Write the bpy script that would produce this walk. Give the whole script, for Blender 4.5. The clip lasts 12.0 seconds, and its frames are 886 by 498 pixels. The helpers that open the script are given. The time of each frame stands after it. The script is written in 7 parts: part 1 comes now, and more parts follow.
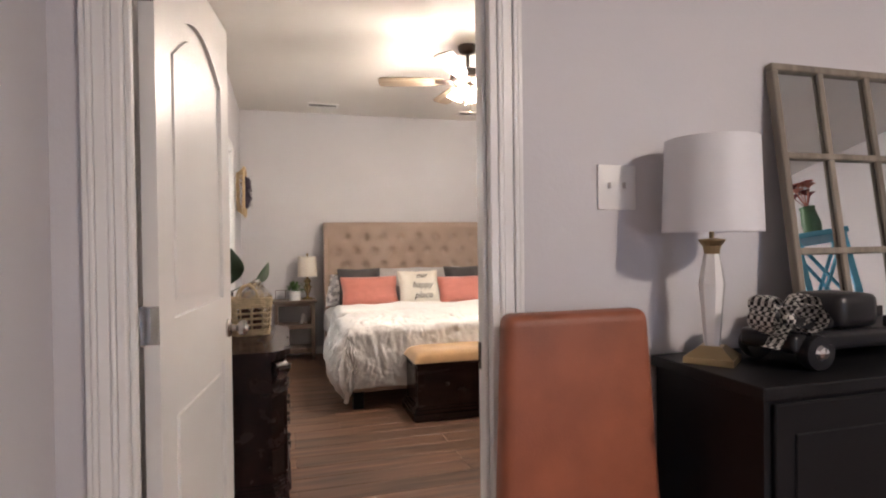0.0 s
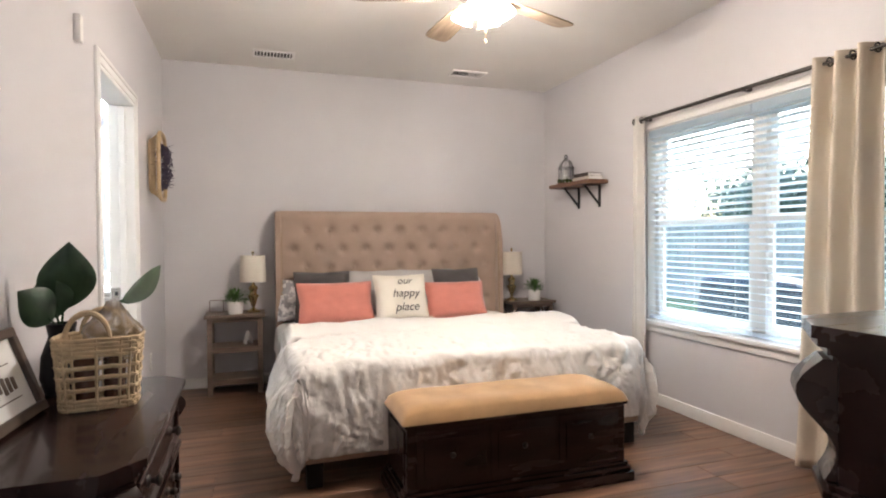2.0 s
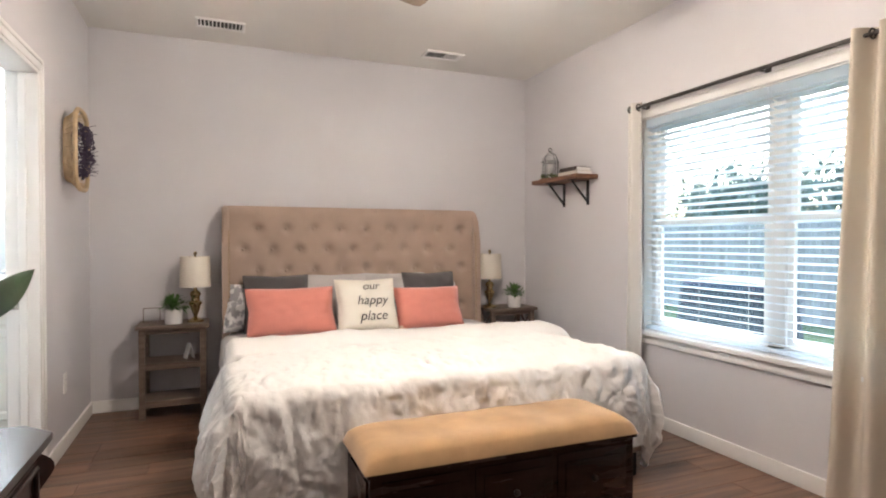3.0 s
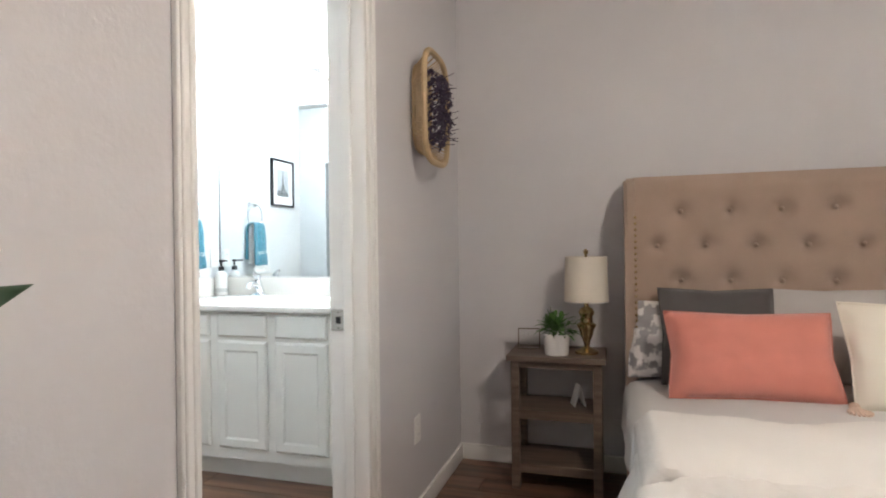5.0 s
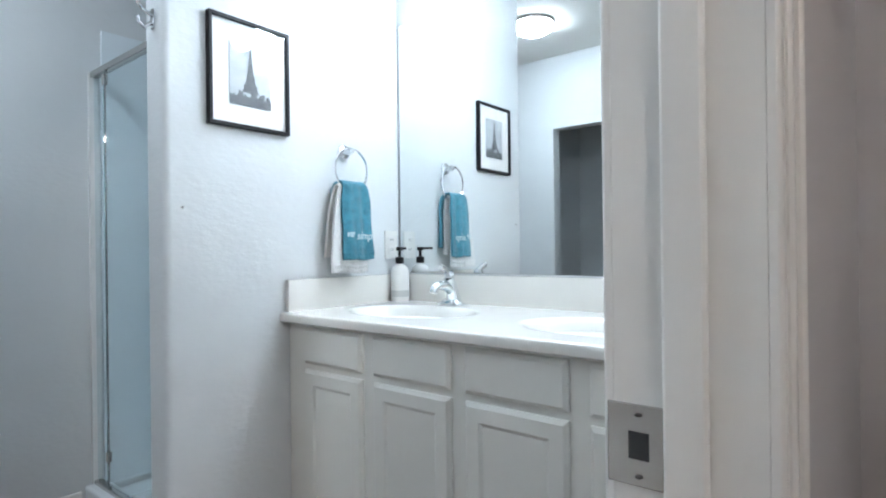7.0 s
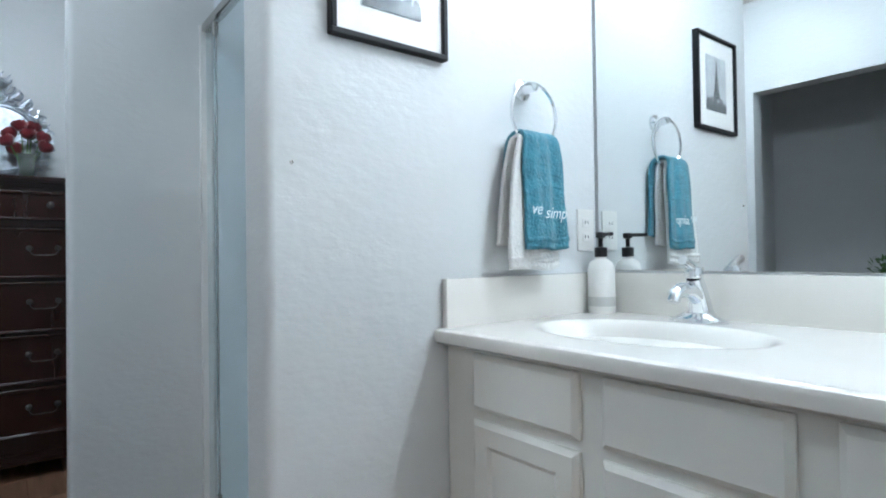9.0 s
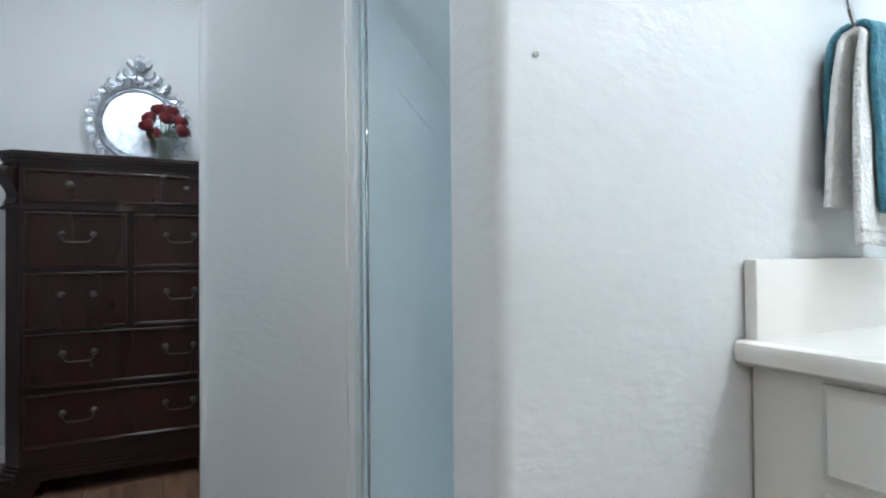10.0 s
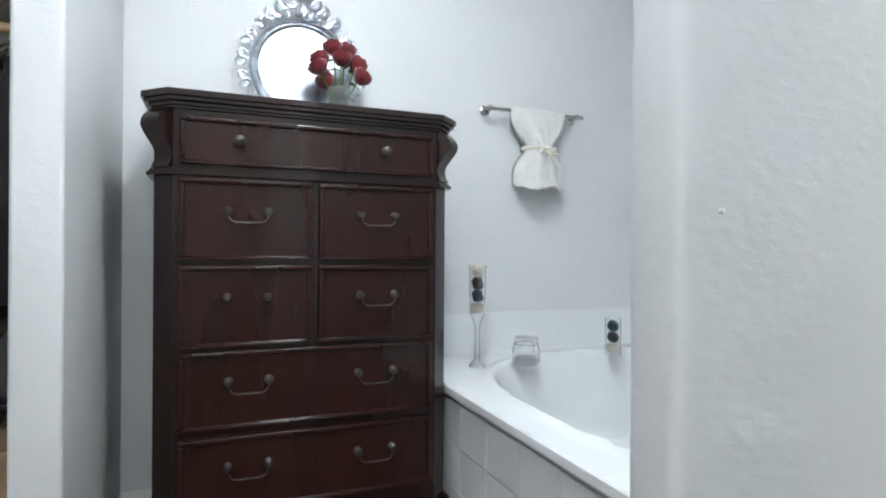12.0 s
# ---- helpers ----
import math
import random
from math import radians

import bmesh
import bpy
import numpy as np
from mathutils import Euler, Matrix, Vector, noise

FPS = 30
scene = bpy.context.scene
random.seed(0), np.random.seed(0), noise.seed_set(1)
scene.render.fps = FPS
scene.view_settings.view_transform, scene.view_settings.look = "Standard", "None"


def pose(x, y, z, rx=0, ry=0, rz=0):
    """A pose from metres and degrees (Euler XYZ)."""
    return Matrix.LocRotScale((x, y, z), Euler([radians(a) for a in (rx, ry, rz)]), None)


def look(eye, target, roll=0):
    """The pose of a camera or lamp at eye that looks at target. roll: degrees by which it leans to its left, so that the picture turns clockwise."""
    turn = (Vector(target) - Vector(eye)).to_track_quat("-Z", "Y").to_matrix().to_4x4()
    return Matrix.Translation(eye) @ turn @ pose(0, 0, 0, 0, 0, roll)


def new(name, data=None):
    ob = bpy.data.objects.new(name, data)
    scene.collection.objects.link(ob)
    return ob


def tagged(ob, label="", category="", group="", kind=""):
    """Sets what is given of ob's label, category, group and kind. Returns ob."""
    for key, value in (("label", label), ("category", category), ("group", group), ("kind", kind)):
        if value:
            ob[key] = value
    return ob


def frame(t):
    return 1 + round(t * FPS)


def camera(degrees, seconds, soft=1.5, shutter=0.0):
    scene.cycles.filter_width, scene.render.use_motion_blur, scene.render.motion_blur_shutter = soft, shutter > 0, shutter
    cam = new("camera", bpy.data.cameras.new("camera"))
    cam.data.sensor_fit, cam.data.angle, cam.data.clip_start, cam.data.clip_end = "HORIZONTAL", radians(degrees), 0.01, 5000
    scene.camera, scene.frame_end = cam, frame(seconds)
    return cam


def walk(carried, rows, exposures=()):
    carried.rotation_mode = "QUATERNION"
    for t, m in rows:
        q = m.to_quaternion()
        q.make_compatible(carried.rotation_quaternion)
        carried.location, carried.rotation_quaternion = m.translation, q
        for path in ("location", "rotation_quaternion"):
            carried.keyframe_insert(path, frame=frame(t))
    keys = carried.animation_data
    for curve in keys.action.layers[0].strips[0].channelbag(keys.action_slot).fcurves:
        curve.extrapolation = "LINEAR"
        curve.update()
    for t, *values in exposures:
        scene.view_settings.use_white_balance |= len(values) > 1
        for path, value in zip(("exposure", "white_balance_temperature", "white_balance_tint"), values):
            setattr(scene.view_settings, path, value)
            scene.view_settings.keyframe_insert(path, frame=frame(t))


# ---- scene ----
cam = camera(76.5, 12.0, soft=2.0)
PATH = [
    (0, (0.426, 1.217, 1.248), (0.976, 3.14, 1.222), -0.7),
    (0.5, (0.525, 1.664, 1.23), (0.942, 3.62, 1.206), -0.5),
    (1, (0.569, 2.07, 1.206), (0.948, 4.033, 1.187), -0.5),
    (1.5, (0.592, 2.393, 1.198), (1.06, 4.338, 1.179), -0.4),
    (2, (0.678, 2.619, 1.222), (1.322, 4.512, 1.19), -0.4),
    (2.5, (0.738, 2.861, 1.211), (1.524, 4.7, 1.189), -0.4),
    (2.7, (0.777, 2.951, 1.213), (1.561, 4.791, 1.188), -0.2),
    (4.5, (0.906, 4.323, 1.181), (0.769, 6.318, 1.167), -1.0),
    (5, (0.802, 4.715, 1.159), (0.229, 6.631, 1.152), -0.7),
    (5.5, (0.632, 5.105, 1.144), (-0.162, 6.941, 1.137), -0.8),
    (6, (0.45, 5.471, 1.127), (-0.619, 7.162, 1.124), -0.8),
    (6.5, (0.235, 5.763, 1.09), (-0.989, 7.345, 1.093), -0.8),
    (6.7, (0.161, 5.857, 1.087), (-1.079, 7.426, 1.092), -0.8),
    (8.3, (-0.179, 6.27, 1.078), (-1.633, 7.643, 1.062), -0.2),
    (8.5, (-0.262, 6.308, 1.075), (-1.756, 7.638, 1.069), -0.4),
    (9, (-0.54, 6.337, 1.039), (-2.115, 7.568, 1.066), -0.8),
    (9.5, (-0.787, 6.375, 1.023), (-2.473, 7.45, 1.054), -0.5),
    (10, (-1.027, 6.384, 0.997), (-2.806, 7.298, 1.024), -0.5),
    (10.5, (-1.328, 6.345, 0.996), (-3.177, 7.107, 1.020), -0.3),
    (11, (-1.608, 6.226, 0.994), (-3.526, 6.792, 1.015), -0.2),
    (11.5, (-1.861, 6.117, 0.991), (-3.807, 6.579, 1.005), 0.0),
    (12, (-2.115, 6.005, 0.998), (-3.972, 6.746, 0.999), 0.4),
]
walk(cam, [(t, look(eye, target, roll)) for t, eye, target, roll in PATH],
     [(0.0, 3.52, 6700, 13), (1.0, 3.55, 6700, 13), (1.5, 3.6, 6520, 11), (2.7, 3.6, 6480, 11), (4.5, 3.3, 6500, 10), (5.5, 3.0, 6300, 9), (6.5, 2.68, 6050, 9), (8.5, 2.24, 5900, 8), (9.0, 2.38, 6000, 8), (9.5, 2.5, 6200, 9), (10.5, 2.8, 6300, 9), (11.5, 3.2, 6550, 10), (12.0, 3.4, 6620, 11)])

# ---- light ----
world = bpy.data.worlds.new("sky")
world.use_nodes = True
scene.world = world
sky = world.node_tree.nodes.new("ShaderNodeTexSky")
sky.sky_type, sky.sun_disc = "NISHITA", False
sky.sun_elevation, sky.sun_rotation = radians(45), radians(76)
sky.dust_density, sky.air_density = 4.0, 1.3
world.node_tree.links.new(sky.outputs[0], world.node_tree.nodes["Background"].inputs[0])
world.node_tree.nodes["Background"].inputs[1].default_value = 0.125
sun = new("sun", bpy.data.lights.new("sun", "SUN"))
sun.data.energy, sun.data.angle, sun.data.color = 0.65, radians(12), (1.0, 0.97, 0.93)
sun.matrix_world = look((0, 0, 20), (-12.0, -3.0, 7.6))

FAN_GLOW, VANITY_GLOW, HALL_GLOW, BATH_GLOW = 152.0, 16.5, 38.0, 14.5
# daylight through the glazed door of the hall
day = new("daylight_in_glazed_door", bpy.data.lights.new("daylight_in_glazed_door", "AREA"))
day.data.shape, day.data.size, day.data.size_y = "RECTANGLE", 0.86, 1.96
day.data.energy, day.data.color = 1.7, (0.42, 0.58, 1.0)
day.matrix_world = pose(2.35, -3.09, 1.03, -90, 0, 180)

# ---- helpers of the scene ----
def nodes_of(name):
    m = bpy.data.materials.new(name)
    m.use_nodes = True
    return m, m.node_tree.nodes, m.node_tree.links, m.node_tree.nodes["Principled BSDF"]


def tint(c, k):
    return (min(1, c[0] * k), min(1, c[1] * k), min(1, c[2] * k), 1)


def paint(name, col, rough=0.5, metal=0.0, var=0.06, scale=3.0, bump=0.1, grain=180.0, sheen=0.0, coat=0.0, stretch=(1, 1, 1), col2=None, sharp=False, depth=0.002, random_tone=0.0):
    """A surface with slow blotches of tone, uneven gloss and fine relief."""
    m, n, l, p = nodes_of(name)
    tc, mp = n.new("ShaderNodeTexCoord"), n.new("ShaderNodeMapping")
    mp.inputs["Scale"].default_value = stretch
    l.new(tc.outputs["Object"], mp.inputs[0])
    big, fine = n.new("ShaderNodeTexNoise"), n.new("ShaderNodeTexNoise")
    big.inputs["Scale"].default_value, big.inputs["Detail"].default_value = scale, 5
    fine.inputs["Scale"].default_value, fine.inputs["Detail"].default_value = grain, 3
    ramp = n.new("ShaderNodeValToRGB")
    lo, hi = (0.47, 0.53) if sharp else (0.3, 0.7)
    ramp.color_ramp.elements[0].position, ramp.color_ramp.elements[1].position = lo, hi
    ramp.color_ramp.elements[0].color = tint(col, 1 - var)
    ramp.color_ramp.elements[1].color = tint(col2 or col, 1 + var)
    l.new(mp.outputs[0], big.inputs[0]), l.new(mp.outputs[0], fine.inputs[0])
    l.new(big.outputs[0], ramp.inputs[0])
    out = ramp.outputs[0]
    if random_tone:
        info, hsv, mr = n.new("ShaderNodeObjectInfo"), n.new("ShaderNodeHueSaturation"), n.new("ShaderNodeMapRange")
        mr.inputs[3].default_value, mr.inputs[4].default_value = 1 - random_tone, 1 + random_tone
        l.new(info.outputs["Random"], mr.inputs[0]), l.new(mr.outputs[0], hsv.inputs["Value"]), l.new(out, hsv.inputs["Color"])
        add = n.new("ShaderNodeVectorMath")
        mul = n.new("ShaderNodeMath")
        mul.operation, mul.inputs[1].default_value = "MULTIPLY", 37.0
        l.new(info.outputs["Random"], mul.inputs[0])
        l.new(tc.outputs["Object"], add.inputs[0]), l.new(mul.outputs[0], add.inputs[1]), l.new(add.outputs[0], mp.inputs[0])
        out = hsv.outputs[0]
    l.new(out, p.inputs["Base Color"])
    mr2 = n.new("ShaderNodeMapRange")
    mr2.inputs[3].default_value, mr2.inputs[4].default_value = max(0.02, rough * 0.92), min(1, rough * 1.08)
    l.new(big.outputs[0], mr2.inputs[0]), l.new(mr2.outputs[0], p.inputs["Roughness"])
    p.inputs["Metallic"].default_value = metal
    p.inputs["Sheen Weight"].default_value = sheen
    p.inputs["Coat Weight"].default_value = coat
    if bump:
        b = n.new("ShaderNodeBump")
        b.inputs["Strength"].default_value, b.inputs["Distance"].default_value = bump, depth
        l.new(fine.outputs[0], b.inputs["Height"]), l.new(b.outputs[0], p.inputs["Normal"])
    return m


def timber(name, dark, light, rough=0.35, along="x", scale=1.0, random_tone=0.0, coat=0.0):
    stretch = {"x": (1.2, 14, 14), "y": (14, 1.2, 14), "z": (14, 14, 1.2)}[along]
    return paint(name, dark, rough, var=0.12, scale=2.2 * scale, bump=0.25, grain=9 * scale, stretch=stretch, col2=light, random_tone=random_tone, coat=coat, depth=0.0012)


def glow(name, col, strength):
    m, n, l, p = nodes_of(name)
    p.inputs["Base Color"].default_value = (*col, 1)
    p.inputs["Emission Color"].default_value, p.inputs["Emission Strength"].default_value = (*col, 1), strength
    return m


def glassy(name, col, rough=0.0, ior=1.45, bump=0.0):
    m, n, l, p = nodes_of(name)
    p.inputs["Base Color"].default_value, p.inputs["Roughness"].default_value = (*col, 1), rough
    p.inputs["Transmission Weight"].default_value, p.inputs["IOR"].default_value = 1.0, ior
    if bump:
        t, b = n.new("ShaderNodeTexVoronoi"), n.new("ShaderNodeBump")
        t.inputs["Scale"].default_value, b.inputs["Strength"].default_value, b.inputs["Distance"].default_value = 90, bump, 0.003
        l.new(t.outputs[0], b.inputs["Height"]), l.new(b.outputs[0], p.inputs["Normal"])
    return m


def box(bm, x0, x1, y0, y1, z0, z1, bevel=0.0, seg=2):
    t = bmesh.new()
    bmesh.ops.create_cube(t, size=1, matrix=Matrix.LocRotScale(((x0 + x1) / 2, (y0 + y1) / 2, (z0 + z1) / 2), None, (abs(x1 - x0), abs(y1 - y0), abs(z1 - z0))))
    if bevel:
        bmesh.ops.bevel(t, geom=t.edges[:], offset=bevel, segments=seg, affect="EDGES", profile=0.6)
    return join(bm, t)


def join(bm, t, m=None):
    if m is not None:
        bmesh.ops.transform(t, matrix=m, verts=t.verts[:])
    me = bpy.data.meshes.new("tmp")
    t.to_mesh(me)
    t.free()
    bm.from_mesh(me)
    bpy.data.meshes.remove(me)
    return bm


def lathe(bm, profile, c=(0, 0, 0), seg=24, axis="z"):
    """A turned body: profile rows of (radius, height)."""
    rings = []
    for r, h in profile:
        row = []
        for i in range(seg):
            a = 2 * math.pi * i / seg
            v = Vector((r * math.cos(a), r * math.sin(a), h))
            if axis == "y":
                v = Vector((v.x, -v.z, v.y))
            elif axis == "x":
                v = Vector((v.z, v.x, v.y))
            row.append(bm.verts.new(v + Vector(c)))
        rings.append(row)
    for a, b in zip(rings, rings[1:]):
        for i in range(seg):
            bm.faces.new((a[i], a[(i + 1) % seg], b[(i + 1) % seg], b[i]))
    for row in (rings[0], rings[-1]):
        try:
            bm.faces.new(row)
        except ValueError:
            pass
    return bm


def tube(bm, pts, r, seg=8, closed=False):
    pts = [Vector(p) for p in pts]
    rows, n = [], len(pts)
    for i, p in enumerate(pts):
        a, b = (pts[i - 1], pts[(i + 1) % n]) if closed else (pts[max(0, i - 1)], pts[min(n - 1, i + 1)])
        d = (b - a).normalized()
        u = d.orthogonal().normalized() if not rows else (last - d * last.dot(d)).normalized()
        last = u
        w = d.cross(u)
        rr = r[i] if isinstance(r, (list, tuple)) else r
        rows.append([bm.verts.new(p + rr * (u * math.cos(2 * math.pi * k / seg) + w * math.sin(2 * math.pi * k / seg))) for k in range(seg)])
    pairs = list(zip(rows, rows[1:])) + ([(rows[-1], rows[0])] if closed else [])
    for a, b in pairs:
        for k in range(seg):
            bm.faces.new((a[k], a[(k + 1) % seg], b[(k + 1) % seg], b[k]))
    if not closed:
        bm.faces.new(rows[0]), bm.faces.new(rows[-1])
    return bm


def prism(bm, outline, h0, h1, axis="z"):
    """An outline pushed from h0 to h1 along an axis."""
    def put(p, h):
        return {"z": (p[0], p[1], h), "y": (p[0], h, p[1]), "x": (h, p[0], p[1])}[axis]
    a = [bm.verts.new(put(p, h0)) for p in outline]
    b = [bm.verts.new(put(p, h1)) for p in outline]
    n = len(a)
    for i in range(n):
        bm.faces.new((a[i], a[(i + 1) % n], b[(i + 1) % n], b[i]))
    bm.faces.new(a), bm.faces.new(b)
    return bm


def ball(bm, c, r, seg=12, squash=1.0):
    rows = [(r * math.sin(math.pi * k / 8) + 1e-4, -r * squash * math.cos(math.pi * k / 8)) for k in range(9)]
    return lathe(bm, rows, c, seg)


def sheet(bm, f, nu, nv):
    g = [[bm.verts.new(f(i / nu, j / nv)) for j in range(nv + 1)] for i in range(nu + 1)]
    for i in range(nu):
        for j in range(nv):
            bm.faces.new((g[i][j], g[i + 1][j], g[i + 1][j + 1], g[i][j + 1]))
    return bm


def part(name, bm, material, parent=None, label="", smooth=False):
    bmesh.ops.recalc_face_normals(bm, faces=bm.faces[:])
    me = bpy.data.meshes.new(name)
    bm.to_mesh(me)
    bm.free()
    me.materials.append(material)
    if smooth:
        me.polygons.foreach_set("use_smooth", [True] * len(me.polygons))
        me.set_sharp_from_angle(angle=radians(42))
    ob = new(name, me)
    ob.parent = parent
    return tagged(ob, label)


def thing(name, label, category, at=(0, 0, 0), turn=0, group=""):
    ob = new(name)
    ob.empty_display_size = 0.1
    ob.matrix_basis = pose(*at, 0, 0, turn)
    return tagged(ob, label, category, group)


def setting(name, bm, material, label, category, smooth=False):
    return tagged(part(name, bm, material, None, smooth=smooth), label, category, kind="structure")


def lettering(text, size, shear=0.0, extrude=0.0004):
    """A word as a mesh, centred, in the x-y plane."""
    c = bpy.data.curves.new("word", "FONT")
    c.body, c.size, c.align_x, c.align_y, c.shear, c.extrude = text, size, "CENTER", "CENTER", shear, extrude
    ob = bpy.data.objects.new("word", c)
    scene.collection.objects.link(ob)
    bpy.context.view_layer.update()
    me = bpy.data.meshes.new_from_object(ob.evaluated_get(bpy.context.evaluated_depsgraph_get()))
    bm = bmesh.new()
    bm.from_mesh(me)
    bpy.data.objects.remove(ob), bpy.data.curves.remove(c), bpy.data.meshes.remove(me)
    return bm


# ---- materials ----
WALL = paint("grey_wall_paint", (0.60, 0.585, 0.60), 0.55, var=0.025, scale=1.2, bump=0.35, grain=70, depth=0.002)
CEIL = paint("ceiling_paint", (0.76, 0.74, 0.70), 0.8, var=0.03, scale=1.5, bump=0.25, grain=60, depth=0.003)
BATHWALL = paint("textured_grey_wall_paint", (0.66, 0.675, 0.68), 0.5, var=0.03, scale=1.2, bump=0.20, grain=34, depth=0.006, stretch=(1, 1, 1.9))
TRIM = paint("white_gloss_trim_paint", (0.80, 0.79, 0.77), 0.34, var=0.02, scale=4, bump=0)
DOORW = paint("white_door_paint", (0.78, 0.765, 0.74), 0.33, var=0.03, scale=3, bump=0.12, grain=40)
FLOORW = timber("vinyl_plank", (0.085, 0.044, 0.027), (0.205, 0.112, 0.070), 0.34, "x", 0.75, random_tone=0.28)
GAP = paint("dark_joint", (0.05, 0.03, 0.022), 0.8)
ESPRESSO = paint("espresso_wood", (0.018, 0.0085, 0.0075), 0.27, var=0.08, scale=2.2, bump=0, grain=24, stretch=(1, 5, 5), col2=(0.030, 0.0135, 0.0115), coat=0.2)
CHERRY = paint("dark_cherry_wood", (0.018, 0.0058, 0.0044), 0.26, var=0.10, scale=2.0, bump=0.03, grain=26, stretch=(5, 5, 1), col2=(0.021, 0.0067, 0.0050), coat=0.15)
CHERRYD = paint("dark_cherry_moulding", (0.013, 0.0045, 0.0038), 0.24, var=0.12, scale=3.0, bump=0.03, grain=26, stretch=(1, 5, 5), col2=(0.015, 0.0051, 0.0042), coat=0.25)
PEWTER = paint("aged_pewter", (0.085, 0.078, 0.074), 0.40, 0.9, var=0.25, scale=30, bump=0.3, grain=120)
NICKEL = paint("brushed_nickel", (0.50, 0.485, 0.465), 0.24, 1.0, var=0.03, scale=20, bump=0.03, grain=150)
ALU = paint("satin_aluminium", (0.62, 0.63, 0.63), 0.38, 0.7, var=0.02, scale=4, bump=0)
CHROME = paint("chrome", (0.80, 0.82, 0.84), 0.07, 1.0, var=0.02, bump=0)
BRASS = paint("antique_brass", (0.52, 0.40, 0.21), 0.25, 1.0, var=0.15, scale=15, bump=0.1)
BRONZE = paint("oil_rubbed_bronze", (0.045, 0.035, 0.030), 0.35, 0.85, var=0.2, scale=12)
BLACKM = paint("black_iron", (0.02, 0.02, 0.022), 0.5, 0.6)
TAUPE = paint("taupe_linen_upholstery", (0.37, 0.272, 0.215), 0.9, var=0.06, scale=6, bump=0.6, grain=420, sheen=0.25)
COMF = paint("white_crinkled_cotton", (0.72, 0.70, 0.675), 0.9, var=0.03, scale=4, bump=0.4, grain=55, depth=0.005)
SHEETM = paint("white_bed_sheet", (0.62, 0.61, 0.60), 0.85, var=0.03, bump=0.2, grain=40)
CORAL = paint("coral_velvet", (0.62, 0.215, 0.165), 0.8, var=0.07, scale=7, bump=0.3, grain=300, sheen=0.5)
CHAR = paint("charcoal_cotton", (0.075, 0.068, 0.068), 0.85, var=0.1, bump=0.3, grain=250, sheen=0.3)
GREYPIL = paint("light_grey_cotton", (0.46, 0.44, 0.43), 0.85, var=0.05, bump=0.3, grain=250)
CREAM = paint("cream_canvas", (0.76, 0.71, 0.62), 0.85, var=0.04, bump=0.4, grain=350)
MARBLED = paint("grey_and_white_floral_cotton", (0.34, 0.33, 0.34), 0.85, var=0.05, scale=16, bump=0.2, col2=(0.70, 0.68, 0.67), sharp=True)
TASSEL = paint("pale_pink_tassel", (0.66, 0.50, 0.40), 0.9, bump=0.6, grain=150)
INK = paint("black_ink", (0.03, 0.025, 0.025), 0.7)
SUEDE = paint("tan_suede", (0.42, 0.255, 0.12), 0.9, var=0.14, scale=9, bump=0.3, grain=160, sheen=0.3)
RUST = paint("burnt_orange_leather", (0.29, 0.082, 0.036), 0.5, var=0.22, scale=6, bump=0.3, grain=150, sheen=0.15)
GREYWOOD = timber("weathered_grey_brown_wood", (0.082, 0.056, 0.041), (0.155, 0.110, 0.083), 0.5, "x", 1.6)
WALNUT = timber("rough_walnut_board", (0.10, 0.045, 0.025), (0.20, 0.095, 0.05), 0.55, "y", 1.5)
SHADE = paint("cream_linen_lampshade", (0.68, 0.62, 0.53), 0.9, var=0.03, bump=0.4, grain=400)
WHITEC = paint("white_ceramic", (0.82, 0.81, 0.79), 0.2, var=0.02, bump=0.03, coat=0.3)
WHITEP = paint("white_plastic", (0.78, 0.77, 0.74), 0.4, var=0.02, bump=0)
LEAF = paint("bright_green_leaf", (0.07, 0.16, 0.035), 0.5, var=0.35, scale=20, bump=0.2)
LEAFD = paint("dark_magnolia_leaf", (0.014, 0.034, 0.016), 0.42, var=0.3, scale=9, bump=0.25, grain=60, col2=(0.03, 0.07, 0.03))
MOSS = paint("moss", (0.06, 0.085, 0.025), 0.95, var=0.4, scale=50, bump=0.9, grain=160)
WICKER = paint("pale_seagrass", (0.56, 0.43, 0.26), 0.75, var=0.2, scale=25, bump=0.5, grain=140)
BAMBOO = paint("golden_bamboo", (0.50, 0.36, 0.20), 0.45, var=0.18, scale=14, bump=0.3, grain=90)
LAVENDER = paint("dried_lavender_purple", (0.060, 0.045, 0.075), 0.95, var=0.4, scale=35, bump=0.8)
CURT = paint("natural_linen_curtain", (0.70, 0.62, 0.52), 0.9, var=0.06, scale=5, bump=0.6, grain=260, stretch=(1, 1, 0.4), sheen=0.15)
SHEER = paint("cream_curtain", (0.82, 0.80, 0.77), 0.9, var=0.04, bump=0.5, grain=260)
BLIND = paint("white_blind_slat", (0.84, 0.86, 0.88), 0.4, var=0.02, bump=0)
VANITY = paint("off_white_cabinet_paint", (0.77, 0.755, 0.705), 0.38, var=0.02, bump=0.05, grain=30)
COUNTER = paint("white_cultured_marble", (0.80, 0.775, 0.73), 0.16, var=0.03, scale=3, bump=0, coat=0.3)
TUBW = paint("white_acrylic", (0.78, 0.80, 0.81), 0.2, var=0.02, bump=0)
TILEW = paint("white_glazed_tile", (0.70, 0.72, 0.75), 0.18, var=0.04, scale=2, bump=0.04, grain=25, random_tone=0.03)
GROUT = paint("pale_grout", (0.52, 0.53, 0.55), 0.9, bump=0.4, grain=120)
SURROUND = paint("white_shower_surround", (0.74, 0.79, 0.82), 0.3, var=0.03, bump=0.03)
TEAL = paint("teal_terry", (0.050, 0.225, 0.30), 0.95, var=0.22, scale=40, bump=1.0, grain=150, sheen=0.3, depth=0.007)
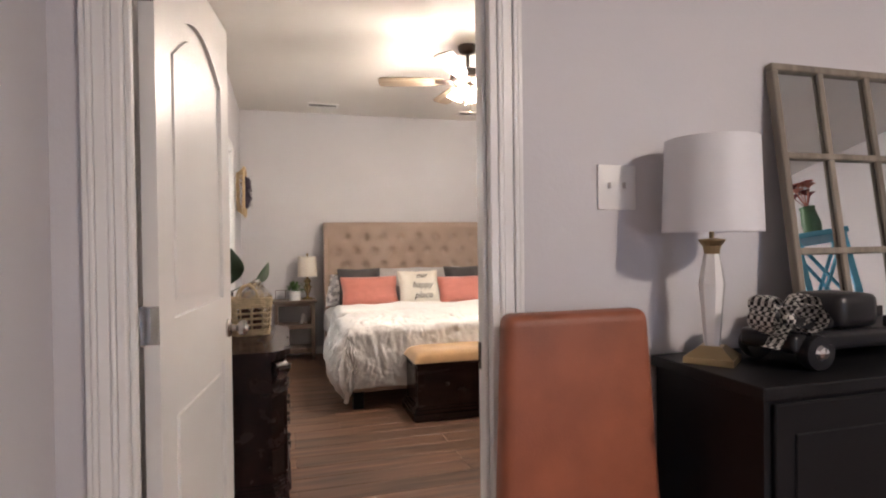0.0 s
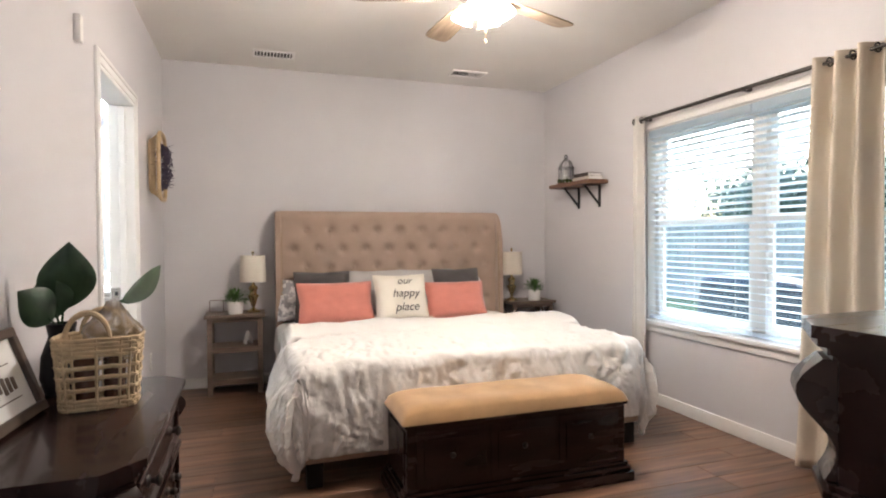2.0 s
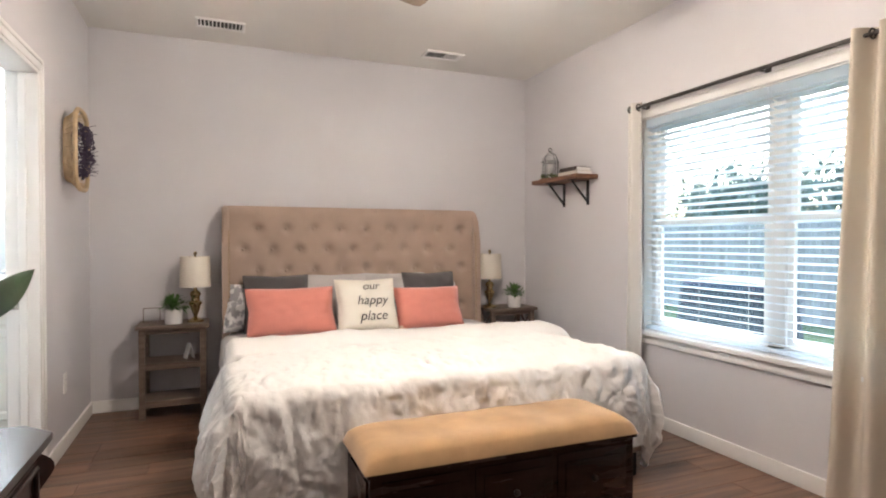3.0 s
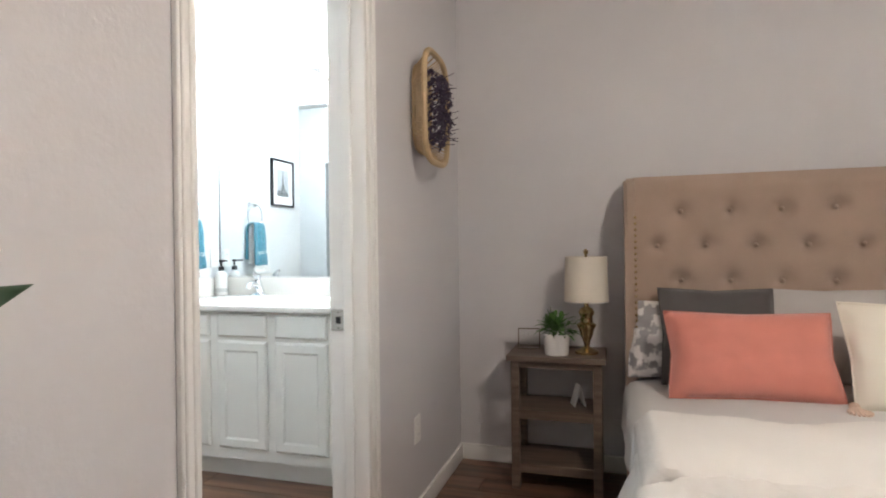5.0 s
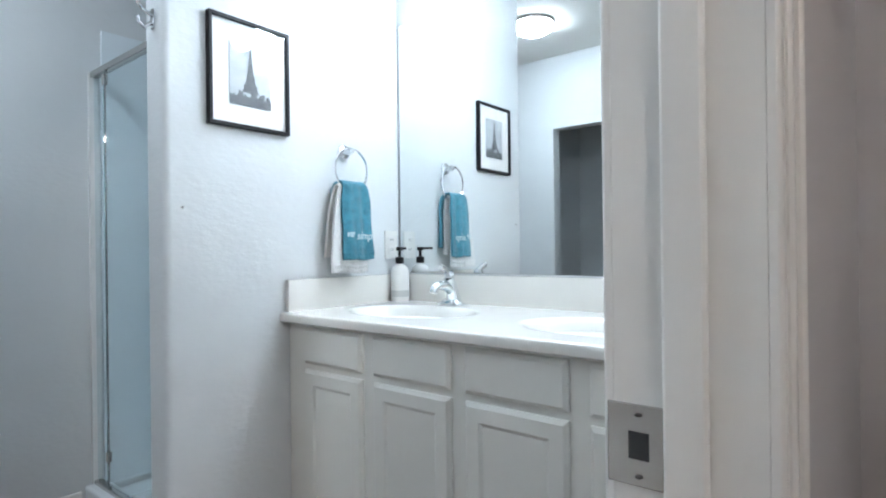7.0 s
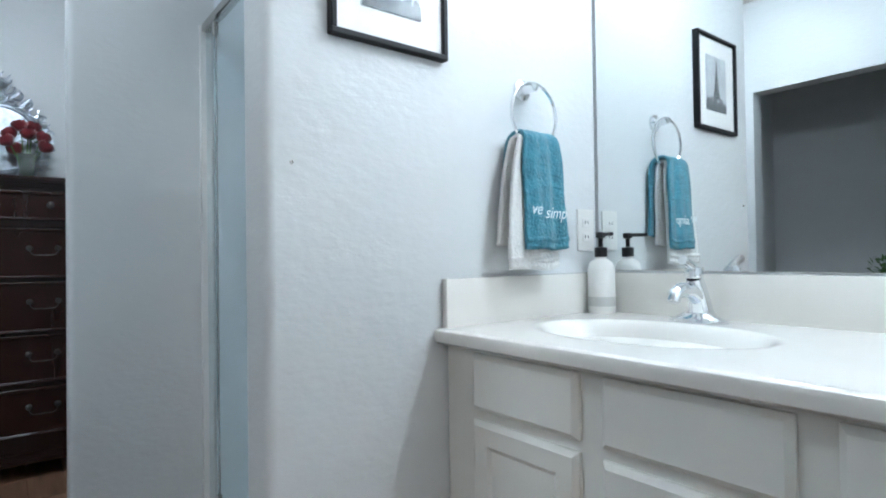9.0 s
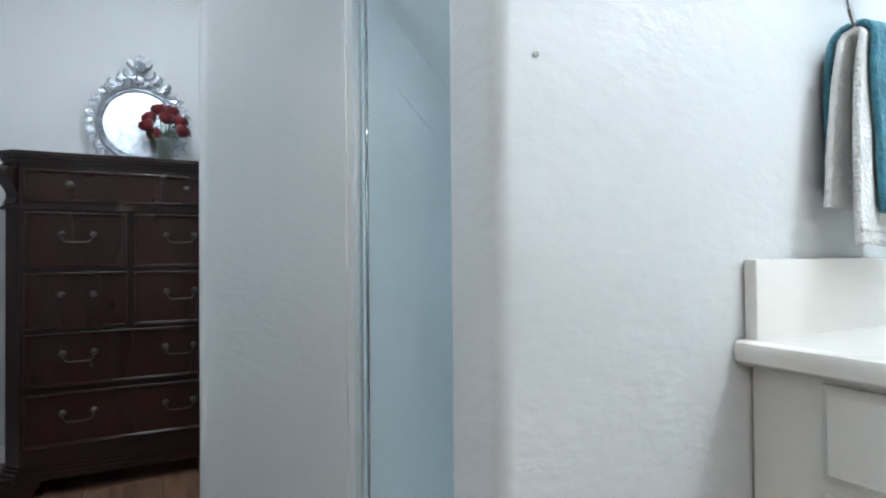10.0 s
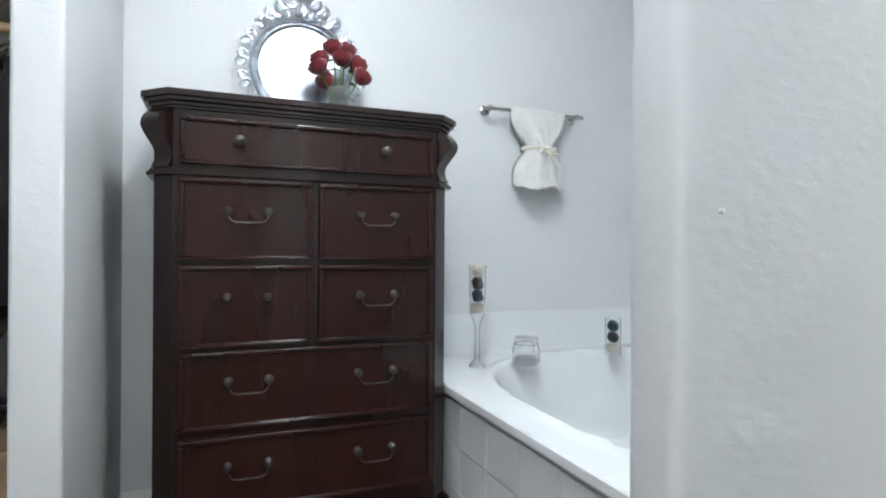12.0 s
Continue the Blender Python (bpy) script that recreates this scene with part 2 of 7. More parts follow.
TERRY = paint("white_terry", (0.76, 0.75, 0.73), 0.95, var=0.06, scale=40, bump=1.0, grain=160, sheen=0.2, depth=0.006)
THREAD = paint("white_embroidery", (0.75, 0.80, 0.82), 0.8)
SILVER = paint("silver_leaf_paint", (0.42, 0.45, 0.50), 0.30, 0.85, var=0.35, scale=30, bump=0.4, grain=60, depth=0.004)
REDROSE = paint("red_silk_rose", (0.16, 0.004, 0.010), 0.6, var=0.3, scale=20, bump=0.3, sheen=0.4)
STEM = paint("green_stem", (0.08, 0.16, 0.04), 0.6)
BLACKP = paint("black_plastic", (0.012, 0.012, 0.014), 0.3)
BLACKPAINT = paint("black_lacquer_wood", (0.005, 0.005, 0.0065), 0.5, var=0.2, scale=4, bump=0.1, grain=40)
CARD = paint("cardboard", (0.36, 0.245, 0.145), 0.85, var=0.05, scale=5, bump=0.2, grain=60, stretch=(1, 1, 6))
ORANGE = paint("orange_print", (0.62, 0.15, 0.03), 0.7, var=0.06)
CAMO = paint("camouflage_cotton", (0.016, 0.019, 0.014), 0.9, var=0.05, scale=13, bump=0.4, grain=200, col2=(0.062, 0.066, 0.047), sharp=True, stretch=(1, 1, 1.9))
REDCLOTH = paint("red_jersey", (0.10, 0.006, 0.010), 0.8, var=0.1, scale=6, bump=0.3)
OLIVE = paint("olive_cloth", (0.055, 0.048, 0.035), 0.9, var=0.15, scale=6, bump=0.4)
DARKCLOTH = paint("black_cloth", (0.012, 0.012, 0.014), 0.9, var=0.2)
REDRUB = paint("red_shoe_leather", (0.42, 0.018, 0.018), 0.4, var=0.1)
BLUEG = paint("ice_blue_rubber", (0.30, 0.36, 0.50), 0.4)
PINEROD = timber("pine_rod", (0.50, 0.33, 0.18), (0.62, 0.43, 0.25), 0.5, "y")
BLUEPAINT = paint("sky_blue_paint", (0.10, 0.42, 0.60), 0.4, var=0.08)
GOLD = paint("brushed_gold", (0.46, 0.35, 0.19), 0.35, 0.9, var=0.1)
DRIFT = timber("grey_washed_frame", (0.17, 0.145, 0.115), (0.26, 0.225, 0.18), 0.5, "z")
FRAMEB = timber("dark_brown_frame", (0.06, 0.04, 0.03), (0.10, 0.07, 0.05), 0.5, "x")
PAPER = paint("white_paper", (0.78, 0.77, 0.75), 0.7, var=0.03)
GREYPRINT = paint("grey_photo_sky", (0.42, 0.44, 0.46), 0.6, var=0.2, scale=18, bump=0)
DARKPRINT = paint("dark_photo_print", (0.075, 0.08, 0.085), 0.6, var=0.3, scale=60, bump=0)
FENCE = timber("weathered_fence_board", (0.24, 0.225, 0.21), (0.36, 0.34, 0.32), 0.85, "z", 1.0, random_tone=0.15)
GRASS = paint("lawn", (0.06, 0.095, 0.03), 0.95, var=0.3, scale=2, bump=0.8, grain=60)
TREEL = paint("tree_leaf", (0.075, 0.115, 0.095), 0.7, var=0.4, scale=3)
BARK = paint("bark", (0.09, 0.065, 0.05), 0.9, var=0.2)
GLASS = glassy("clear_glass", (0.97, 0.98, 0.98))
WINGLASS = glassy("window_glass", (0.80, 0.92, 1.0))
SHOWERGLASS = glassy("shower_glass", (0.84, 0.93, 0.95))
GLASSEDGE = paint("green_glass_edge", (0.05, 0.16, 0.15), 0.15)
CUTGLASS = glassy("cut_crystal", (0.95, 0.96, 0.95), 0.03, 1.5, 0.8)
CELLO = glassy("cellophane", (0.96, 0.95, 0.93), 0.08, 1.2, 0.5)
MIRROR, _n, _l, _p = nodes_of("mirror_silver")
_p.inputs["Base Color"].default_value, _p.inputs["Metallic"].default_value, _p.inputs["Roughness"].default_value = (0.84, 0.87, 0.87, 1), 1, 0.005
FANBULB = glow("lit_fan_bulb", (1.0, 0.88, 0.78), FAN_GLOW)
FANSHADE = glow("lit_fan_shade", (1.0, 0.88, 0.78), 14.0)
_m = FANSHADE.node_tree
_mix, _tr = _m.nodes.new("ShaderNodeMixShader"), _m.nodes.new("ShaderNodeBsdfTransparent")
_mix.inputs[0].default_value = 0.6
_m.links.new(_m.nodes["Principled BSDF"].outputs[0], _mix.inputs[1]), _m.links.new(_tr.outputs[0], _mix.inputs[2])
_m.links.new(_mix.outputs[0], _m.nodes["Material Output"].inputs[0])
BATHGLOW = glow("lit_bath_bowl", (0.84, 0.93, 1.0), BATH_GLOW)
VANGLOW = glow("lit_vanity_globe", (0.85, 0.93, 1.0), VANITY_GLOW)
HALLGLOW = glow("lit_hall_globe", (1.0, 0.88, 0.80), HALL_GLOW)

# dark lacquers with a thin, low gloss
for _mm in (CHERRY, CHERRYD, BLACKPAINT, ESPRESSO):
    _mm.node_tree.nodes["Principled BSDF"].inputs["Specular IOR Level"].default_value = 0.28

# blind slats and curtains let some daylight through
for _mm, _cc, _kk in ((BLIND, (0.86, 0.94, 1.0, 1), 0.80), (CURT, (0.84, 0.80, 0.73, 1), 0.28), (SHEER, (0.70, 0.66, 0.60, 1), 0.4)):
    _m = _mm.node_tree
    _mix, _tr = _m.nodes.new("ShaderNodeMixShader"), _m.nodes.new("ShaderNodeBsdfTranslucent")
    _tr.inputs[0].default_value, _mix.inputs[0].default_value = _cc, _kk
    _m.links.new(_m.nodes["Principled BSDF"].outputs[0], _mix.inputs[1]), _m.links.new(_tr.outputs[0], _mix.inputs[2])
    _m.links.new(_mix.outputs[0], _m.nodes["Material Output"].inputs[0])

# checked cloth for the gingham bow
GING, _n, _l, _p = nodes_of("black_and_white_gingham")
_tc, _ck = _n.new("ShaderNodeTexCoord"), _n.new("ShaderNodeTexChecker")
_ck.inputs["Scale"].default_value = 95
_ck.inputs["Color1"].default_value, _ck.inputs["Color2"].default_value = (0.02, 0.02, 0.022, 1), (0.62, 0.60, 0.56, 1)
_l.new(_tc.outputs["Object"], _ck.inputs[0]), _l.new(_ck.outputs[0], _p.inputs["Base Color"])
_p.inputs["Roughness"].default_value = 0.85

# ---- the large structure ----
H = 2.71
HY0, HY1 = 2.545, 2.625          # wall between hall and bedroom
DX0, DX1 = 0.108, 0.928         # bedroom doorway
BY0, BY1 = 5.655, 6.462        # bathroom doorway
NB = 7.668                     # north wall of the bathroom
NY = 7.70                      # north wall
EX = 3.50                      # east wall of the bedroom
WX = -4.50                     # west wall of the bathroom
SY = 5.05                      # south wall of the bathroom
PX = -1.526                    # wall beside the vanity
SHY = 6.90                     # plane of the shower door
DH = 2.045                     # height of the doorways


def wall(name, x0, x1, y0, y1, holes=(), material=WALL, along="x", z0=0.0, z1=H, label="smooth painted grey plaster wall", bevel=0.0):
    """A wall with openings: holes are (from, to, bottom, top) along its length."""
    bm = bmesh.new()
    a0, a1 = (x0, x1) if along == "x" else (y0, y1)

    def blk(a, b, c, d):
        if b - a > 1e-4 and d - c > 1e-4:
            if along == "x":
                box(bm, a, b, y0, y1, c, d, bevel, 3)
            else:
                box(bm, x0, x1, a, b, c, d, bevel, 3)
    p = a0
    for h0, h1, b0, b1 in sorted(holes):
        blk(p, h0, z0, z1), blk(h0, h1, z0, b0), blk(h0, h1, b1, z1)
        p = h1
    blk(p, a1, z0, z1)
    return setting(name, bm, material, label, "wall", smooth=bevel > 0)


wall("wall_north", -2.61, 3.66, NY, 7.86)
wall("wall_east", EX, 3.66, HY1, NY, [(4.29, 6.13, 0.62, 2.03)], along="y")
wall("wall_west", -0.115, 0.0, HY1, NY, [(BY0 - 0.018, BY1 + 0.018, 0.0, DH + 0.018)], along="y")
wall("wall_south", -0.115, 5.4, HY0, HY1, [(DX0 - 0.018, DX1 + 0.018, 0.0, DH + 0.018)])
wall("wall_hall_west", -0.145, -0.03, -3.0, HY0, along="y")
wall("wall_hall_south", -0.145, 5.4, -3.12, -3.0, [(1.9, 2.8, 0.0, 2.05)])
wall("wall_hall_east", 5.28, 5.4, -3.0, HY0, along="y")
wall("wall_bath_south", -3.5, -0.115, SY - 0.115, SY, [(-2.20, -1.39, 0.0, 2.10)], material=BATHWALL, label="textured pale grey bathroom wall")
wall("wall_bath_east", -0.119, -0.115, SY, NB, [(BY0 - 0.018, BY1 + 0.018, 0.0, DH + 0.018)], material=BATHWALL, along="y", label="textured pale grey bathroom wall")
wall("wall_bath_north", -1.64, -0.119, NB, NY, material=BATHWALL, label="textured pale grey bathroom wall")
wall("wall_bath_west", WX - 0.12, WX, 3.6, 8.5, material=BATHWALL, along="y", label="textured pale grey bathroom wall")
wall("wall_tub_north", WX - 0.12, -2.61, 8.5, 8.62, material=BATHWALL, label="textured pale grey bathroom wall")
wall("wall_vanity_side", -1.64, PX, 6.705, NB, material=BATHWALL, along="y", bevel=0.02, label="textured pale grey wall with a rounded corner")
wall("wall_tub_side", -2.700, -2.61, 6.492, 8.5, material=BATHWALL, along="y", bevel=0.02, label="textured pale grey wall with a rounded corner")
wall("wall_closet_side", WX, -3.645, 5.565, 5.672, material=BATHWALL, bevel=0.012, label="textured pale grey wall beside the closet")
wall("wall_closet_south", WX, -3.385, 3.6, 3.7, material=BATHWALL, label="pale grey closet wall")
wall("wall_closet_east", -3.645, -3.385, 3.7, SY - 0.115, material=BATHWALL, along="y", label="pale grey closet wall")
wall("wall_toilet_east", -1.1, -1.0, 3.6, SY - 0.115, material=BATHWALL, along="y", label="pale grey wall of the toilet room")
wall("wall_toilet_south", -3.385, -1.0, 3.5, 3.6, material=BATHWALL, label="pale grey wall of the toilet room")
wall("wall_toilet_west", -2.75, -2.65, 3.6, SY - 0.115, material=BATHWALL, along="y", label="pale grey wall of the toilet room")

for nm, x0, x1, y0, y1 in (("ceiling_bedroom", -0.115, 3.66, HY1, 7.86), ("ceiling_hall", -0.145, 5.4, -3.12, HY1), ("ceiling_bathroom", WX - 0.12, -0.115, 3.5, 8.62)):
    setting(nm, box(bmesh.new(), x0, x1, y0, y1, H, H + 0.1), CEIL, "off-white textured plaster ceiling", "ceiling")
# slab added out of view over the ceilings so that no sky light leaks in
setting("sky_block_slab", box(bmesh.new(), -4.9, 5.6, -3.3, 8.8, H + 0.12, H + 0.25), CEIL, "plain unseen slab added above the ceilings to block sky light", "roof")
# plain outer wall that shuts the space behind the shower and tub
wall("wall_outer_north", -2.61, -1.5, 7.862, 7.9, material=BATHWALL, label="plain outer wall")


# doorways: jamb linings, stops and casings
def casing(name, y_out, x0, x1, top, side, parent_label, along="x", first=1.0):
    """Two uprights and a head of stepped white casing on one face of a wall; side is the way it stands proud."""
    bm = bmesh.new()
    for w0, w1, d in ((0.0, 0.022, 0.012), (0.022, 0.034, 0.017), (0.034, 0.062, 0.014), (0.062, 0.074, 0.020), (0.074, 0.088, 0.016)):
        for a, b in ((x0 - w1 * first, x0 - w0 * first), (x1 + w0, x1 + w1)):
            u, v = sorted((y_out, y_out + side * d))
            if along == "x":
                box(bm, a, b, u, v, 0, top + w1, 0.003, 1)
            else:
                box(bm, u, v, a, b, 0, top + w1, 0.003, 1)
        u, v = sorted((y_out, y_out + side * d))
        if along == "x":
            box(bm, x0 - w0 * first, x1 + w0, u, v, top + w0, top + w1, 0.003, 1)
        else:
            box(bm, u, v, x0 - w0 * first, x1 + w0, top + w0, top + w1, 0.003, 1)
    return setting(name, bm, TRIM, parent_label, "door casing", smooth=True)


casing("trim_hall_door", HY0, DX0, DX1, DH, -1, "glossy white moulded door casing", first=0.88)
casing("trim_bedroom_door", HY1, DX0, DX1, DH, 1, "glossy white moulded door casing")
casing("trim_bath_door", 0.0, BY0, BY1, DH, 1, "glossy white moulded door casing", "y", 0.66)
casing("trim_bath_door_inner", -0.119, BY0, BY1, DH, -1, "glossy white moulded door casing", "y")
bm = bmesh.new()
box(bm, DX0 - 0.017, DX0, HY0 - 0.002, HY1 + 0.002, 0, DH), box(bm, DX1, DX1 + 0.017, HY0 - 0.002, HY1 + 0.002, 0, DH)
box(bm, DX0 - 0.017, DX1 + 0.017, HY0 - 0.002, HY1 + 0.002, DH, DH + 0.017)
box(bm, DX1 - 0.012, DX1, HY0 + 0.012, HY0 + 0.04, 0, DH, 0.003, 1), box(bm, DX0, DX0 + 0.012, HY0 + 0.012, HY0 + 0.04, 0, DH, 0.003, 1)
jamb_b = setting("jamb_bedroom", bm, TRIM, "white door jamb lining with stop", "door jamb", True)
bm = bmesh.new()
box(bm, -0.121, 0.002, BY0 - 0.017, BY0, 0, DH), box(bm, -0.121, 0.002, BY1, BY1 + 0.017, 0, DH)
box(bm, -0.121, 0.002, BY0 - 0.017, BY1 + 0.017, DH, DH + 0.017)
box(bm, -0.075, -0.04, BY1 - 0.012, BY1, 0, DH, 0.003, 1)
jamb_t = setting("jamb_bathroom", bm, TRIM, "white door jamb lining with stop", "door jamb", True)


def strike(parent, m):
    bm = bmesh.new()
    box(bm, -0.0285, 0.0285, -0.0015, 0.0015, -0.036, 0.036, 0.0012, 1)
    t = part("strike_plate", bm, NICKEL, parent, "satin nickel strike plate")
    t.matrix_basis = m
    # no hole is cut: a raised black block gives the shade inside it
    s = part("latch_hole_shade", box(bmesh.new(), -0.009, 0.009, -0.0022, 0.001, -0.012, 0.012), BLACKP, t)
    for z in (-0.027, 0.027):
        part("screw", ball(bmesh.new(), (0, -0.0015, z), 0.0035, 8, 0.5), PEWTER, t)


strike(jamb_t, pose(-0.098, BY1 - 0.0018, 0.912))
strike(jamb_b, pose(DX1 - 0.0018, HY1 - 0.022, 0.945, 0, 0, -90))


def door_leaf(name, label, hinge, angle, width, flip=1):
    """A two-panel moulded door with an arched top panel; it hangs along its own +x from the hinge. flip: which face carries the hinges' knuckles."""
    d = thing(name, label, "door", hinge, angle)
    d["kind"] = "structure"
    bm = bmesh.new()
    t = 0.0175
    w, h = width, DH - 0.012
    st = 0.115

    def arch(u):
        return 1.79 + 0.10 * math.sin(math.pi * u)
    # stiles, rails and the arched head as a sheet pushed to thickness on both faces
    outline_hi = [(st + (w - 2 * st) * k / 16, arch(k / 16)) for k in range(17)]
    box(bm, 0, st, -t, t, 0.008, h), box(bm, w - st, w, -t, t, 0.008, h)
    box(bm, st, w - st, -t, t, 0.008, 0.22), box(bm, st, w - st, -t, t, 0.845, 1.062)
    prism(bm, [(st, h), *outline_hi, (w - st, h)], -t, t, "y")
    part("slab", bm, DOORW, d)

    def panel(top_arch, z0, z1):
        p = bmesh.new()
        for inset, depth in ((0.0, 0.0055), (0.045, 0.012)):
            pts = [(st + inset, z0 + inset), (w - st - inset, z0 + inset)]
            if top_arch:
                pts += [(w - st - inset - (w - 2 * st - 2 * inset) * k / 16, arch(1 - k / 16) - inset) for k in range(17)]
            else:
                pts += [(w - st - inset, z1 - inset), (st + inset, z1 - inset)]
            prism(p, pts, -depth, depth, "y")
        return p
    part("panel", panel(True, 1.062, 0), DOORW, d)
    part("panel", panel(False, 0.22, 0.845), DOORW, d)
    kb = bmesh.new()
    lathe(kb, [(0.001, 0), (0.033, 0.0), (0.033, 0.006), (0.027, 0.012), (0.012, 0.016), (0.011, 0.030), (0.016, 0.036), (0.026, 0.042), (0.029, 0.054), (0.026, 0.066), (0.012, 0.071), (0.001, 0.072)], (0, 0, 0), 24, "y")
    k1 = part("knob", kb, NICKEL, d, "round satin nickel knob", True)
    k1.matrix_basis = pose(w - 0.062, -t, 0.945)
    k2 = new("knob", k1.data)
    k2.parent = d
    k2.matrix_basis = pose(w - 0.062, t, 0.945, 0, 0, 180)
    for z in (0.24, 1.06, 1.86):
        hb = bmesh.new()
        box(hb, -0.0025, 0.0005, -t, t, z - 0.045, z + 0.045, 0.001, 1)
        box(hb, -0.036, -0.0025, -flip * (t - 0.003) - 0.0015, -flip * (t - 0.003) + 0.0015, z - 0.045, z + 0.045, 0.001, 1)
        tube(hb, [(-0.010, -flip * t, z - 0.047), (-0.010, -flip * t, z + 0.047)], 0.006, 10)
        part("hinge", hb, NICKEL, d, "satin nickel butt hinge", True)
    return d


door_leaf("door_1", "open white two-panel door with satin nickel knob", (DX0 + 0.022, HY1 + 0.040, 0), 83.3, 0.788, -1)
door_leaf("door_2", "open white two-panel bathroom door with nickel knob", (-0.112, BY0 + 0.022, 0), 148.2, 0.755, 1)


# baseboards
def base(name, x0, x1, y0, y1):
    bm = bmesh.new()
    box(bm, x0, x1, y0, y1, 0.0, 0.085, 0.004, 2)
    return setting(name, bm, TRIM, "white painted baseboard", "baseboard", True)


B = 0.014
base("baseboard_north", 0.0, EX, NY - B, NY), base("baseboard_east", EX - B, EX, HY1, NY - B)
base("baseboard_west_a", 0.0, B, HY1, BY0 - 0.09), base("baseboard_west_b", 0.0, B, BY1 + 0.09, NY - B)
base("baseboard_south", DX1 + 0.09, EX - B, HY1, HY1 + B)
base("baseboard_hall", DX1 + 0.09, 5.28, HY0 - B, HY0)
base("baseboard_vanity_side", PX, PX + B, 6.72, 7.16), base("baseboard_vanity_end", -1.63, PX - 0.01, 6.705 - B, 6.705)
base("baseboard_tub_side", -2.61, -2.61 + B, 6.50, 6.84), base("baseboard_tub_end", -2.71, -2.62, 6.485 - B, 6.485)
base("baseboard_closet_side", WX + B, -3.66, 5.672, 5.672 + B), base("baseboard_chest", WX, WX + B, 5.672, 6.77)
base("baseboard_bath_south", -3.5, -2.20, SY, SY + B), base("baseboard_bath_south_b", -1.39, -0.13, SY, SY + B)

# ---- the window ----
win = thing("window_1", "white twin single-hung window with half-open blinds", "window", (EX, 0, 0))
win["kind"] = "structure"
bm = bmesh.new()
for y0, y1 in ((4.29, 4.33), (5.16, 5.26), (6.09, 6.13)):
    box(bm, 0.07, 0.14, y0, y1, 0.62, 2.03, 0.004, 1)
box(bm, 0.07, 0.14, 4.29, 6.13, 0.62, 0.66, 0.004, 1), box(bm, 0.07, 0.14, 4.29, 6.13, 1.99, 2.03, 0.004, 1)
part("window_frame", bm, TRIM, win)
for y0, y1 in ((4.33, 5.16), (5.26, 6.09)):
    for z0, z1, x in ((0.66, 1.345, 0.085), (1.325, 1.99, 0.11)):
        s = bmesh.new()
        box(s, x, x + 0.025, y0, y0 + 0.035, z0, z1), box(s, x, x + 0.025, y1 - 0.035, y1, z0, z1)
        box(s, x, x + 0.025, y0 + 0.035, y1 - 0.035, z0, z0 + 0.035), box(s, x, x + 0.025, y0 + 0.035, y1 - 0.035, z1 - 0.035, z1)
        sash = part("sash", s, TRIM, win)
        g = part("pane", box(bmesh.new(), x + 0.01, x + 0.014, y0 + 0.034, y1 - 0.034, z0 + 0.034, z1 - 0.034), WINGLASS, sash)
        g.visible_shadow = False
bm = bmesh.new()
box(bm, -0.045, 0.07, 4.22, 6.20, 0.592, 0.618, 0.005, 2)
part("window_sill", bm, TRIM, win, smooth=True)
bm = bmesh.new()
box(bm, -0.018, 0, 4.25, 6.17, 0.535, 0.590, 0.004, 2)
part("apron", bm, TRIM, win, smooth=True)
part("head_casing", box(bmesh.new(), -0.016, 0, 4.25, 6.17, 2.034, 2.088, 0.004, 2), TRIM, win, smooth=True)
bm = bmesh.new()
box(bm, 0.001, 0.069, 4.288, 4.293, 0.621, 2.026), box(bm, 0.001, 0.069, 6.127, 6.132, 0.621, 2.026), box(bm, 0.001, 0.069, 4.293, 6.127, 2.026, 2.032)
part("reveal", bm, TRIM, win)

# two blinds, their slats tipped nearly flat
slat_me = None
for y0, y1 in ((4.30, 5.205), (5.215, 6.12)):
    bl = thing("window_blind", "white slatted blind lowered with its slats open", "window blind", (EX + 0.036, (y0 + y1) / 2, 0), group="window blinds")
    w = (y1 - y0) / 2
    part("headrail", box(bmesh.new(), -0.03, 0.025, -w, w, 1.973, 2.024, 0.004, 1), BLIND, bl)
    part("bottom_rail", box(bmesh.new(), -0.025, 0.025, -w, w, 0.63, 0.65, 0.004, 1), BLIND, bl)
    for k in range(31):
        if slat_me is None:
            s = bmesh.new()
            prism(s, [(-0.024, -0.0012), (0, 0.0022), (0.024, -0.0012), (0.024, 0.0012), (0, 0.0046), (-0.024, 0.0012)], -w + 0.004, w - 0.004, "y")
            ob = part("slat", s, BLIND, bl)
            slat_me = ob.data
        else:
            ob = new("slat", slat_me)
            ob.parent = bl
        ob.matrix_basis = pose(0, 0, 0.675 + k * 0.0425, 0, 13, 0)
    for yy in (-w * 0.75, 0, w * 0.75):
        part("ladder_cord", tube(bmesh.new(), [(-0.026, yy, 0.64), (-0.026, yy, 1.98)], 0.0012, 6), WHITEP, bl)

# outside: lawn, fence, trees
gr = setting("ground", sheet(bmesh.new(), lambda u, v: Vector((5.5 + 300 * u, -150 + 320 * v, -0.25 + 0.02 * noise.noise((u * 60, v * 60, 0)))), 40, 40), GRASS, "green mown lawn behind the house", "ground")
gr2 = setting("ground_under_house", box(bmesh.new(), -300, 5.5, -150, 170, -0.5, -0.25), GRASS, "plain ground round the house", "ground")
fence = thing("board_fence", "weathered wooden privacy fence across the yard", "fence", (10.5, 0, -0.25))
board = None
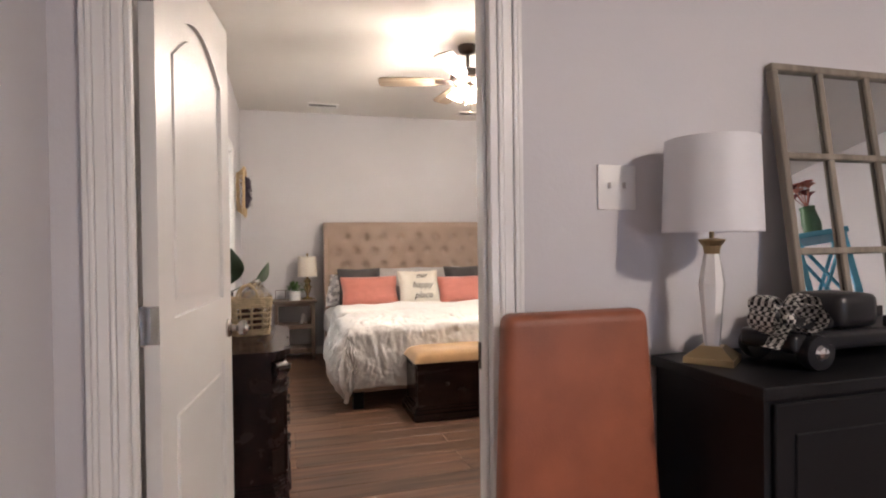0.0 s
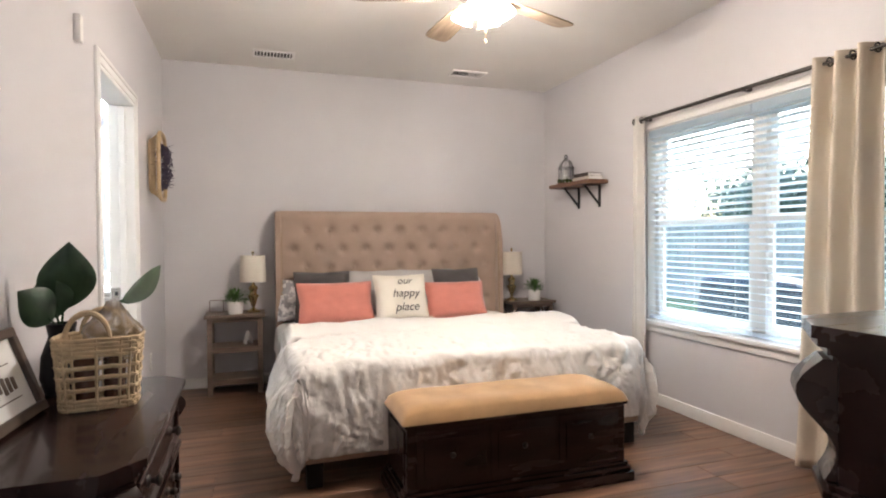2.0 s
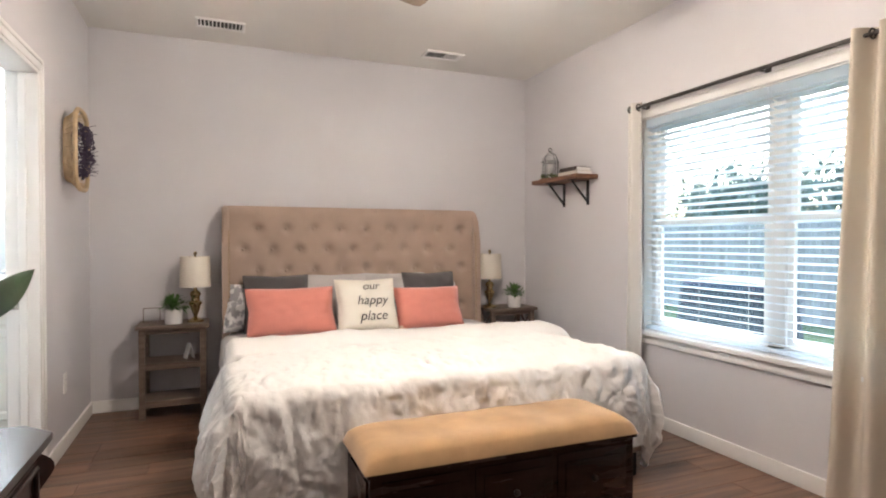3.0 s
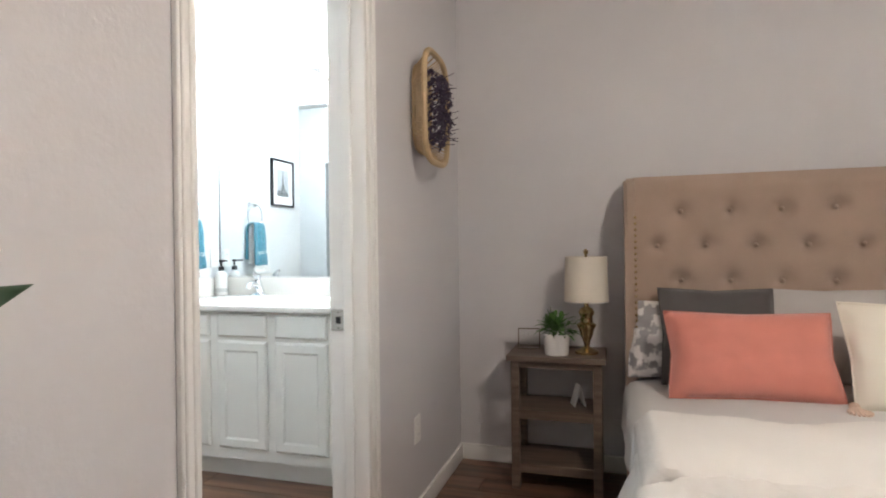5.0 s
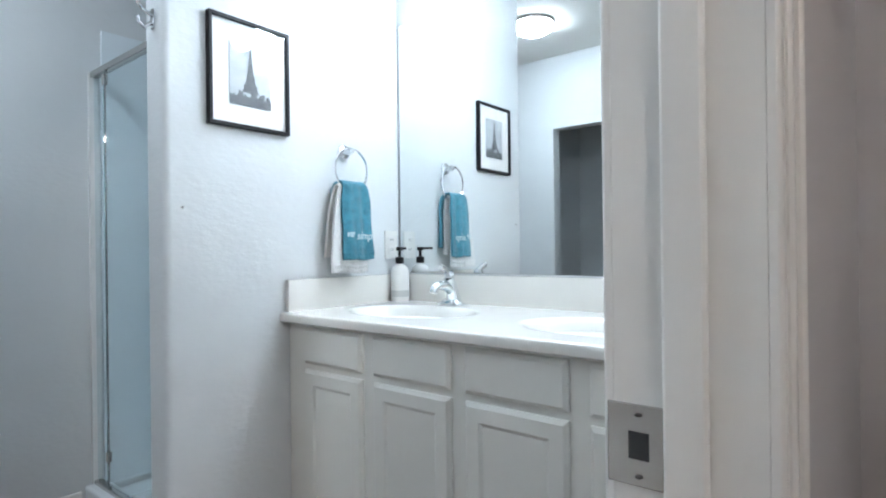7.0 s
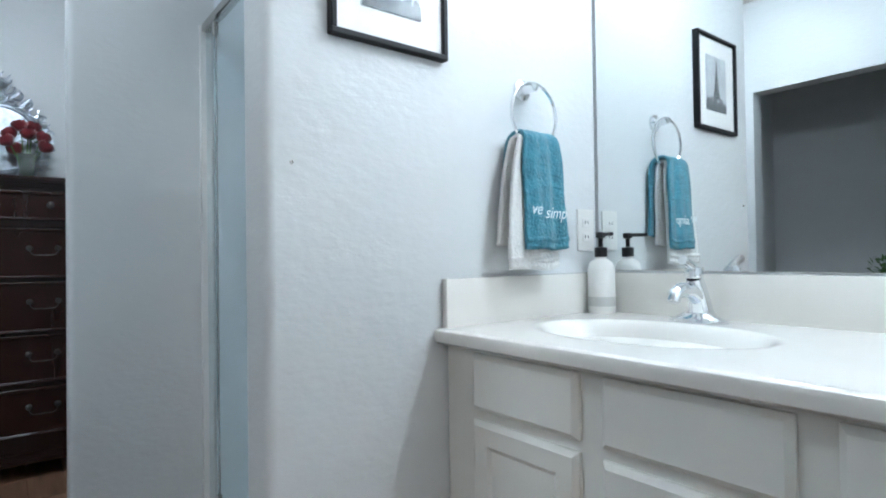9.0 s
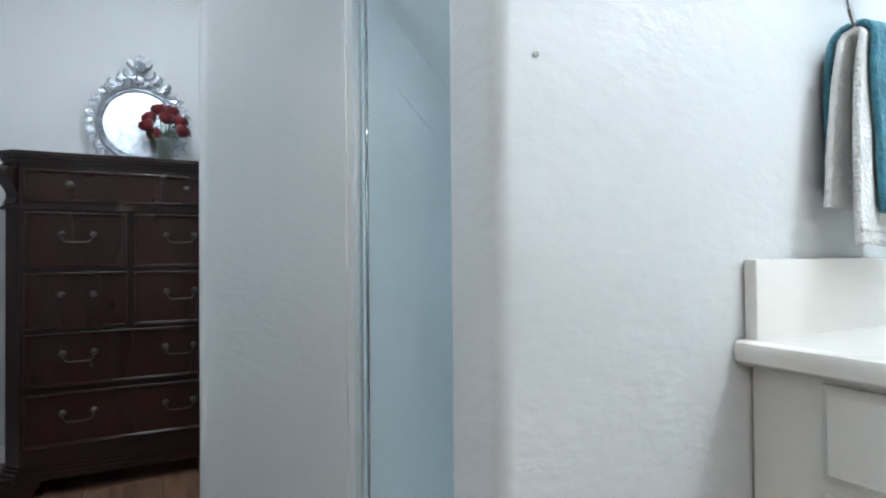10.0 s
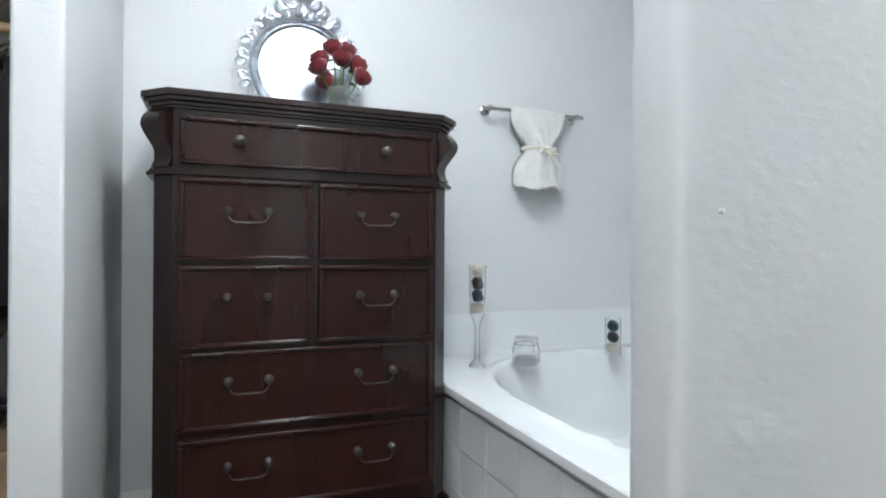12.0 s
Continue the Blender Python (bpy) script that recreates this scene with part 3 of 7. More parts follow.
for k in range(178):
    if board is None:
        s = bmesh.new()
        prism(s, [(-0.068, 0), (0.068, 0), (0.068, 1.80), (0.04, 1.85), (-0.04, 1.85), (-0.068, 1.80)], -0.01, 0.01, "x")
        ob = part("fence_board", s, FENCE, fence)
        board = ob.data
    else:
        ob = new("fence_board", board)
        ob.parent = fence
    ob.matrix_basis = pose(0, 1.5 + k * 0.142, 0.02 * math.sin(k * 2.3))
for z in (0.35, 1.45):
    part("rail", box(bmesh.new(), 0.012, 0.05, 1.4, 26.9, z, z + 0.09), FENCE, fence)


def tree(at, height, spread, seed):
    rnd = random.Random(seed)
    t = thing("tree", "leafy green tree beyond the fence", "tree", at, group="trees beyond the fence")
    b = bmesh.new()
    tube(b, [(0, 0, 0), (0.05, 0, height * 0.3), (0, 0.08, height * 0.6), (0.1, 0, height * 0.85)], [0.16, 0.13, 0.08, 0.03], 8)
    for k in range(7):
        a, z = rnd.uniform(0, 6.28), height * rnd.uniform(0.3, 0.7)
        r = spread * rnd.uniform(0.5, 0.8)
        tube(b, [(0, 0, z), (0.5 * r * math.cos(a), 0.5 * r * math.sin(a), z + 0.3), (r * math.cos(a), r * math.sin(a), z + 0.8)], [0.06, 0.04, 0.015], 6)
    part("trunk", b, BARK, t)
    vs, fs = [], []
    for k in range(3600):
        a, e, r = rnd.uniform(0, 6.28), rnd.uniform(-0.6, 1.0), spread * rnd.uniform(0.35, 1.0) * (0.8 + 0.3 * math.sin(3 * rnd.random() * 6))
        c = Vector((r * math.cos(a) * math.cos(e), r * math.sin(a) * math.cos(e), height * 0.62 + r * 0.9 * math.sin(e)))
        q = Euler((rnd.uniform(0, 6), rnd.uniform(0, 6), rnd.uniform(0, 6))).to_matrix()
        s = rnd.uniform(0.08, 0.17)
        i = len(vs)
        vs += [c + q @ Vector(p) * s for p in ((-1, 0, 0), (0, -0.5, 0.1), (1, 0, 0), (0, 0.5, 0.1))]
        fs.append((i, i + 1, i + 2, i + 3))
    me = bpy.data.meshes.new("crown")
    me.from_pydata(vs, [], fs)
    me.materials.append(TREEL)
    new("crown", me).parent = t


for k, (x, y, h, s) in enumerate(((18, 13, 4.0, 2.1), (20, 8.6, 3.8, 1.9), (19, 17.5, 4.3, 2.4), (22, 22, 4.4, 2.6), (17, 5.6, 3.2, 1.6))):
    tree((x, y, -0.25), h, s, k)

# dark covered object on the lawn; what the cover hides is not known
g = thing("covered_yard_object", "dark blue covered object standing on the lawn", "grill", (7.75, 9.05, -0.25), 6)
bm = bmesh.new()


def cover(u, v):
    a, k = 6.2832 * u, min(1, v / 0.7)
    c, s = math.cos(a), math.sin(a)
    f = (1 - 0.12 * k) * (1 if v <= 0.7 else math.cos((v - 0.7) / 0.3 * 1.5708))
    return Vector((0.36 * f * math.copysign(abs(c) ** 0.6, c), 0.93 * f * math.copysign(abs(s) ** 0.6, s) + 0.015 * math.sin(9 * a) * (1 - k), 0.02 + 0.78 * k + (0.14 * math.sin((v - 0.7) / 0.3 * 1.5708) if v > 0.7 else 0)))


sheet(bm, cover, 48, 16)
part("cover", bm, paint("blue_black_vinyl", (0.02, 0.030, 0.045), 0.5, var=0.2), g, smooth=True)

# ---- bedroom ----
def superpillow(w, h, d, seed=0, plump=0.55, n=26):
    """A stuffed cushion that stands in its x-z plane, its front to -y."""
    bm = bmesh.new()

    def surf(sign):
        def f(u, v):
            a, b = 2 * u - 1, 2 * v - 1
            t = (max(0, 1 - a ** 4) * max(0, 1 - b ** 4)) ** plump
            pinch = 1 - 0.07 * (1 - abs(b)) * a * a * 1.0
            pz = 1 - 0.07 * (1 - abs(a)) * b * b
            wr = 0.006 * noise.noise((a * 3 + seed, b * 3, sign)) + 0.004 * noise.noise((a * 9 + seed, b * 5, sign))
            return Vector((a * w / 2 * pinch, -sign * (d / 2 * t + wr * t), h / 2 + b * h / 2 * pz))
        return f
    sheet(bm, surf(1), n, n), sheet(bm, surf(-1), n, n)
    bmesh.ops.remove_doubles(bm, verts=bm.verts[:], dist=0.0008)
    return bm


def cushion(name, label, at, size, material, lean=14, turn=0, seed=0, group="pillows on the bed"):
    t = thing(name, label, "pillow", at, turn, group)
    c = part("cover", superpillow(*size, seed), material, t, smooth=True)
    c.matrix_basis = pose(0, 0, 0, -lean, 0, 0)
    s = bmesh.new()
    w, h = size[0], size[1]
    rim = []
    for k in range(40):
        q = k / 40 * 4
        a, b = {0: (-1 + 2 * (q % 1), -1), 1: (1, -1 + 2 * (q % 1)), 2: (1 - 2 * (q % 1), 1), 3: (-1, 1 - 2 * (q % 1))}[int(q)]
        rim.append((a * w / 2 * (1 - 0.07 * (1 - abs(b)) * a * a), 0, h / 2 + b * h / 2 * (1 - 0.07 * (1 - abs(a)) * b * b)))
    tube(s, rim, 0.0035, 6, True)
    part("piping", s, material, c, smooth=True)
    return t, c


BX0, BX1, BFY, MZ = 0.93, 2.83, 5.42, 0.545
bed = thing("bed", "king bed with a tufted taupe wingback headboard", "bed", (1.88, 7.5, 0))
# tufted headboard
bm = bmesh.new()
tufts = [((c - (r % 2) * 0.5 - 4.5) * 0.205 + 0.05, 0.52 + r * 0.158) for r in range(6) for c in range(11)]
tufts = [p for p in tufts if abs(p[0]) < 0.92]


def tufted(u, v):
    x, z = (u - 0.5) * 1.94, 0.28 + v * 1.195
    dip = 0.0
    for tx, tz in tufts:
        q = ((x - tx) ** 2 + (z - tz) ** 2)
        if q < 0.03:
            dip += 0.032 * math.exp(-q / 0.0011) + 0.012 * math.exp(-q / 0.006)
    rim = 0.035 * (max(0, 1 - ((1 - v) * 18) ** 1)) ** 2
    return Vector((x, -0.005 - 0.025 + dip + rim, z))


sheet(bm, tufted, 150, 92)
part("backrest", bm, TAUPE, bed, smooth=True)
bm = bmesh.new()
box(bm, -0.985, 0.985, 0.03, 0.17, 0.06, 1.478, 0.02, 3)
part("headboard_frame", bm, TAUPE, bed, smooth=True)
for s in (-1, 1):
    bm = bmesh.new()
    prof = [(0.16, 0.06), (-0.085, 0.06), (-0.10, 0.5), (-0.09, 1.2), (-0.06, 1.38), (-0.01, 1.455), (0.05, 1.478), (0.16, 1.478)]
    t = bmesh.new()
    prism(t, prof, s * 0.965, s * 1.018, "x")
    bmesh.ops.bevel(t, geom=t.edges[:], offset=0.012, segments=3, affect="EDGES")
    join(bm, t)
    wing = part("wing", bm, TAUPE, bed, smooth=True)
    for k in range(44):
        z = 0.10 + k * 0.0275
        y = -0.088 - 0.012 * math.sin(max(0, (z - 0.06)) / 1.2 * 3.1) if z < 1.2 else -0.088 + (z - 1.2) * 0.17
        st = ball(bmesh.new(), (s * 0.972 if s < 0 else 0.972, y - 0.005, z), 0.006, 8, 1.0)
        part("nailhead", st, BRASS, wing)
for tx, tz in tufts:
    if 0.5 < tz < 1.44:
        part("tuft_button", ball(bmesh.new(), (tx, -0.0025, tz), 0.011, 8, 1.0), TAUPE, bed, smooth=True)
bm = bmesh.new()
box(bm, -0.975, 0.975, -2.10, 0.02, 0.13, 0.30, 0.02, 3)
part("bed_rail", bm, TAUPE, bed, smooth=True)
for x in (-0.92, 0.92):
    for y in (-2.03, -0.2):
        part("leg", box(bmesh.new(), x - 0.04, x + 0.04, y - 0.04, y + 0.04, 0, 0.13, 0.006), BLACKPAINT, bed)
bm = bmesh.new()
box(bm, -0.955, 0.955, -2.06, 0.01, 0.30, MZ, 0.05, 4)
part("mattress", bm, SHEETM, bed, smooth=True)

# flat sheet round the mattress at the head end
fit_sheet = thing("fitted_sheet", "smooth white fitted sheet on the mattress", "bed sheet", (1.88, 7.46, MZ))
bm = bmesh.new()


def drape(s, t, hx, hy, top, drop_x, drop_y, flare, seed, amp, ruche):
    """A cloth over the edges of a mattress: s across, t from the head to the foot, in metres of cloth."""
    ox, oy = max(0.0, abs(s) - hx), max(0.0, t - hy)
    ln = math.hypot(ox, oy)
    sx = (1 if s > 0 else -1)
    bx, by = min(abs(s), hx) * sx, min(t, hy)
    n1 = noise.noise((s * 2.3 + seed, t * 2.3, 0.3)) + 0.5 * noise.noise((s * 5.1 + seed, t * 4.3, 1.7))
    n2 = noise.noise((s * 13 + seed, t * 10, 2.2))
    wx, wy = 0.16 * noise.noise((s * 2.1, t * 2.1, 9)), 0.16 * noise.noise((s * 2.1, t * 2.1, 15))
    ra = noise.noise(((s + wx) * 12 + seed, (t + wy) * 6.5, 4.2))
    rb = noise.noise(((s - wy) * 25 + seed, (t + wx) * 15, 6.1))
    n3 = 0.9 * math.sqrt(ra * ra + 0.012) + 0.45 * math.sqrt(rb * rb + 0.01) - 0.1
    if ln < 1e-6:
        puff = 0.028 * (1 - (abs(s) / hx) ** 6)
        return Vector((bx, -by, top + puff + amp * n1 + ruche * (0.3 + 0.7 * min(1, max(0, (t - 0.1) / 0.7))) * (n2 * 0.3 + n3)))
    dx, dy = ox * sx / ln, oy / ln
    r = 0.07
    if ln < r * 1.57:
        a = ln / r
        out, z = r * math.sin(a), top - r * (1 - math.cos(a))
    else:
        rest = ln - r * 1.57
        out, z = r + flare * rest, top - r - rest * math.sqrt(max(0.05, 1 - flare ** 2))
    fold = noise.noise(((s if oy > ox else t) * 5.5 + seed, 0.5, 1.0)) * min(1, ln / 0.25) * 0.045
    out += fold + amp * n1 + ruche * n3 * 1.4
    z = max(z, -0.47)
    return Vector((bx + dx * out, -(by + dy * out), z + amp * 0.5 * n1 + ruche * n2 * 0.4))


sheet(bm, lambda u, v: drape((u - 0.5) * 2.42, 0.02 + v * 1.25, 0.955, 9, 0.004, 0, 0, 0.02, 3, 0.002, 0.0005), 70, 40)
part("cloth", bm, SHEETM, fit_sheet, smooth=True)

comf = thing("comforter", "rumpled white crinkled comforter draped over the bed", "comforter", (1.88, 6.36, MZ + 0.02))


def duvet(u, v):
    """A thick crinkled cover: it lies on the mattress, bulges over its edges and hangs lowest at the foot corners."""
    t = v * 1.38
    hx, hy, top, r = 0.945, 0.875, 0.055, 0.075
    s = (u - 0.5) * 2 * (hx + 0.36 + 0.13 * min(1, t / 0.9))
    ox, oy, sx = max(0.0, abs(s) - hx), max(0.0, t - hy), (1 if s > 0 else -1)
    ln = math.hypot(ox, oy)
    bx, by = min(abs(s), hx) * sx, min(t, hy)
    big = noise.noise((s * 2.1 + 11, t * 2.4, 0.3)) + 0.5 * noise.noise((s * 4.7 + 3, t * 4.3, 1.7))
    wx, wy = 0.11 * noise.noise((s * 2.6, t * 2.6, 9)), 0.11 * noise.noise((s * 2.6, t * 2.6, 15))
    along = ox > oy
    fa, fb = (5.0, 10.5) if along else (10.5, 5.0)
    crease = 0.62 * abs(noise.noise(((s + wx) * fa, (t + wy) * fb, 4.2))) + 0.38 * abs(noise.noise(((s - wy) * fa * 2.3, (t + wx) * fb * 2.3, 6.1)))
    fine = abs(noise.noise(((s + wy) * 38, (t + wx) * 27, 2.2)))
    rough = 0.5 + 0.5 * min(1, max(0, (t - 0.25) / 0.5))
    puff = rough * (0.034 * crease + 0.008 * fine) + 0.012 * big
    if ln < 1e-6:
        return Vector((bx, -by, top + 0.028 * (1 - (abs(s) / hx) ** 6) * (1 - (t / hy) ** 8) + puff))
    dx, dy = ox * sx / ln, oy / ln
    if ln < r * 1.57:
        out, z = r * math.sin(ln / r), top - r * (1 - math.cos(ln / r))
    else:
        rest = ln - r * 1.57
        bulge = (0.10 if along else 0.035) * math.sin(math.pi * min(1, rest / 0.52))
        out, z = r + bulge, top - r - 0.96 * rest
    fold = noise.noise(((s if oy > ox else t) * 5.5 + 11, 0.5 + ln, 1.0)) * min(1, ln / 0.25) * 0.035
    out += fold + puff * 1.15
    return Vector((bx + dx * out, -(by + dy * out), max(z, -0.50) + 0.014 * big + 0.012 * noise.noise((s * 9, t * 9, 8))))


bm = bmesh.new()
sheet(bm, duvet, 270, 165)
c = part("cloth", bm, COMF, comf, smooth=True)
sol = c.modifiers.new("thick", "SOLIDIFY")
sol.thickness, sol.offset = 0.018, -1
# rolled-back upper edge of the comforter
bm = bmesh.new()


def roll(u, v):
    s = (u - 0.5) * 2.36
    a = v * 4.5 - 0.68
    hx = 0.955
    drop = max(0, abs(s) - hx)
    x = min(abs(s), hx) * (1 if s > 0 else -1) + (0.06 if drop else 0) * (1 if s > 0 else -1) * min(1, drop / 0.08)
    n1 = noise.noise((s * 4, v * 3, 7)) * 0.018 + abs(noise.noise((s * 11, v * 14, 3))) * 0.010
    return Vector((x, -0.05 + (0.12 + n1) * math.cos(a) * 1.9, 0.060 + (0.056 + n1) * math.sin(a) - max(0, drop - 0.03) * 0.95 + 0.02 * noise.noise((s * 1.7, 0, 2))))


sheet(bm, roll, 150, 18)
part("fold", bm, COMF, comf, smooth=True)

# pillows, back to front
ZP = MZ + 0.025
cushion("sleeping_pillow", "grey and white floral pillow against the headboard", (1.10, 7.36, ZP), (0.46, 0.36, 0.15), MARBLED, 22, 0, 1)
cushion("sleeping_pillow", "light grey pillow against the headboard", (1.67, 7.36, ZP), (0.62, 0.42, 0.15), GREYPIL, 20, 0, 2)
cushion("sleeping_pillow", "white pillow against the headboard", (1.45, 7.42, ZP), (0.72, 0.40, 0.13), SHEETM, 18, 0, 6)
cushion("sleeping_pillow", "light grey pillow against the headboard", (2.15, 7.36, ZP), (0.60, 0.42, 0.15), GREYPIL, 20, 0, 3)
cushion("sleeping_pillow", "white pillow against the headboard", (2.40, 7.42, ZP), (0.66, 0.40, 0.13), SHEETM, 18, 0, 7)
cushion("throw_pillow", "charcoal grey square pillow", (1.23, 7.24, ZP), (0.46, 0.43, 0.16), CHAR, 24, 0, 4)
cushion("throw_pillow", "charcoal grey square pillow", (2.42, 7.24, ZP), (0.44, 0.43, 0.16), CHAR, 24, 0, 5)
cushion("throw_pillow", "coral velvet lumbar pillow", (1.31, 7.04, ZP), (0.60, 0.35, 0.17), CORAL, 26, 2, 8)
cushion("throw_pillow", "coral velvet lumbar pillow", (2.31, 7.02, ZP), (0.52, 0.33, 0.17), CORAL, 28, -3, 9)
tp, cov = cushion("lettered_pillow", "cream canvas pillow lettered our happy place", (1.83, 6.99, ZP), (0.44, 0.40, 0.15), CREAM, 24, 1, 10)
for word, z, size in (("our", 0.318, 0.085), ("happy", 0.212, 0.095), ("place", 0.098, 0.095)):
    wm = lettering(word, size, 0.28)
    w, h, d = 0.44, 0.40, 0.15
    for v in wm.verts:
        x, zz = v.co.x + 0.02, v.co.y + z
        a, b = max(-1, min(1, 2 * x / w)), max(-1, min(1, 2 * zz / h - 1))
        t = (max(0, 1 - a ** 4) * max(0, 1 - b ** 4)) ** 0.55
        v.co = Vector((x, -(d / 2 * t + 0.0075) + v.co.z, zz))
    part("lettering", wm, INK, cov)
for x in (-0.23, 0.23):
    tb = bmesh.new()
    for k in range(16):
        a = 6.28 * k / 16
        tube(tb, [(x, -0.01, 0.02), (x + 0.02 * math.cos(a), -0.03 + 0.02 * math.sin(a), 0.0), (x + 0.035 * math.cos(a), -0.06 + 0.025 * math.sin(a), -0.012 + 0.015 * math.sin(a))], 0.005, 5)
    ball(tb, (x, -0.02, 0.012), 0.018, 8)
    part("tassel", tb, TASSEL, cov, "pale pink yarn tassel")

# storage bench
bench = thing("storage_bench", "espresso storage bench with a tan suede cushion", "bench", (1.89, 5.20, 0))
HW, HD = 0.572, 0.185
bm = bmesh.new()
box(bm, -HW, HW, -HD, HD, 0.085, 0.40, 0.006)
part("body", bm, ESPRESSO, bench)
bm = bmesh.new()
for k, (g, z0, z1) in enumerate(((0.035, 0.0, 0.05), (0.022, 0.05, 0.075), (0.012, 0.075, 0.095))):
    box(bm, -HW - g, HW + g, -HD - g, HD + g, z0, z1, 0.006)
part("plinth", bm, ESPRESSO, bench, smooth=True)
bm = bmesh.new()
box(bm, -HW - 0.012, HW + 0.012, -HD - 0.012, HD + 0.012, 0.385, 0.402, 0.005)
part("lid_rail", bm, ESPRESSO, bench)
for k in range(3):
    x0 = -HW + 0.03 + k * (2 * HW - 0.06) / 3 + 0.012
    x1 = x0 + (2 * HW - 0.06) / 3 - 0.024
    p = bmesh.new()
    box(p, x0, x1, -HD - 0.006, -HD, 0.115, 0.365, 0.003)
    box(p, x0 + 0.035, x1 - 0.035, -HD - 0.011, -HD - 0.004, 0.15, 0.33, 0.004)
    pn = part("front_panel", p, ESPRESSO, bench, smooth=True)
    part("knob", ball(bmesh.new(), ((x0 + x1) / 2, -HD - 0.02, 0.25), 0.013, 10), BRONZE, pn, smooth=True)
for s in (-1, 1):
    p = bmesh.new()
    x = s * HW
    box(p, min(x, x + s * 0.006), max(x, x + s * 0.006), -HD + 0.035, HD - 0.035, 0.12, 0.36, 0.002)
    part("end_panel", p, ESPRESSO, bench)


def seatpad(u, v):
    x, y = (u - 0.5) * 1.185, (v - 0.5) * 0.405
    a, b = abs(2 * u - 1), abs(2 * v - 1)
    e = (max(0, 1 - a ** 14) * max(0, 1 - b ** 6)) ** 0.45
    return Vector((x, y, 0.402 + 0.075 * e + 0.005 * noise.noise((x * 6, y * 6, 0)) * e))


bm = sheet(bmesh.new(), seatpad, 60, 26)
part("cushion", bm, SUEDE, bench, "tan suede cushion", True)


def nightstand(at, label):
    n = thing("nightstand", label, "nightstand", at, group="nightstands beside the bed")
    w, d, h = 0.21, 0.145, 0.64
    part("tabletop", box(bmesh.new(), -w - 0.02, w + 0.02, -d - 0.02, d + 0.015, h - 0.028, h, 0.005), GREYWOOD, n)
    for x in (-w + 0.02, w - 0.02):
        for y in (-d + 0.02, d - 0.02):
            part("leg", box(bmesh.new(), x - 0.02, x + 0.02, y - 0.02, y + 0.02, 0, h - 0.028, 0.003), GREYWOOD, n)
    for z in (0.08, 0.335):
        part("shelf", box(bmesh.new(), -w + 0.002, w - 0.002, -d + 0.004, d - 0.002, z, z + 0.045, 0.003), GREYWOOD, n)
    part("apron", box(bmesh.new(), -w + 0.04, w - 0.04, -d + 0.008, -d + 0.022, h - 0.06, h - 0.028), GREYWOOD, n)
    for x in (-w + 0.012, w - 0.012):
        b = bmesh.new()
        tube(b, [(x, -d + 0.03, 0.12), (x, d - 0.03, 0.335)], 0.008, 6), tube(b, [(x, -d + 0.03, 0.335), (x, d - 0.03, 0.12)], 0.008, 6)
        tube(b, [(x, -d + 0.03, 0.38), (x, d - 0.03, h - 0.04)], 0.008, 6), tube(b, [(x, -d + 0.03, h - 0.04), (x, d - 0.03, 0.38)], 0.008, 6)
        part("cross_brace", b, GREYWOOD, n)
    return n


nightstand((0.545, 7.525, 0), "weathered grey-brown wooden nightstand with two open shelves")
nightstand((3.20, 7.525, 0), "weathered brown wooden nightstand with two open shelves")


def table_lamp(at, label):
    t = thing("table_lamp", label, "table lamp", at, group="lamps on the nightstands")
    b = bmesh.new()
    lathe(b, [(0.001, 0), (0.055, 0), (0.055, 0.012), (0.035, 0.02), (0.012, 0.035), (0.018, 0.06), (0.03, 0.09), (0.035, 0.115), (0.045, 0.13), (0.045, 0.14), (0.03, 0.15), (0.028, 0.175), (0.038, 0.195), (0.03, 0.215), (0.012, 0.225), (0.009, 0.30)], seg=28)
    part("base", b, BRASS, t, "antique brass turned base", True)
    s = bmesh.new()
    lathe_open(s, [(0.104, 0.25), (0.098, 0.465)], 0.002)
    part("shade", s, SHADE, t, "cream linen drum shade", True)
    f = bmesh.new()
    lathe(f, [(0.006, 0.46), (0.006, 0.475), (0.011, 0.482), (0.011, 0.495), (0.001, 0.502)], seg=12)
    for k in range(3):
        a = k * 2.094
        tube(f, [(0, 0, 0.46), (0.097 * math.cos(a), 0.097 * math.sin(a), 0.462)], 0.0015, 5)
    part("finial", f, BRASS, t, smooth=True)
    return t


def lathe_open(bm, prof, th, c=(0, 0, 0), seg=36):
    """A thin-walled open drum."""
    outer = [(r, h) for r, h in prof]
    inner = [(r - th, h) for r, h in reversed(prof)]
    rows = []
    for r, h in outer + inner:
        rows.append([bm.verts.new((c[0] + r * math.cos(6.28318 * i / seg), c[1] + r * math.sin(6.28318 * i / seg), c[2] + h)) for i in range(seg)])
    for a, b in zip(rows, rows[1:] + rows[:1]):
        for i in range(seg):
            bm.faces.new((a[i], a[(i + 1) % seg], b[(i + 1) % seg], b[i]))
    return bm


table_lamp((0.685, 7.50, 0.64), "brass table lamp with cream drum shade, unlit")
table_lamp((3.03, 7.50, 0.64), "brass table lamp with cream drum shade, unlit")


def leafblade(bm, root, tip, width, bend=0.02, up=Vector((0, 0, 1)), n=6):
    root, tip = Vector(root), Vector(tip)
    d = tip - root
    side = d.cross(up)
    side = side.normalized() if side.length > 1e-5 else Vector((1, 0, 0))
    rows = []
    for k in range(n + 1):
        t = k / n
        wdt = width * math.sin(math.pi * min(0.999, t ** 0.8)) * 0.5
        p = root + d * t + up * bend * math.sin(math.pi * t)
        rows.append((bm.verts.new(p - side * wdt), bm.verts.new(p - up * wdt * 0.35), bm.verts.new(p + side * wdt)))
    for a, b in zip(rows, rows[1:]):
        bm.faces.new((a[0], a[1], b[1], b[0])), bm.faces.new((a[1], a[2], b[2], b[1]))


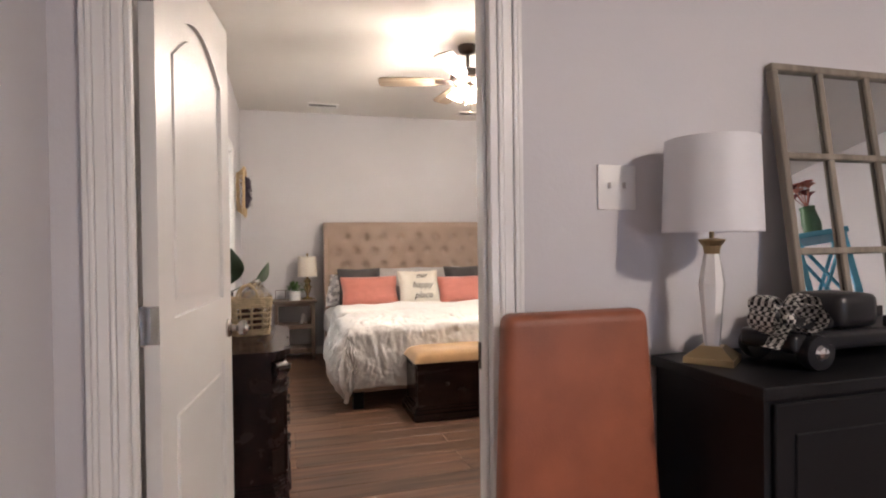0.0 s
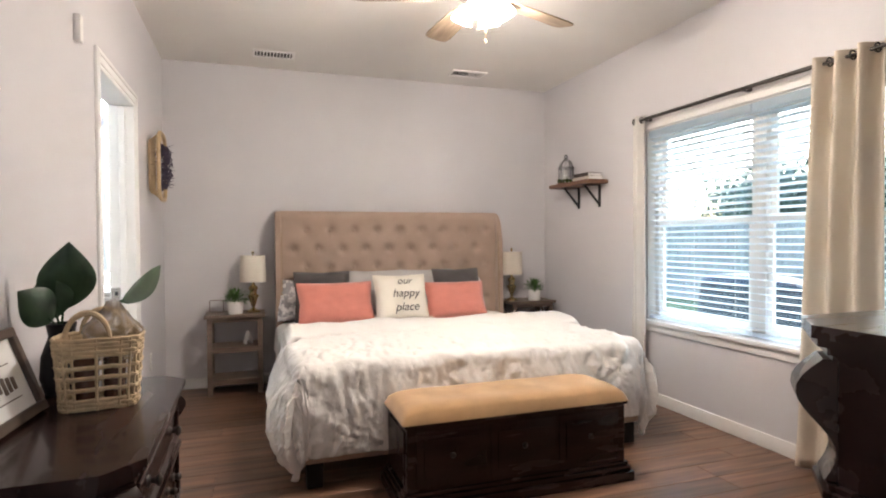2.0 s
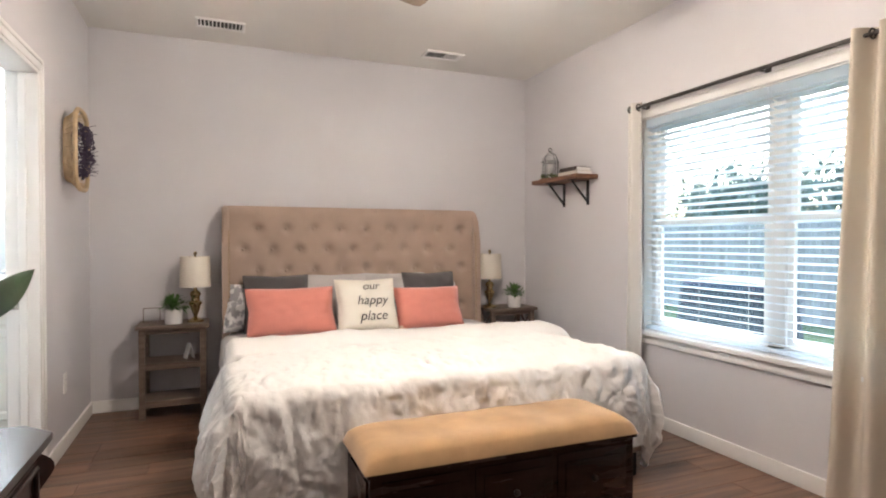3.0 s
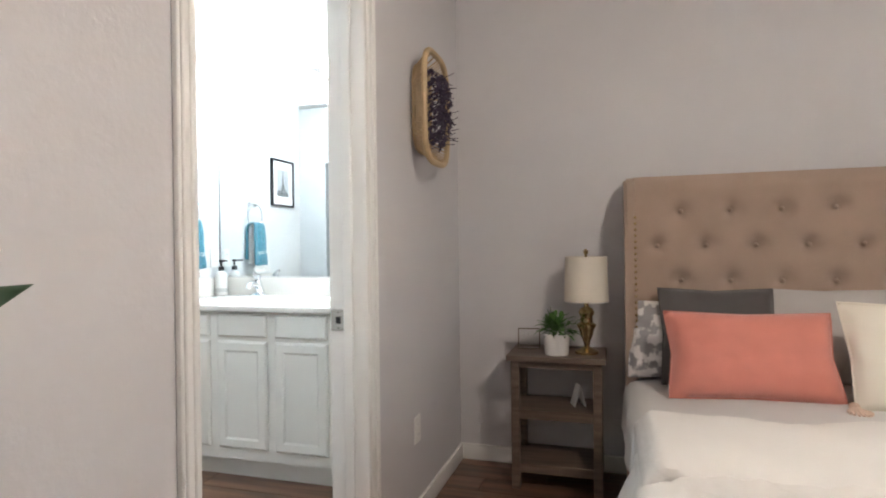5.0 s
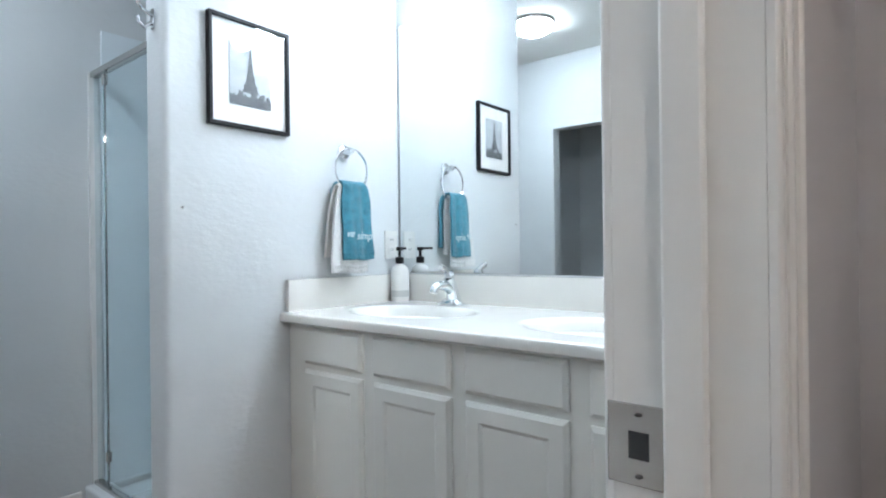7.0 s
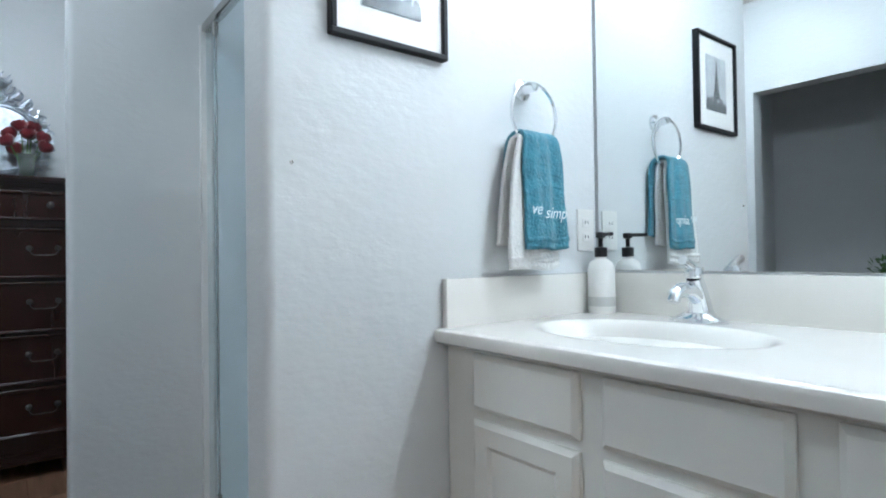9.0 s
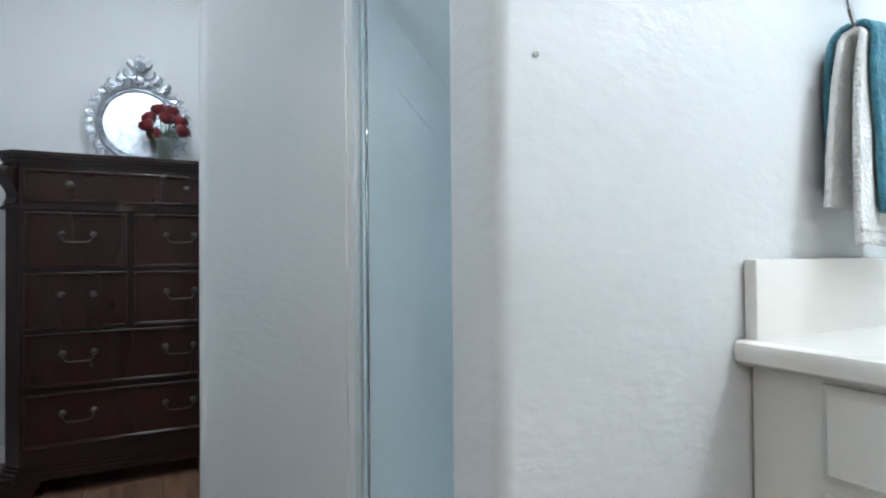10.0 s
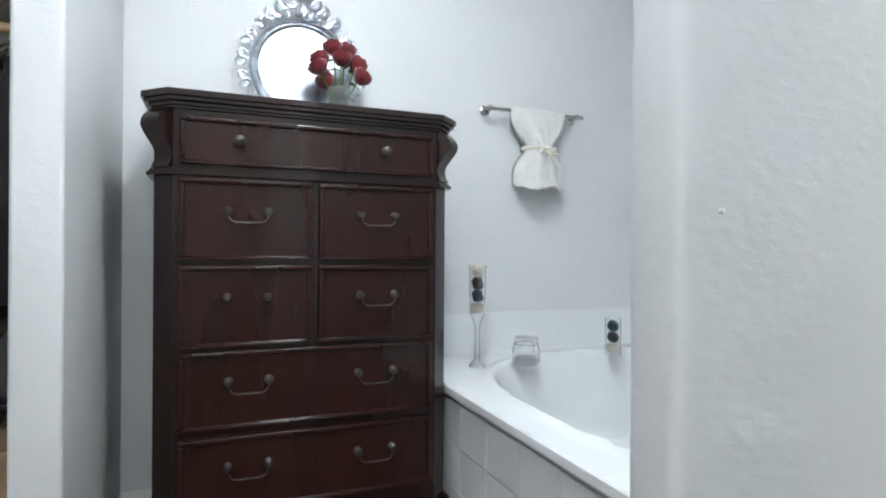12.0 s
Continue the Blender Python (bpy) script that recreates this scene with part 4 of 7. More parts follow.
def potted_plant(at, seed, label, pot_r=0.062, pot_h=0.10, spread=0.13, leaves=150):
    t = thing("potted_plant", label, "plant", at, group="small potted plants")
    b = bmesh.new()
    lathe(b, [(0.001, 0), (pot_r * 0.86, 0), (pot_r * 0.92, 0.006), (pot_r, pot_h), (pot_r * 0.93, pot_h), (pot_r * 0.9, pot_h - 0.02), (0.001, pot_h - 0.02)], seg=28)
    part("pot", b, WHITEC, t, "white ceramic pot", True)
    rnd = random.Random(seed)
    f = bmesh.new()
    for k in range(leaves):
        a, e = rnd.uniform(0, 6.283), rnd.uniform(0.05, 1.35)
        r0 = rnd.uniform(0.02, spread * 0.65)
        c = Vector((r0 * math.cos(a) * math.cos(e), r0 * math.sin(a) * math.cos(e), pot_h - 0.02 + r0 * math.sin(e) * 0.95 + 0.02))
        ln = rnd.uniform(0.035, 0.06)
        a2, e2 = a + rnd.uniform(-0.7, 0.7), e + rnd.uniform(-0.9, 0.4)
        leafblade(f, c, c + Vector((ln * math.cos(a2) * math.cos(e2), ln * math.sin(a2) * math.cos(e2), ln * math.sin(e2))), 0.017, 0.006, n=4)
    for k in range(14):
        a = rnd.uniform(0, 6.283)
        r = rnd.uniform(0.02, spread * 0.5)
        tube(f, [(0.01 * math.cos(a), 0.01 * math.sin(a), pot_h - 0.025), (r * math.cos(a), r * math.sin(a), pot_h + 0.05)], 0.0012, 4)
    part("foliage", f, LEAF, t)
    return t


potted_plant((0.548, 7.44, 0.64), 1, "bushy green plant in a white ceramic pot")
potted_plant((3.24, 7.44, 0.64), 2, "bushy green plant in a white ceramic pot")
# glass box behind the plant
gb = thing("photo_block", "small clear glass frame on the nightstand", "photo block", (0.40, 7.56, 0.64), 8)
b = bmesh.new()
box(b, -0.05, 0.05, -0.006, 0.006, 0.004, 0.10, 0.002)
part("pane", b, GLASS, gb)
b = bmesh.new()
for x0, x1, z0, z1 in ((-0.055, 0.055, 0, 0.005), (-0.055, 0.055, 0.099, 0.104), (-0.055, -0.05, 0.005, 0.099), (0.05, 0.055, 0.005, 0.099)):
    box(b, x0, x1, -0.007, 0.007, z0, z1)
part("edge", b, GREYWOOD, gb)

# book lying open on a shelf of the nightstand
bk = thing("leaflet", "small white folded leaflet standing on the shelf", "leaflet", (0.64, 7.53, 0.38), 20)
b = bmesh.new()
prism(b, [(-0.03, 0), (0.0, 0.10), (0.004, 0.10), (-0.024, 0)], -0.035, 0.035, "y")
prism(b, [(0.03, 0), (0.004, 0.10), (0.0, 0.10), (0.024, 0)], -0.035, 0.035, "y")
part("sheet", b, PAPER, bk)


# dresser by the door
def chest_of_drawers(name, label, at, turn, w, d, h, rows, body, face, fancy=True, knob_only=()):
    """Stands with its back at local y=0 and its front at -d; rows: (z0, z1, columns, pulls) of drawers."""
    c = thing(name, label, "chest of drawers", at, turn)
    ch = 0.055

    def plan(g, g2=0.0):
        return [(-w / 2 - g, g2), (-w / 2 - g, -d + ch - g * 0.4), (-w / 2 + ch - g * 0.4, -d - g), (w / 2 - ch + g * 0.4, -d - g), (w / 2 + g, -d + ch - g * 0.4), (w / 2 + g, g2)]
    b = bmesh.new()
    prism(b, plan(0), 0.10, h - 0.05)
    part("body", b, body, c)
    b = bmesh.new()
    for g, z0, z1 in ((0.035, h - 0.018, h), (0.027, h - 0.03, h - 0.018), (0.015, h - 0.042, h - 0.03), (0.008, h - 0.05, h - 0.042)):
        prism(b, plan(g), z0, z1)
    part("top", b, body, c)
    b = bmesh.new()
    for g, z0, z1 in ((0.03, 0.075, 0.10), (0.022, 0.10, 0.115), (0.010, 0.115, 0.128)):
        prism(b, plan(g), z0, z1)
    part("plinth", b, body, c)
    for s in (-1, 1):
        for y in (-d + 0.05, -0.06):
            b = bmesh.new()
            x = s * (w / 2 - 0.05)
            sheet_pts = [(x - 0.075, 0.075), (x - 0.08, 0.05), (x - 0.05, 0.02), (x - 0.055, 0.0), (x + 0.055, 0.0), (x + 0.05, 0.02), (x + 0.08, 0.05), (x + 0.075, 0.075)]
            prism(b, sheet_pts, y - 0.07, y + 0.05, "y")
            part("foot", b, body, c)
    zt0, zt1 = rows[0][0] - 0.012, h - 0.05
    b = bmesh.new()
    for g, z0, z1 in ((0.02, zt0 - 0.022, zt0 - 0.010), (0.012, zt0 - 0.010, zt0 - 0.002)):
        prism(b, plan(g), z0, z1)
    part("waist_moulding", b, body, c)
    # scrolled corbels at the upper corners
    for s in (-1, 1):
        b = bmesh.new()
        n = 14
        pr = []
        for k in range(n + 1):
            t = k / n
            z = zt1 + (zt0 - zt1) * t
            out = 0.030 * math.sin(math.pi * (0.18 + 0.62 * (1 - t)) * 1.0) + (0.024 * math.sin(2 * math.pi * t) if fancy else 0)
            pr.append((out, z))
        m = Matrix.Translation((s * (w / 2 - ch / 2), -d + ch / 2, 0)) @ Matrix.Rotation(s * radians(45), 4, "Z")
        t = bmesh.new()
        prism(t, [(-0.012, zt0), *[(o, z) for o, z in reversed(pr)], (-0.012, zt1)], -0.034, 0.034, "x")
        for v in t.verts:
            v.co.y = -v.co.y
        join(b, t, m)
        part("corbel", b, body, c, "carved scroll corbel", True)
    k = 0
    for z0, z1, cols, pulls in rows:
        ww = (w - 2 * ch - 0.012) / cols
        for i in range(cols):
            x0 = -w / 2 + ch + 0.006 + i * ww + 0.010
            x1 = x0 + ww - 0.020
            b = bmesh.new()
            box(b, x0, x1, -d - 0.006, -d + 0.01, z0, z1, 0.003, 1)
            rim = 0.016
            dr = part("drawer", b, face, c)
            b = bmesh.new()
            for a0, a1, e0, e1 in ((x0 + 0.001, x1 - 0.001, z1 - rim, z1 - 0.001), (x0 + 0.001, x0 + rim, z0 + 0.014, z1 - rim - 0.0005), (x1 - rim, x1 - 0.001, z0 + 0.014, z1 - rim - 0.0005)):
                box(b, a0, a1, -d - 0.016, -d - 0.004, e0, e1, 0.005, 3)
            part("moulding", b, face, dr, smooth=True)
            b = bmesh.new()
            prism(b, [(-d, z0 + 0.001), (-d - 0.017, z0 + 0.001), (-d - 0.017, z0 + 0.006), (-d - 0.006, z0 + 0.012), (-d, z0 + 0.012)], x0 + 0.001, x1 - 0.001, "x")
            part("lip", b, face, dr)
            xm, zm = (x0 + x1) / 2, (z0 + z1) / 2 + (0.004 if z0 == rows[0][0] else 0.1 * (z1 - z0))
            for pz in pulls:
                xc = xm + pz * (x1 - x0)
                if z0 == rows[0][0]:
                    q = bmesh.new()
                    lathe(q, [(0.017, 0.0), (0.015, 0.004), (0.006, 0.008), (0.007, 0.016), (0.015, 0.021), (0.016, 0.027), (0.010, 0.033), (0.001, 0.034)], (xc, -d - 0.006, zm), 14, "y")
                    part("knob", q, PEWTER, dr, "aged pewter knob", True)
                    continue
                q = bmesh.new()
                for sx in (-0.058, 0.058):
                    lathe(q, [(0.014, 0.0), (0.013, 0.004), (0.008, 0.007), (0.010, 0.016), (0.013, 0.020), (0.008, 0.026), (0.001, 0.027)], (xc + sx, -d - 0.006, zm), 12, "y")
                if (round(z0, 2), i) not in knob_only:
                    pts = [(xc + 0.058 * math.cos(math.pi * j / 12) * (1 - 0.12 * math.sin(math.pi * j / 12)), -d - 0.026 - 0.006 * math.sin(math.pi * j / 12), zm - 0.034 * min(1, 1.6 * math.sin(math.pi * j / 12)) ** 0.6) for j in range(13)]
                    tube(q, pts, [0.0019 + 0.0007 * math.sin(math.pi * j / 12) * (1 + 0.6 * (j % 2)) for j in range(13)], 7)
                part("pull", q, PEWTER, dr, "aged pewter bail pull", True)
            k += 1
    return c


chest_of_drawers("bedside_chest", "espresso wood chest with chamfered corners beside the door", (0.016, 4.36, 0), 90, 0.83, 0.405, 0.75,
                 [(0.565, 0.685, 1, (-0.28, 0.28)), (0.36, 0.53, 1, (-0.28, 0.28)), (0.145, 0.335, 1, (-0.28, 0.28))], ESPRESSO, ESPRESSO)
chest_of_drawers("dresser", "tall espresso wood dresser with scrolled corners", (2.20, 2.65, 0), 180, 1.50, 0.585, 1.10,
                 [(0.89, 1.03, 2, (-0.25, 0.25)), (0.62, 0.84, 2, (0,)), (0.37, 0.57, 2, (0,)), (0.15, 0.34, 2, (0,))], ESPRESSO, ESPRESSO)


# woven basket with a wrapped gift and leaves
bs = thing("gift_basket", "pale woven seagrass basket wrapped with cellophane", "basket", (0.255, 4.49, 0.75), 6)
bs.scale = (0.72, 0.80, 1.0)
bw, bd, bh = 0.15, 0.10, 0.20


def ring_at(z, grow=1.0, n=40):
    f = (0.88 + 0.14 * z / bh) * grow
    return [(bw * f * (abs(math.cos(a)) ** 0.5) * (1 if math.cos(a) > 0 else -1), bd * f * (abs(math.sin(a)) ** 0.5) * (1 if math.sin(a) > 0 else -1), z) for a in [6.28318 * k / n for k in range(n)]]


def woven(z0, z1, rows, name):
    b = bmesh.new()
    for r in range(rows):
        z = z0 + (z1 - z0) * (r + 0.5) / rows
        pts = [(x * (1 + 0.022 * (-1) ** (i // 2 + r)), y * (1 + 0.03 * (-1) ** (i // 2 + r)), z + 0.003 * noise.noise((i * 0.7, r * 3.1, 0))) for i, (x, y, z) in enumerate(ring_at(z))]
        tube(b, pts, 0.0065, 6, True)
    part(name, b, WICKER, bs, smooth=True)


woven(0.0, 0.035, 3, "woven_base"), woven(0.15, 0.205, 5, "woven_rim"), woven(0.085, 0.10, 1, "woven_band"), woven(0.055, 0.065, 1, "woven_band"), woven(0.118, 0.126, 1, "woven_band")
b = bmesh.new()
r0, r1 = ring_at(0.0), ring_at(0.20)
for i in range(0, 40, 2):
    part("stake", tube(bmesh.new(), [r0[i], r1[i]], 0.006, 6), WICKER, bs, smooth=True)
b.free()
b = bmesh.new()
tube(b, [(-0.03 + 0.075 * math.cos(a), -0.085, 0.20 + 0.075 * math.sin(a)) for a in [math.pi * k / 14 for k in range(15)]], 0.009, 7)
part("handle", b, WICKER, bs, smooth=True)
b = bmesh.new()
tube(b, [(0.0 + 0.075 * math.cos(a), 0.085, 0.20 + 0.07 * math.sin(a)) for a in [math.pi * k / 14 for k in range(15)]], 0.009, 7)
part("handle", b, WICKER, bs, smooth=True)
b = bmesh.new()
prism(b, [(x * 0.9, y * 0.9) for x, y, z in ring_at(0.0)], 0.002, 0.006)
part("bottom", b, WICKER, bs)
b = bmesh.new()
lathe(b, [(0.001, 0.008), (0.045, 0.008), (0.045, 0.13), (0.02, 0.16), (0.001, 0.16)], (-0.05, 0.0, 0), 16), lathe(b, [(0.001, 0.008), (0.04, 0.008), (0.04, 0.12), (0.015, 0.15), (0.001, 0.15)], (0.05, 0.01, 0), 16)
gift = part("wrapped_jar", b, paint("brown_glass", (0.10, 0.05, 0.03), 0.25), bs, "brown jar inside the basket", True)
b = bmesh.new()


def crumple(u, v):
    a = 6.28318 * u
    r = 0.075 + 0.03 * math.sin(v * 3) + 0.02 * noise.noise((math.cos(a) * 3, math.sin(a) * 3, v * 5))
    if v > 0.55:
        r = r * (1 - (v - 0.55) * 1.9) + 0.06 * max(0, v - 0.85)
    return Vector((0.045 + max(0.012, r) * math.cos(a), 0.02 + max(0.012, r) * math.sin(a), 0.13 + 0.17 * v + 0.015 * noise.noise((a * 2, v * 6, 3))))


sheet(b, crumple, 40, 16)
part("cellophane", b, CELLO, bs, "crumpled clear cellophane")


# vase behind the basket that holds the leaves
vs = thing("leaf_vase", "dark pitcher with tall glossy green leaves", "vase", (0.11, 4.67, 0.75))
b = bmesh.new()
lathe(b, [(0.001, 0), (0.045, 0), (0.06, 0.05), (0.055, 0.12), (0.035, 0.18), (0.042, 0.22), (0.036, 0.22), (0.03, 0.18), (0.001, 0.03)], seg=24)
part("pitcher", b, BLACKPAINT, vs, smooth=True)


def vase_leaf(tip, width, bend, face):
    b = bmesh.new()
    tip = Vector(tip)
    r = Vector((0, 0, 0.20))
    d = tip - r
    tube(b, [tuple(r - Vector((0, 0, 0.12))), tuple(r), tuple(r + d * 0.3)], [0.004, 0.004, 0.003], 6)
    leafblade(b, r + d * 0.22, tip, width, bend, Vector(face).normalized(), 16)
    o = part("leaf", b, LEAFD, vs, smooth=True)
    s = o.modifiers.new("thick", "SOLIDIFY")
    s.thickness = 0.0015


vase_leaf((0.035, -0.04, 0.475), 0.155, 0.03, (0.4, -0.9, 0.1))
vase_leaf((-0.065, -0.15, 0.335), 0.12, 0.02, (0.3, -0.8, 0.35))
vase_leaf((-0.035, -0.05, 0.37), 0.12, 0.02, (0.3, -0.9, 0.3))
b = bmesh.new()
tube(b, [(0, 0, 0.10), (0.02, 0.0, 0.22), (0.08, 0.0, 0.25), (0.168, 0.04, 0.284)], [0.004, 0.004, 0.0035, 0.003], 6)
leafblade(b, Vector((0.160, 0.03, 0.275)), Vector((0.229, 0.397, 0.382)), 0.085, 0.03, Vector((0.94, -0.35, 0.0)).normalized(), 16)
o = part("leaf", b, LEAFD, vs, smooth=True)
s = o.modifiers.new("thick", "SOLIDIFY")
s.thickness = 0.0015

# framed print that leans on the wall
fr = thing("framed_print", "dark wood framed print leaning against the wall", "picture")
fr.matrix_basis = pose(0.100, 4.29, 0.753, 0, 0, 86) @ pose(0, 0, 0, -20, 0, 0)
b = bmesh.new()
fw, fh = 0.19, 0.245
for x0, x1, z0, z1 in ((-fw, fw, 0, 0.026), (-fw, fw, fh - 0.026, fh), (-fw, -fw + 0.026, 0.026, fh - 0.026), (fw - 0.026, fw, 0.026, fh - 0.026)):
    box(b, x0, x1, -0.018, 0.018, z0, z1, 0.002, 1)
part("frame", b, FRAMEB, fr)
part("print", box(bmesh.new(), -fw + 0.02, fw - 0.02, -0.004, 0.006, 0.02, fh - 0.02), PAPER, fr)
b = bmesh.new()
for k in range(9):
    x = -0.10 + k * 0.025
    hh = 0.018 + 0.022 * abs(math.sin(k * 1.9))
    box(b, x - 0.009, x + 0.007, -0.006, -0.004, 0.10 - hh * 0.5, 0.10 + hh * 0.7)
box(b, -0.11, 0.11, -0.006, -0.004, 0.155, 0.158), box(b, -0.11, 0.11, -0.006, -0.004, 0.062, 0.065)
part("script_bar", b, paint("faded_brown_ink", (0.16, 0.12, 0.10), 0.8), fr)

# wall basket with dried lavender on the west wall
wb = thing("wall_basket", "shallow bamboo wall basket filled with dried purple lavender", "wall decor", (0.012, 7.048, 1.755))
b = bmesh.new()


def oblong(wy, hz, x, n=44):
    return [(x, wy * (abs(math.cos(a)) ** 0.55) * (1 if math.cos(a) > 0 else -1), hz * (abs(math.sin(a)) ** 0.45) * (1 if math.sin(a) > 0 else -1)) for a in [6.28318 * k / n for k in range(n)]]


tube(b, oblong(0.165, 0.235, 0.070), 0.013, 8, True)
part("rim", b, BAMBOO, wb, smooth=True)
b = bmesh.new()
tube(b, oblong(0.115, 0.185, 0.006), 0.008, 8, True)
part("back_ring", b, BAMBOO, wb, smooth=True)
for p, q in zip(oblong(0.165, 0.235, 0.070, 52), oblong(0.115, 0.185, 0.006, 52)):
    part("rib", tube(bmesh.new(), [p, q], 0.0032, 5), BAMBOO, wb)
for k in range(9):
    y = -0.09 + k * 0.0225
    part("slat", tube(bmesh.new(), [(0.006, y, -0.175), (0.006, y, 0.175)], 0.004, 5), BAMBOO, wb)
rnd = random.Random(5)
b = bmesh.new()
for k in range(420):
    y, z = rnd.uniform(-0.10, 0.125), rnd.uniform(-0.16, 0.16)
    x = 0.045 + 0.085 * (1 - (y / 0.13) ** 2) * (1 - (z / 0.18) ** 4) * rnd.uniform(0.5, 1.05)
    s = rnd.uniform(0.005, 0.012)
    q = Euler((rnd.uniform(0, 6), rnd.uniform(0, 6), rnd.uniform(0, 6))).to_matrix()
    vv = [b.verts.new(Vector((x, y, z)) + q @ Vector(p) * s) for p in ((1, 0, 0), (-0.6, 0.8, 0), (-0.6, -0.8, 0), (0, 0, 1.8))]
    for f in ((0, 1, 2), (0, 1, 3), (1, 2, 3), (2, 0, 3)):
        b.faces.new([vv[i] for i in f])
for k in range(60):
    y, z = rnd.uniform(-0.09, 0.12), rnd.uniform(-0.16, 0.14)
    tube(b, [(0.03, y * 0.6, z), (0.08, y, z + 0.02), (0.10 + 0.04 * rnd.random(), y * 1.15, z + rnd.uniform(-0.03, 0.05))], 0.0018, 4)
part("lavender", b, LAVENDER, wb, "dried purple lavender")

# door chime and outlets
ch_ = thing("door_chime", "small white plastic door chime on the wall", "door chime", (0.0, 5.295, 2.10))
part("cover", box(bmesh.new(), 0.0, 0.028, -0.022, 0.022, -0.055, 0.055, 0.005), WHITEP, ch_, smooth=True)


def outlet(at, turn):
    o = thing("wall_outlet", "white plastic duplex wall outlet", "outlet", at, turn, "wall outlets")
    part("plate", box(bmesh.new(), -0.035, 0.035, -0.006, 0, -0.057, 0.057, 0.003), WHITEP, o, smooth=True)
    for z in (-0.02, 0.02):
        s = bmesh.new()
        box(s, -0.016, 0.016, -0.0075, -0.005, z - 0.013, z + 0.013, 0.001, 1)
        r = part("socket", s, TRIM, o)
        # black strips on the socket face paint the shade of its uncut slots
        q = bmesh.new()
        box(q, -0.007, -0.005, -0.0082, -0.0072, z - 0.004, z + 0.006), box(q, 0.005, 0.007, -0.0082, -0.0072, z - 0.003, z + 0.005)
        part("slot_shade", q, BLACKP, r)


outlet((0.0, 6.975, 0.385), 90)
outlet((PX, 7.607, 1.107), 90)

# floating shelf on the east wall
sh = thing("wall_shelf", "rough walnut board shelf on black iron brackets", "shelf", (EX, 6.93, 1.685))
b = bmesh.new()
box(b, -0.205, -0.002, -0.315, 0.315, 0.0, 0.034, 0.006)
for v in b.verts:
    v.co.x += 0.004 * noise.noise((v.co.y * 30, v.co.z * 40, 0))
part("board", b, WALNUT, sh)
for y in (-0.19, 0.13):
    b = bmesh.new()
    box(b, -0.008, -0.002, y - 0.015, y + 0.015, -0.19, 0.0), box(b, -0.17, -0.008, y - 0.015, y + 0.015, -0.007, 0.0)
    tube(b, [(-0.008, y, -0.165), (-0.15, y, -0.008)], 0.009, 6)
    part("bracket", b, BLACKM, sh, "black iron bracket")
cl = thing("glass_cloche", "glass and wire cloche with white candle on moss", "cloche", (EX - 0.10, 7.12, 1.719))
b = bmesh.new()
lathe(b, [(0.001, 0), (0.085, 0), (0.085, 0.012), (0.001, 0.012)], seg=28)
part("tray", b, WALNUT, cl)
b = bmesh.new()
for k in range(200):
    a, r = rnd.uniform(0, 6.28), 0.075 * math.sqrt(rnd.random())
    ball(b, (r * math.cos(a), r * math.sin(a), 0.02 + 0.02 * rnd.random()), 0.012, 6) if k < 70 else None
part("moss_bed", b, MOSS, cl, "green moss")
b = bmesh.new()
lathe(b, [(0.001, 0.02), (0.025, 0.02), (0.025, 0.13), (0.020, 0.133), (0.001, 0.13)], seg=20)
part("candle", b, WHITEC, cl, "white pillar candle", True)
b = bmesh.new()
lathe_open(b, [(0.07, 0.014), (0.07, 0.15), (0.062, 0.18), (0.045, 0.205), (0.02, 0.22)], 0.002)
part("dome", b, GLASS, cl, smooth=True)
b = bmesh.new()
for k in range(4):
    a = k * math.pi / 2 + 0.4
    tube(b, [(0.073 * math.cos(a), 0.073 * math.sin(a), 0.012), (0.073 * math.cos(a), 0.073 * math.sin(a), 0.15), (0.05 * math.cos(a), 0.05 * math.sin(a), 0.21), (0, 0, 0.232)], 0.0028, 6)
tube(b, [(0.073 * math.cos(6.28 * k / 24), 0.073 * math.sin(6.28 * k / 24), 0.15) for k in range(24)], 0.0025, 6, True)
tube(b, [(0.016 * math.cos(6.28 * k / 16), 0, 0.25 + 0.016 * math.sin(6.28 * k / 16)) for k in range(16)], 0.004, 6, True)
part("wire_cage", b, BLACKM, cl, smooth=True)
for k, (col, wd) in enumerate((((0.55, 0.50, 0.42), 0.125), ((0.05, 0.035, 0.03), 0.10))):
    bo = thing("book", ("cream hardback book lying flat on the shelf", "dark brown hardback book lying on another")[k], "book", (EX - 0.10, 6.775, 1.719 + k * 0.031), 4 * k, "stacked books")
    q = paint("book_cover_%s" % ("cream", "brown")[k], col, 0.6)
    part("pages", box(bmesh.new(), -0.066, 0.068, -wd + 0.004, wd - 0.004, 0.003, 0.027), PAPER, bo)
    b = bmesh.new()
    box(b, -0.07, 0.07, -wd, wd, 0, 0.003), box(b, -0.07, 0.07, -wd, wd, 0.027, 0.03), box(b, -0.07, -0.066, -wd, wd, 0.003, 0.027)
    part("cover", b, q, bo)


# curtains on a double rod
rod = thing("curtain_rod", "double bronze curtain rod with round finials", "curtain rod", (EX, 5.21, 2.095))
for x, r in ((-0.085, 0.009), (-0.05, 0.006)):
    part("rod", tube(bmesh.new(), [(x, -1.25, 0.02 if r < 0.008 else 0), (x, 0.93, 0.02 if r < 0.008 else 0)], r, 10), PEWTER, rod, smooth=True)
for y in (-1.26, 0.94):
    part("finial", ball(bmesh.new(), (-0.085, y, 0), 0.02, 14), PEWTER, rod, smooth=True)
for y in (-1.02, 0.0, 0.88):
    b = bmesh.new()
    tube(b, [(0, y, 0), (-0.085, y, 0)], 0.006, 8), box(b, -0.006, 0, y - 0.015, y + 0.015, -0.03, 0.03)
    part("bracket", b, PEWTER, rod)


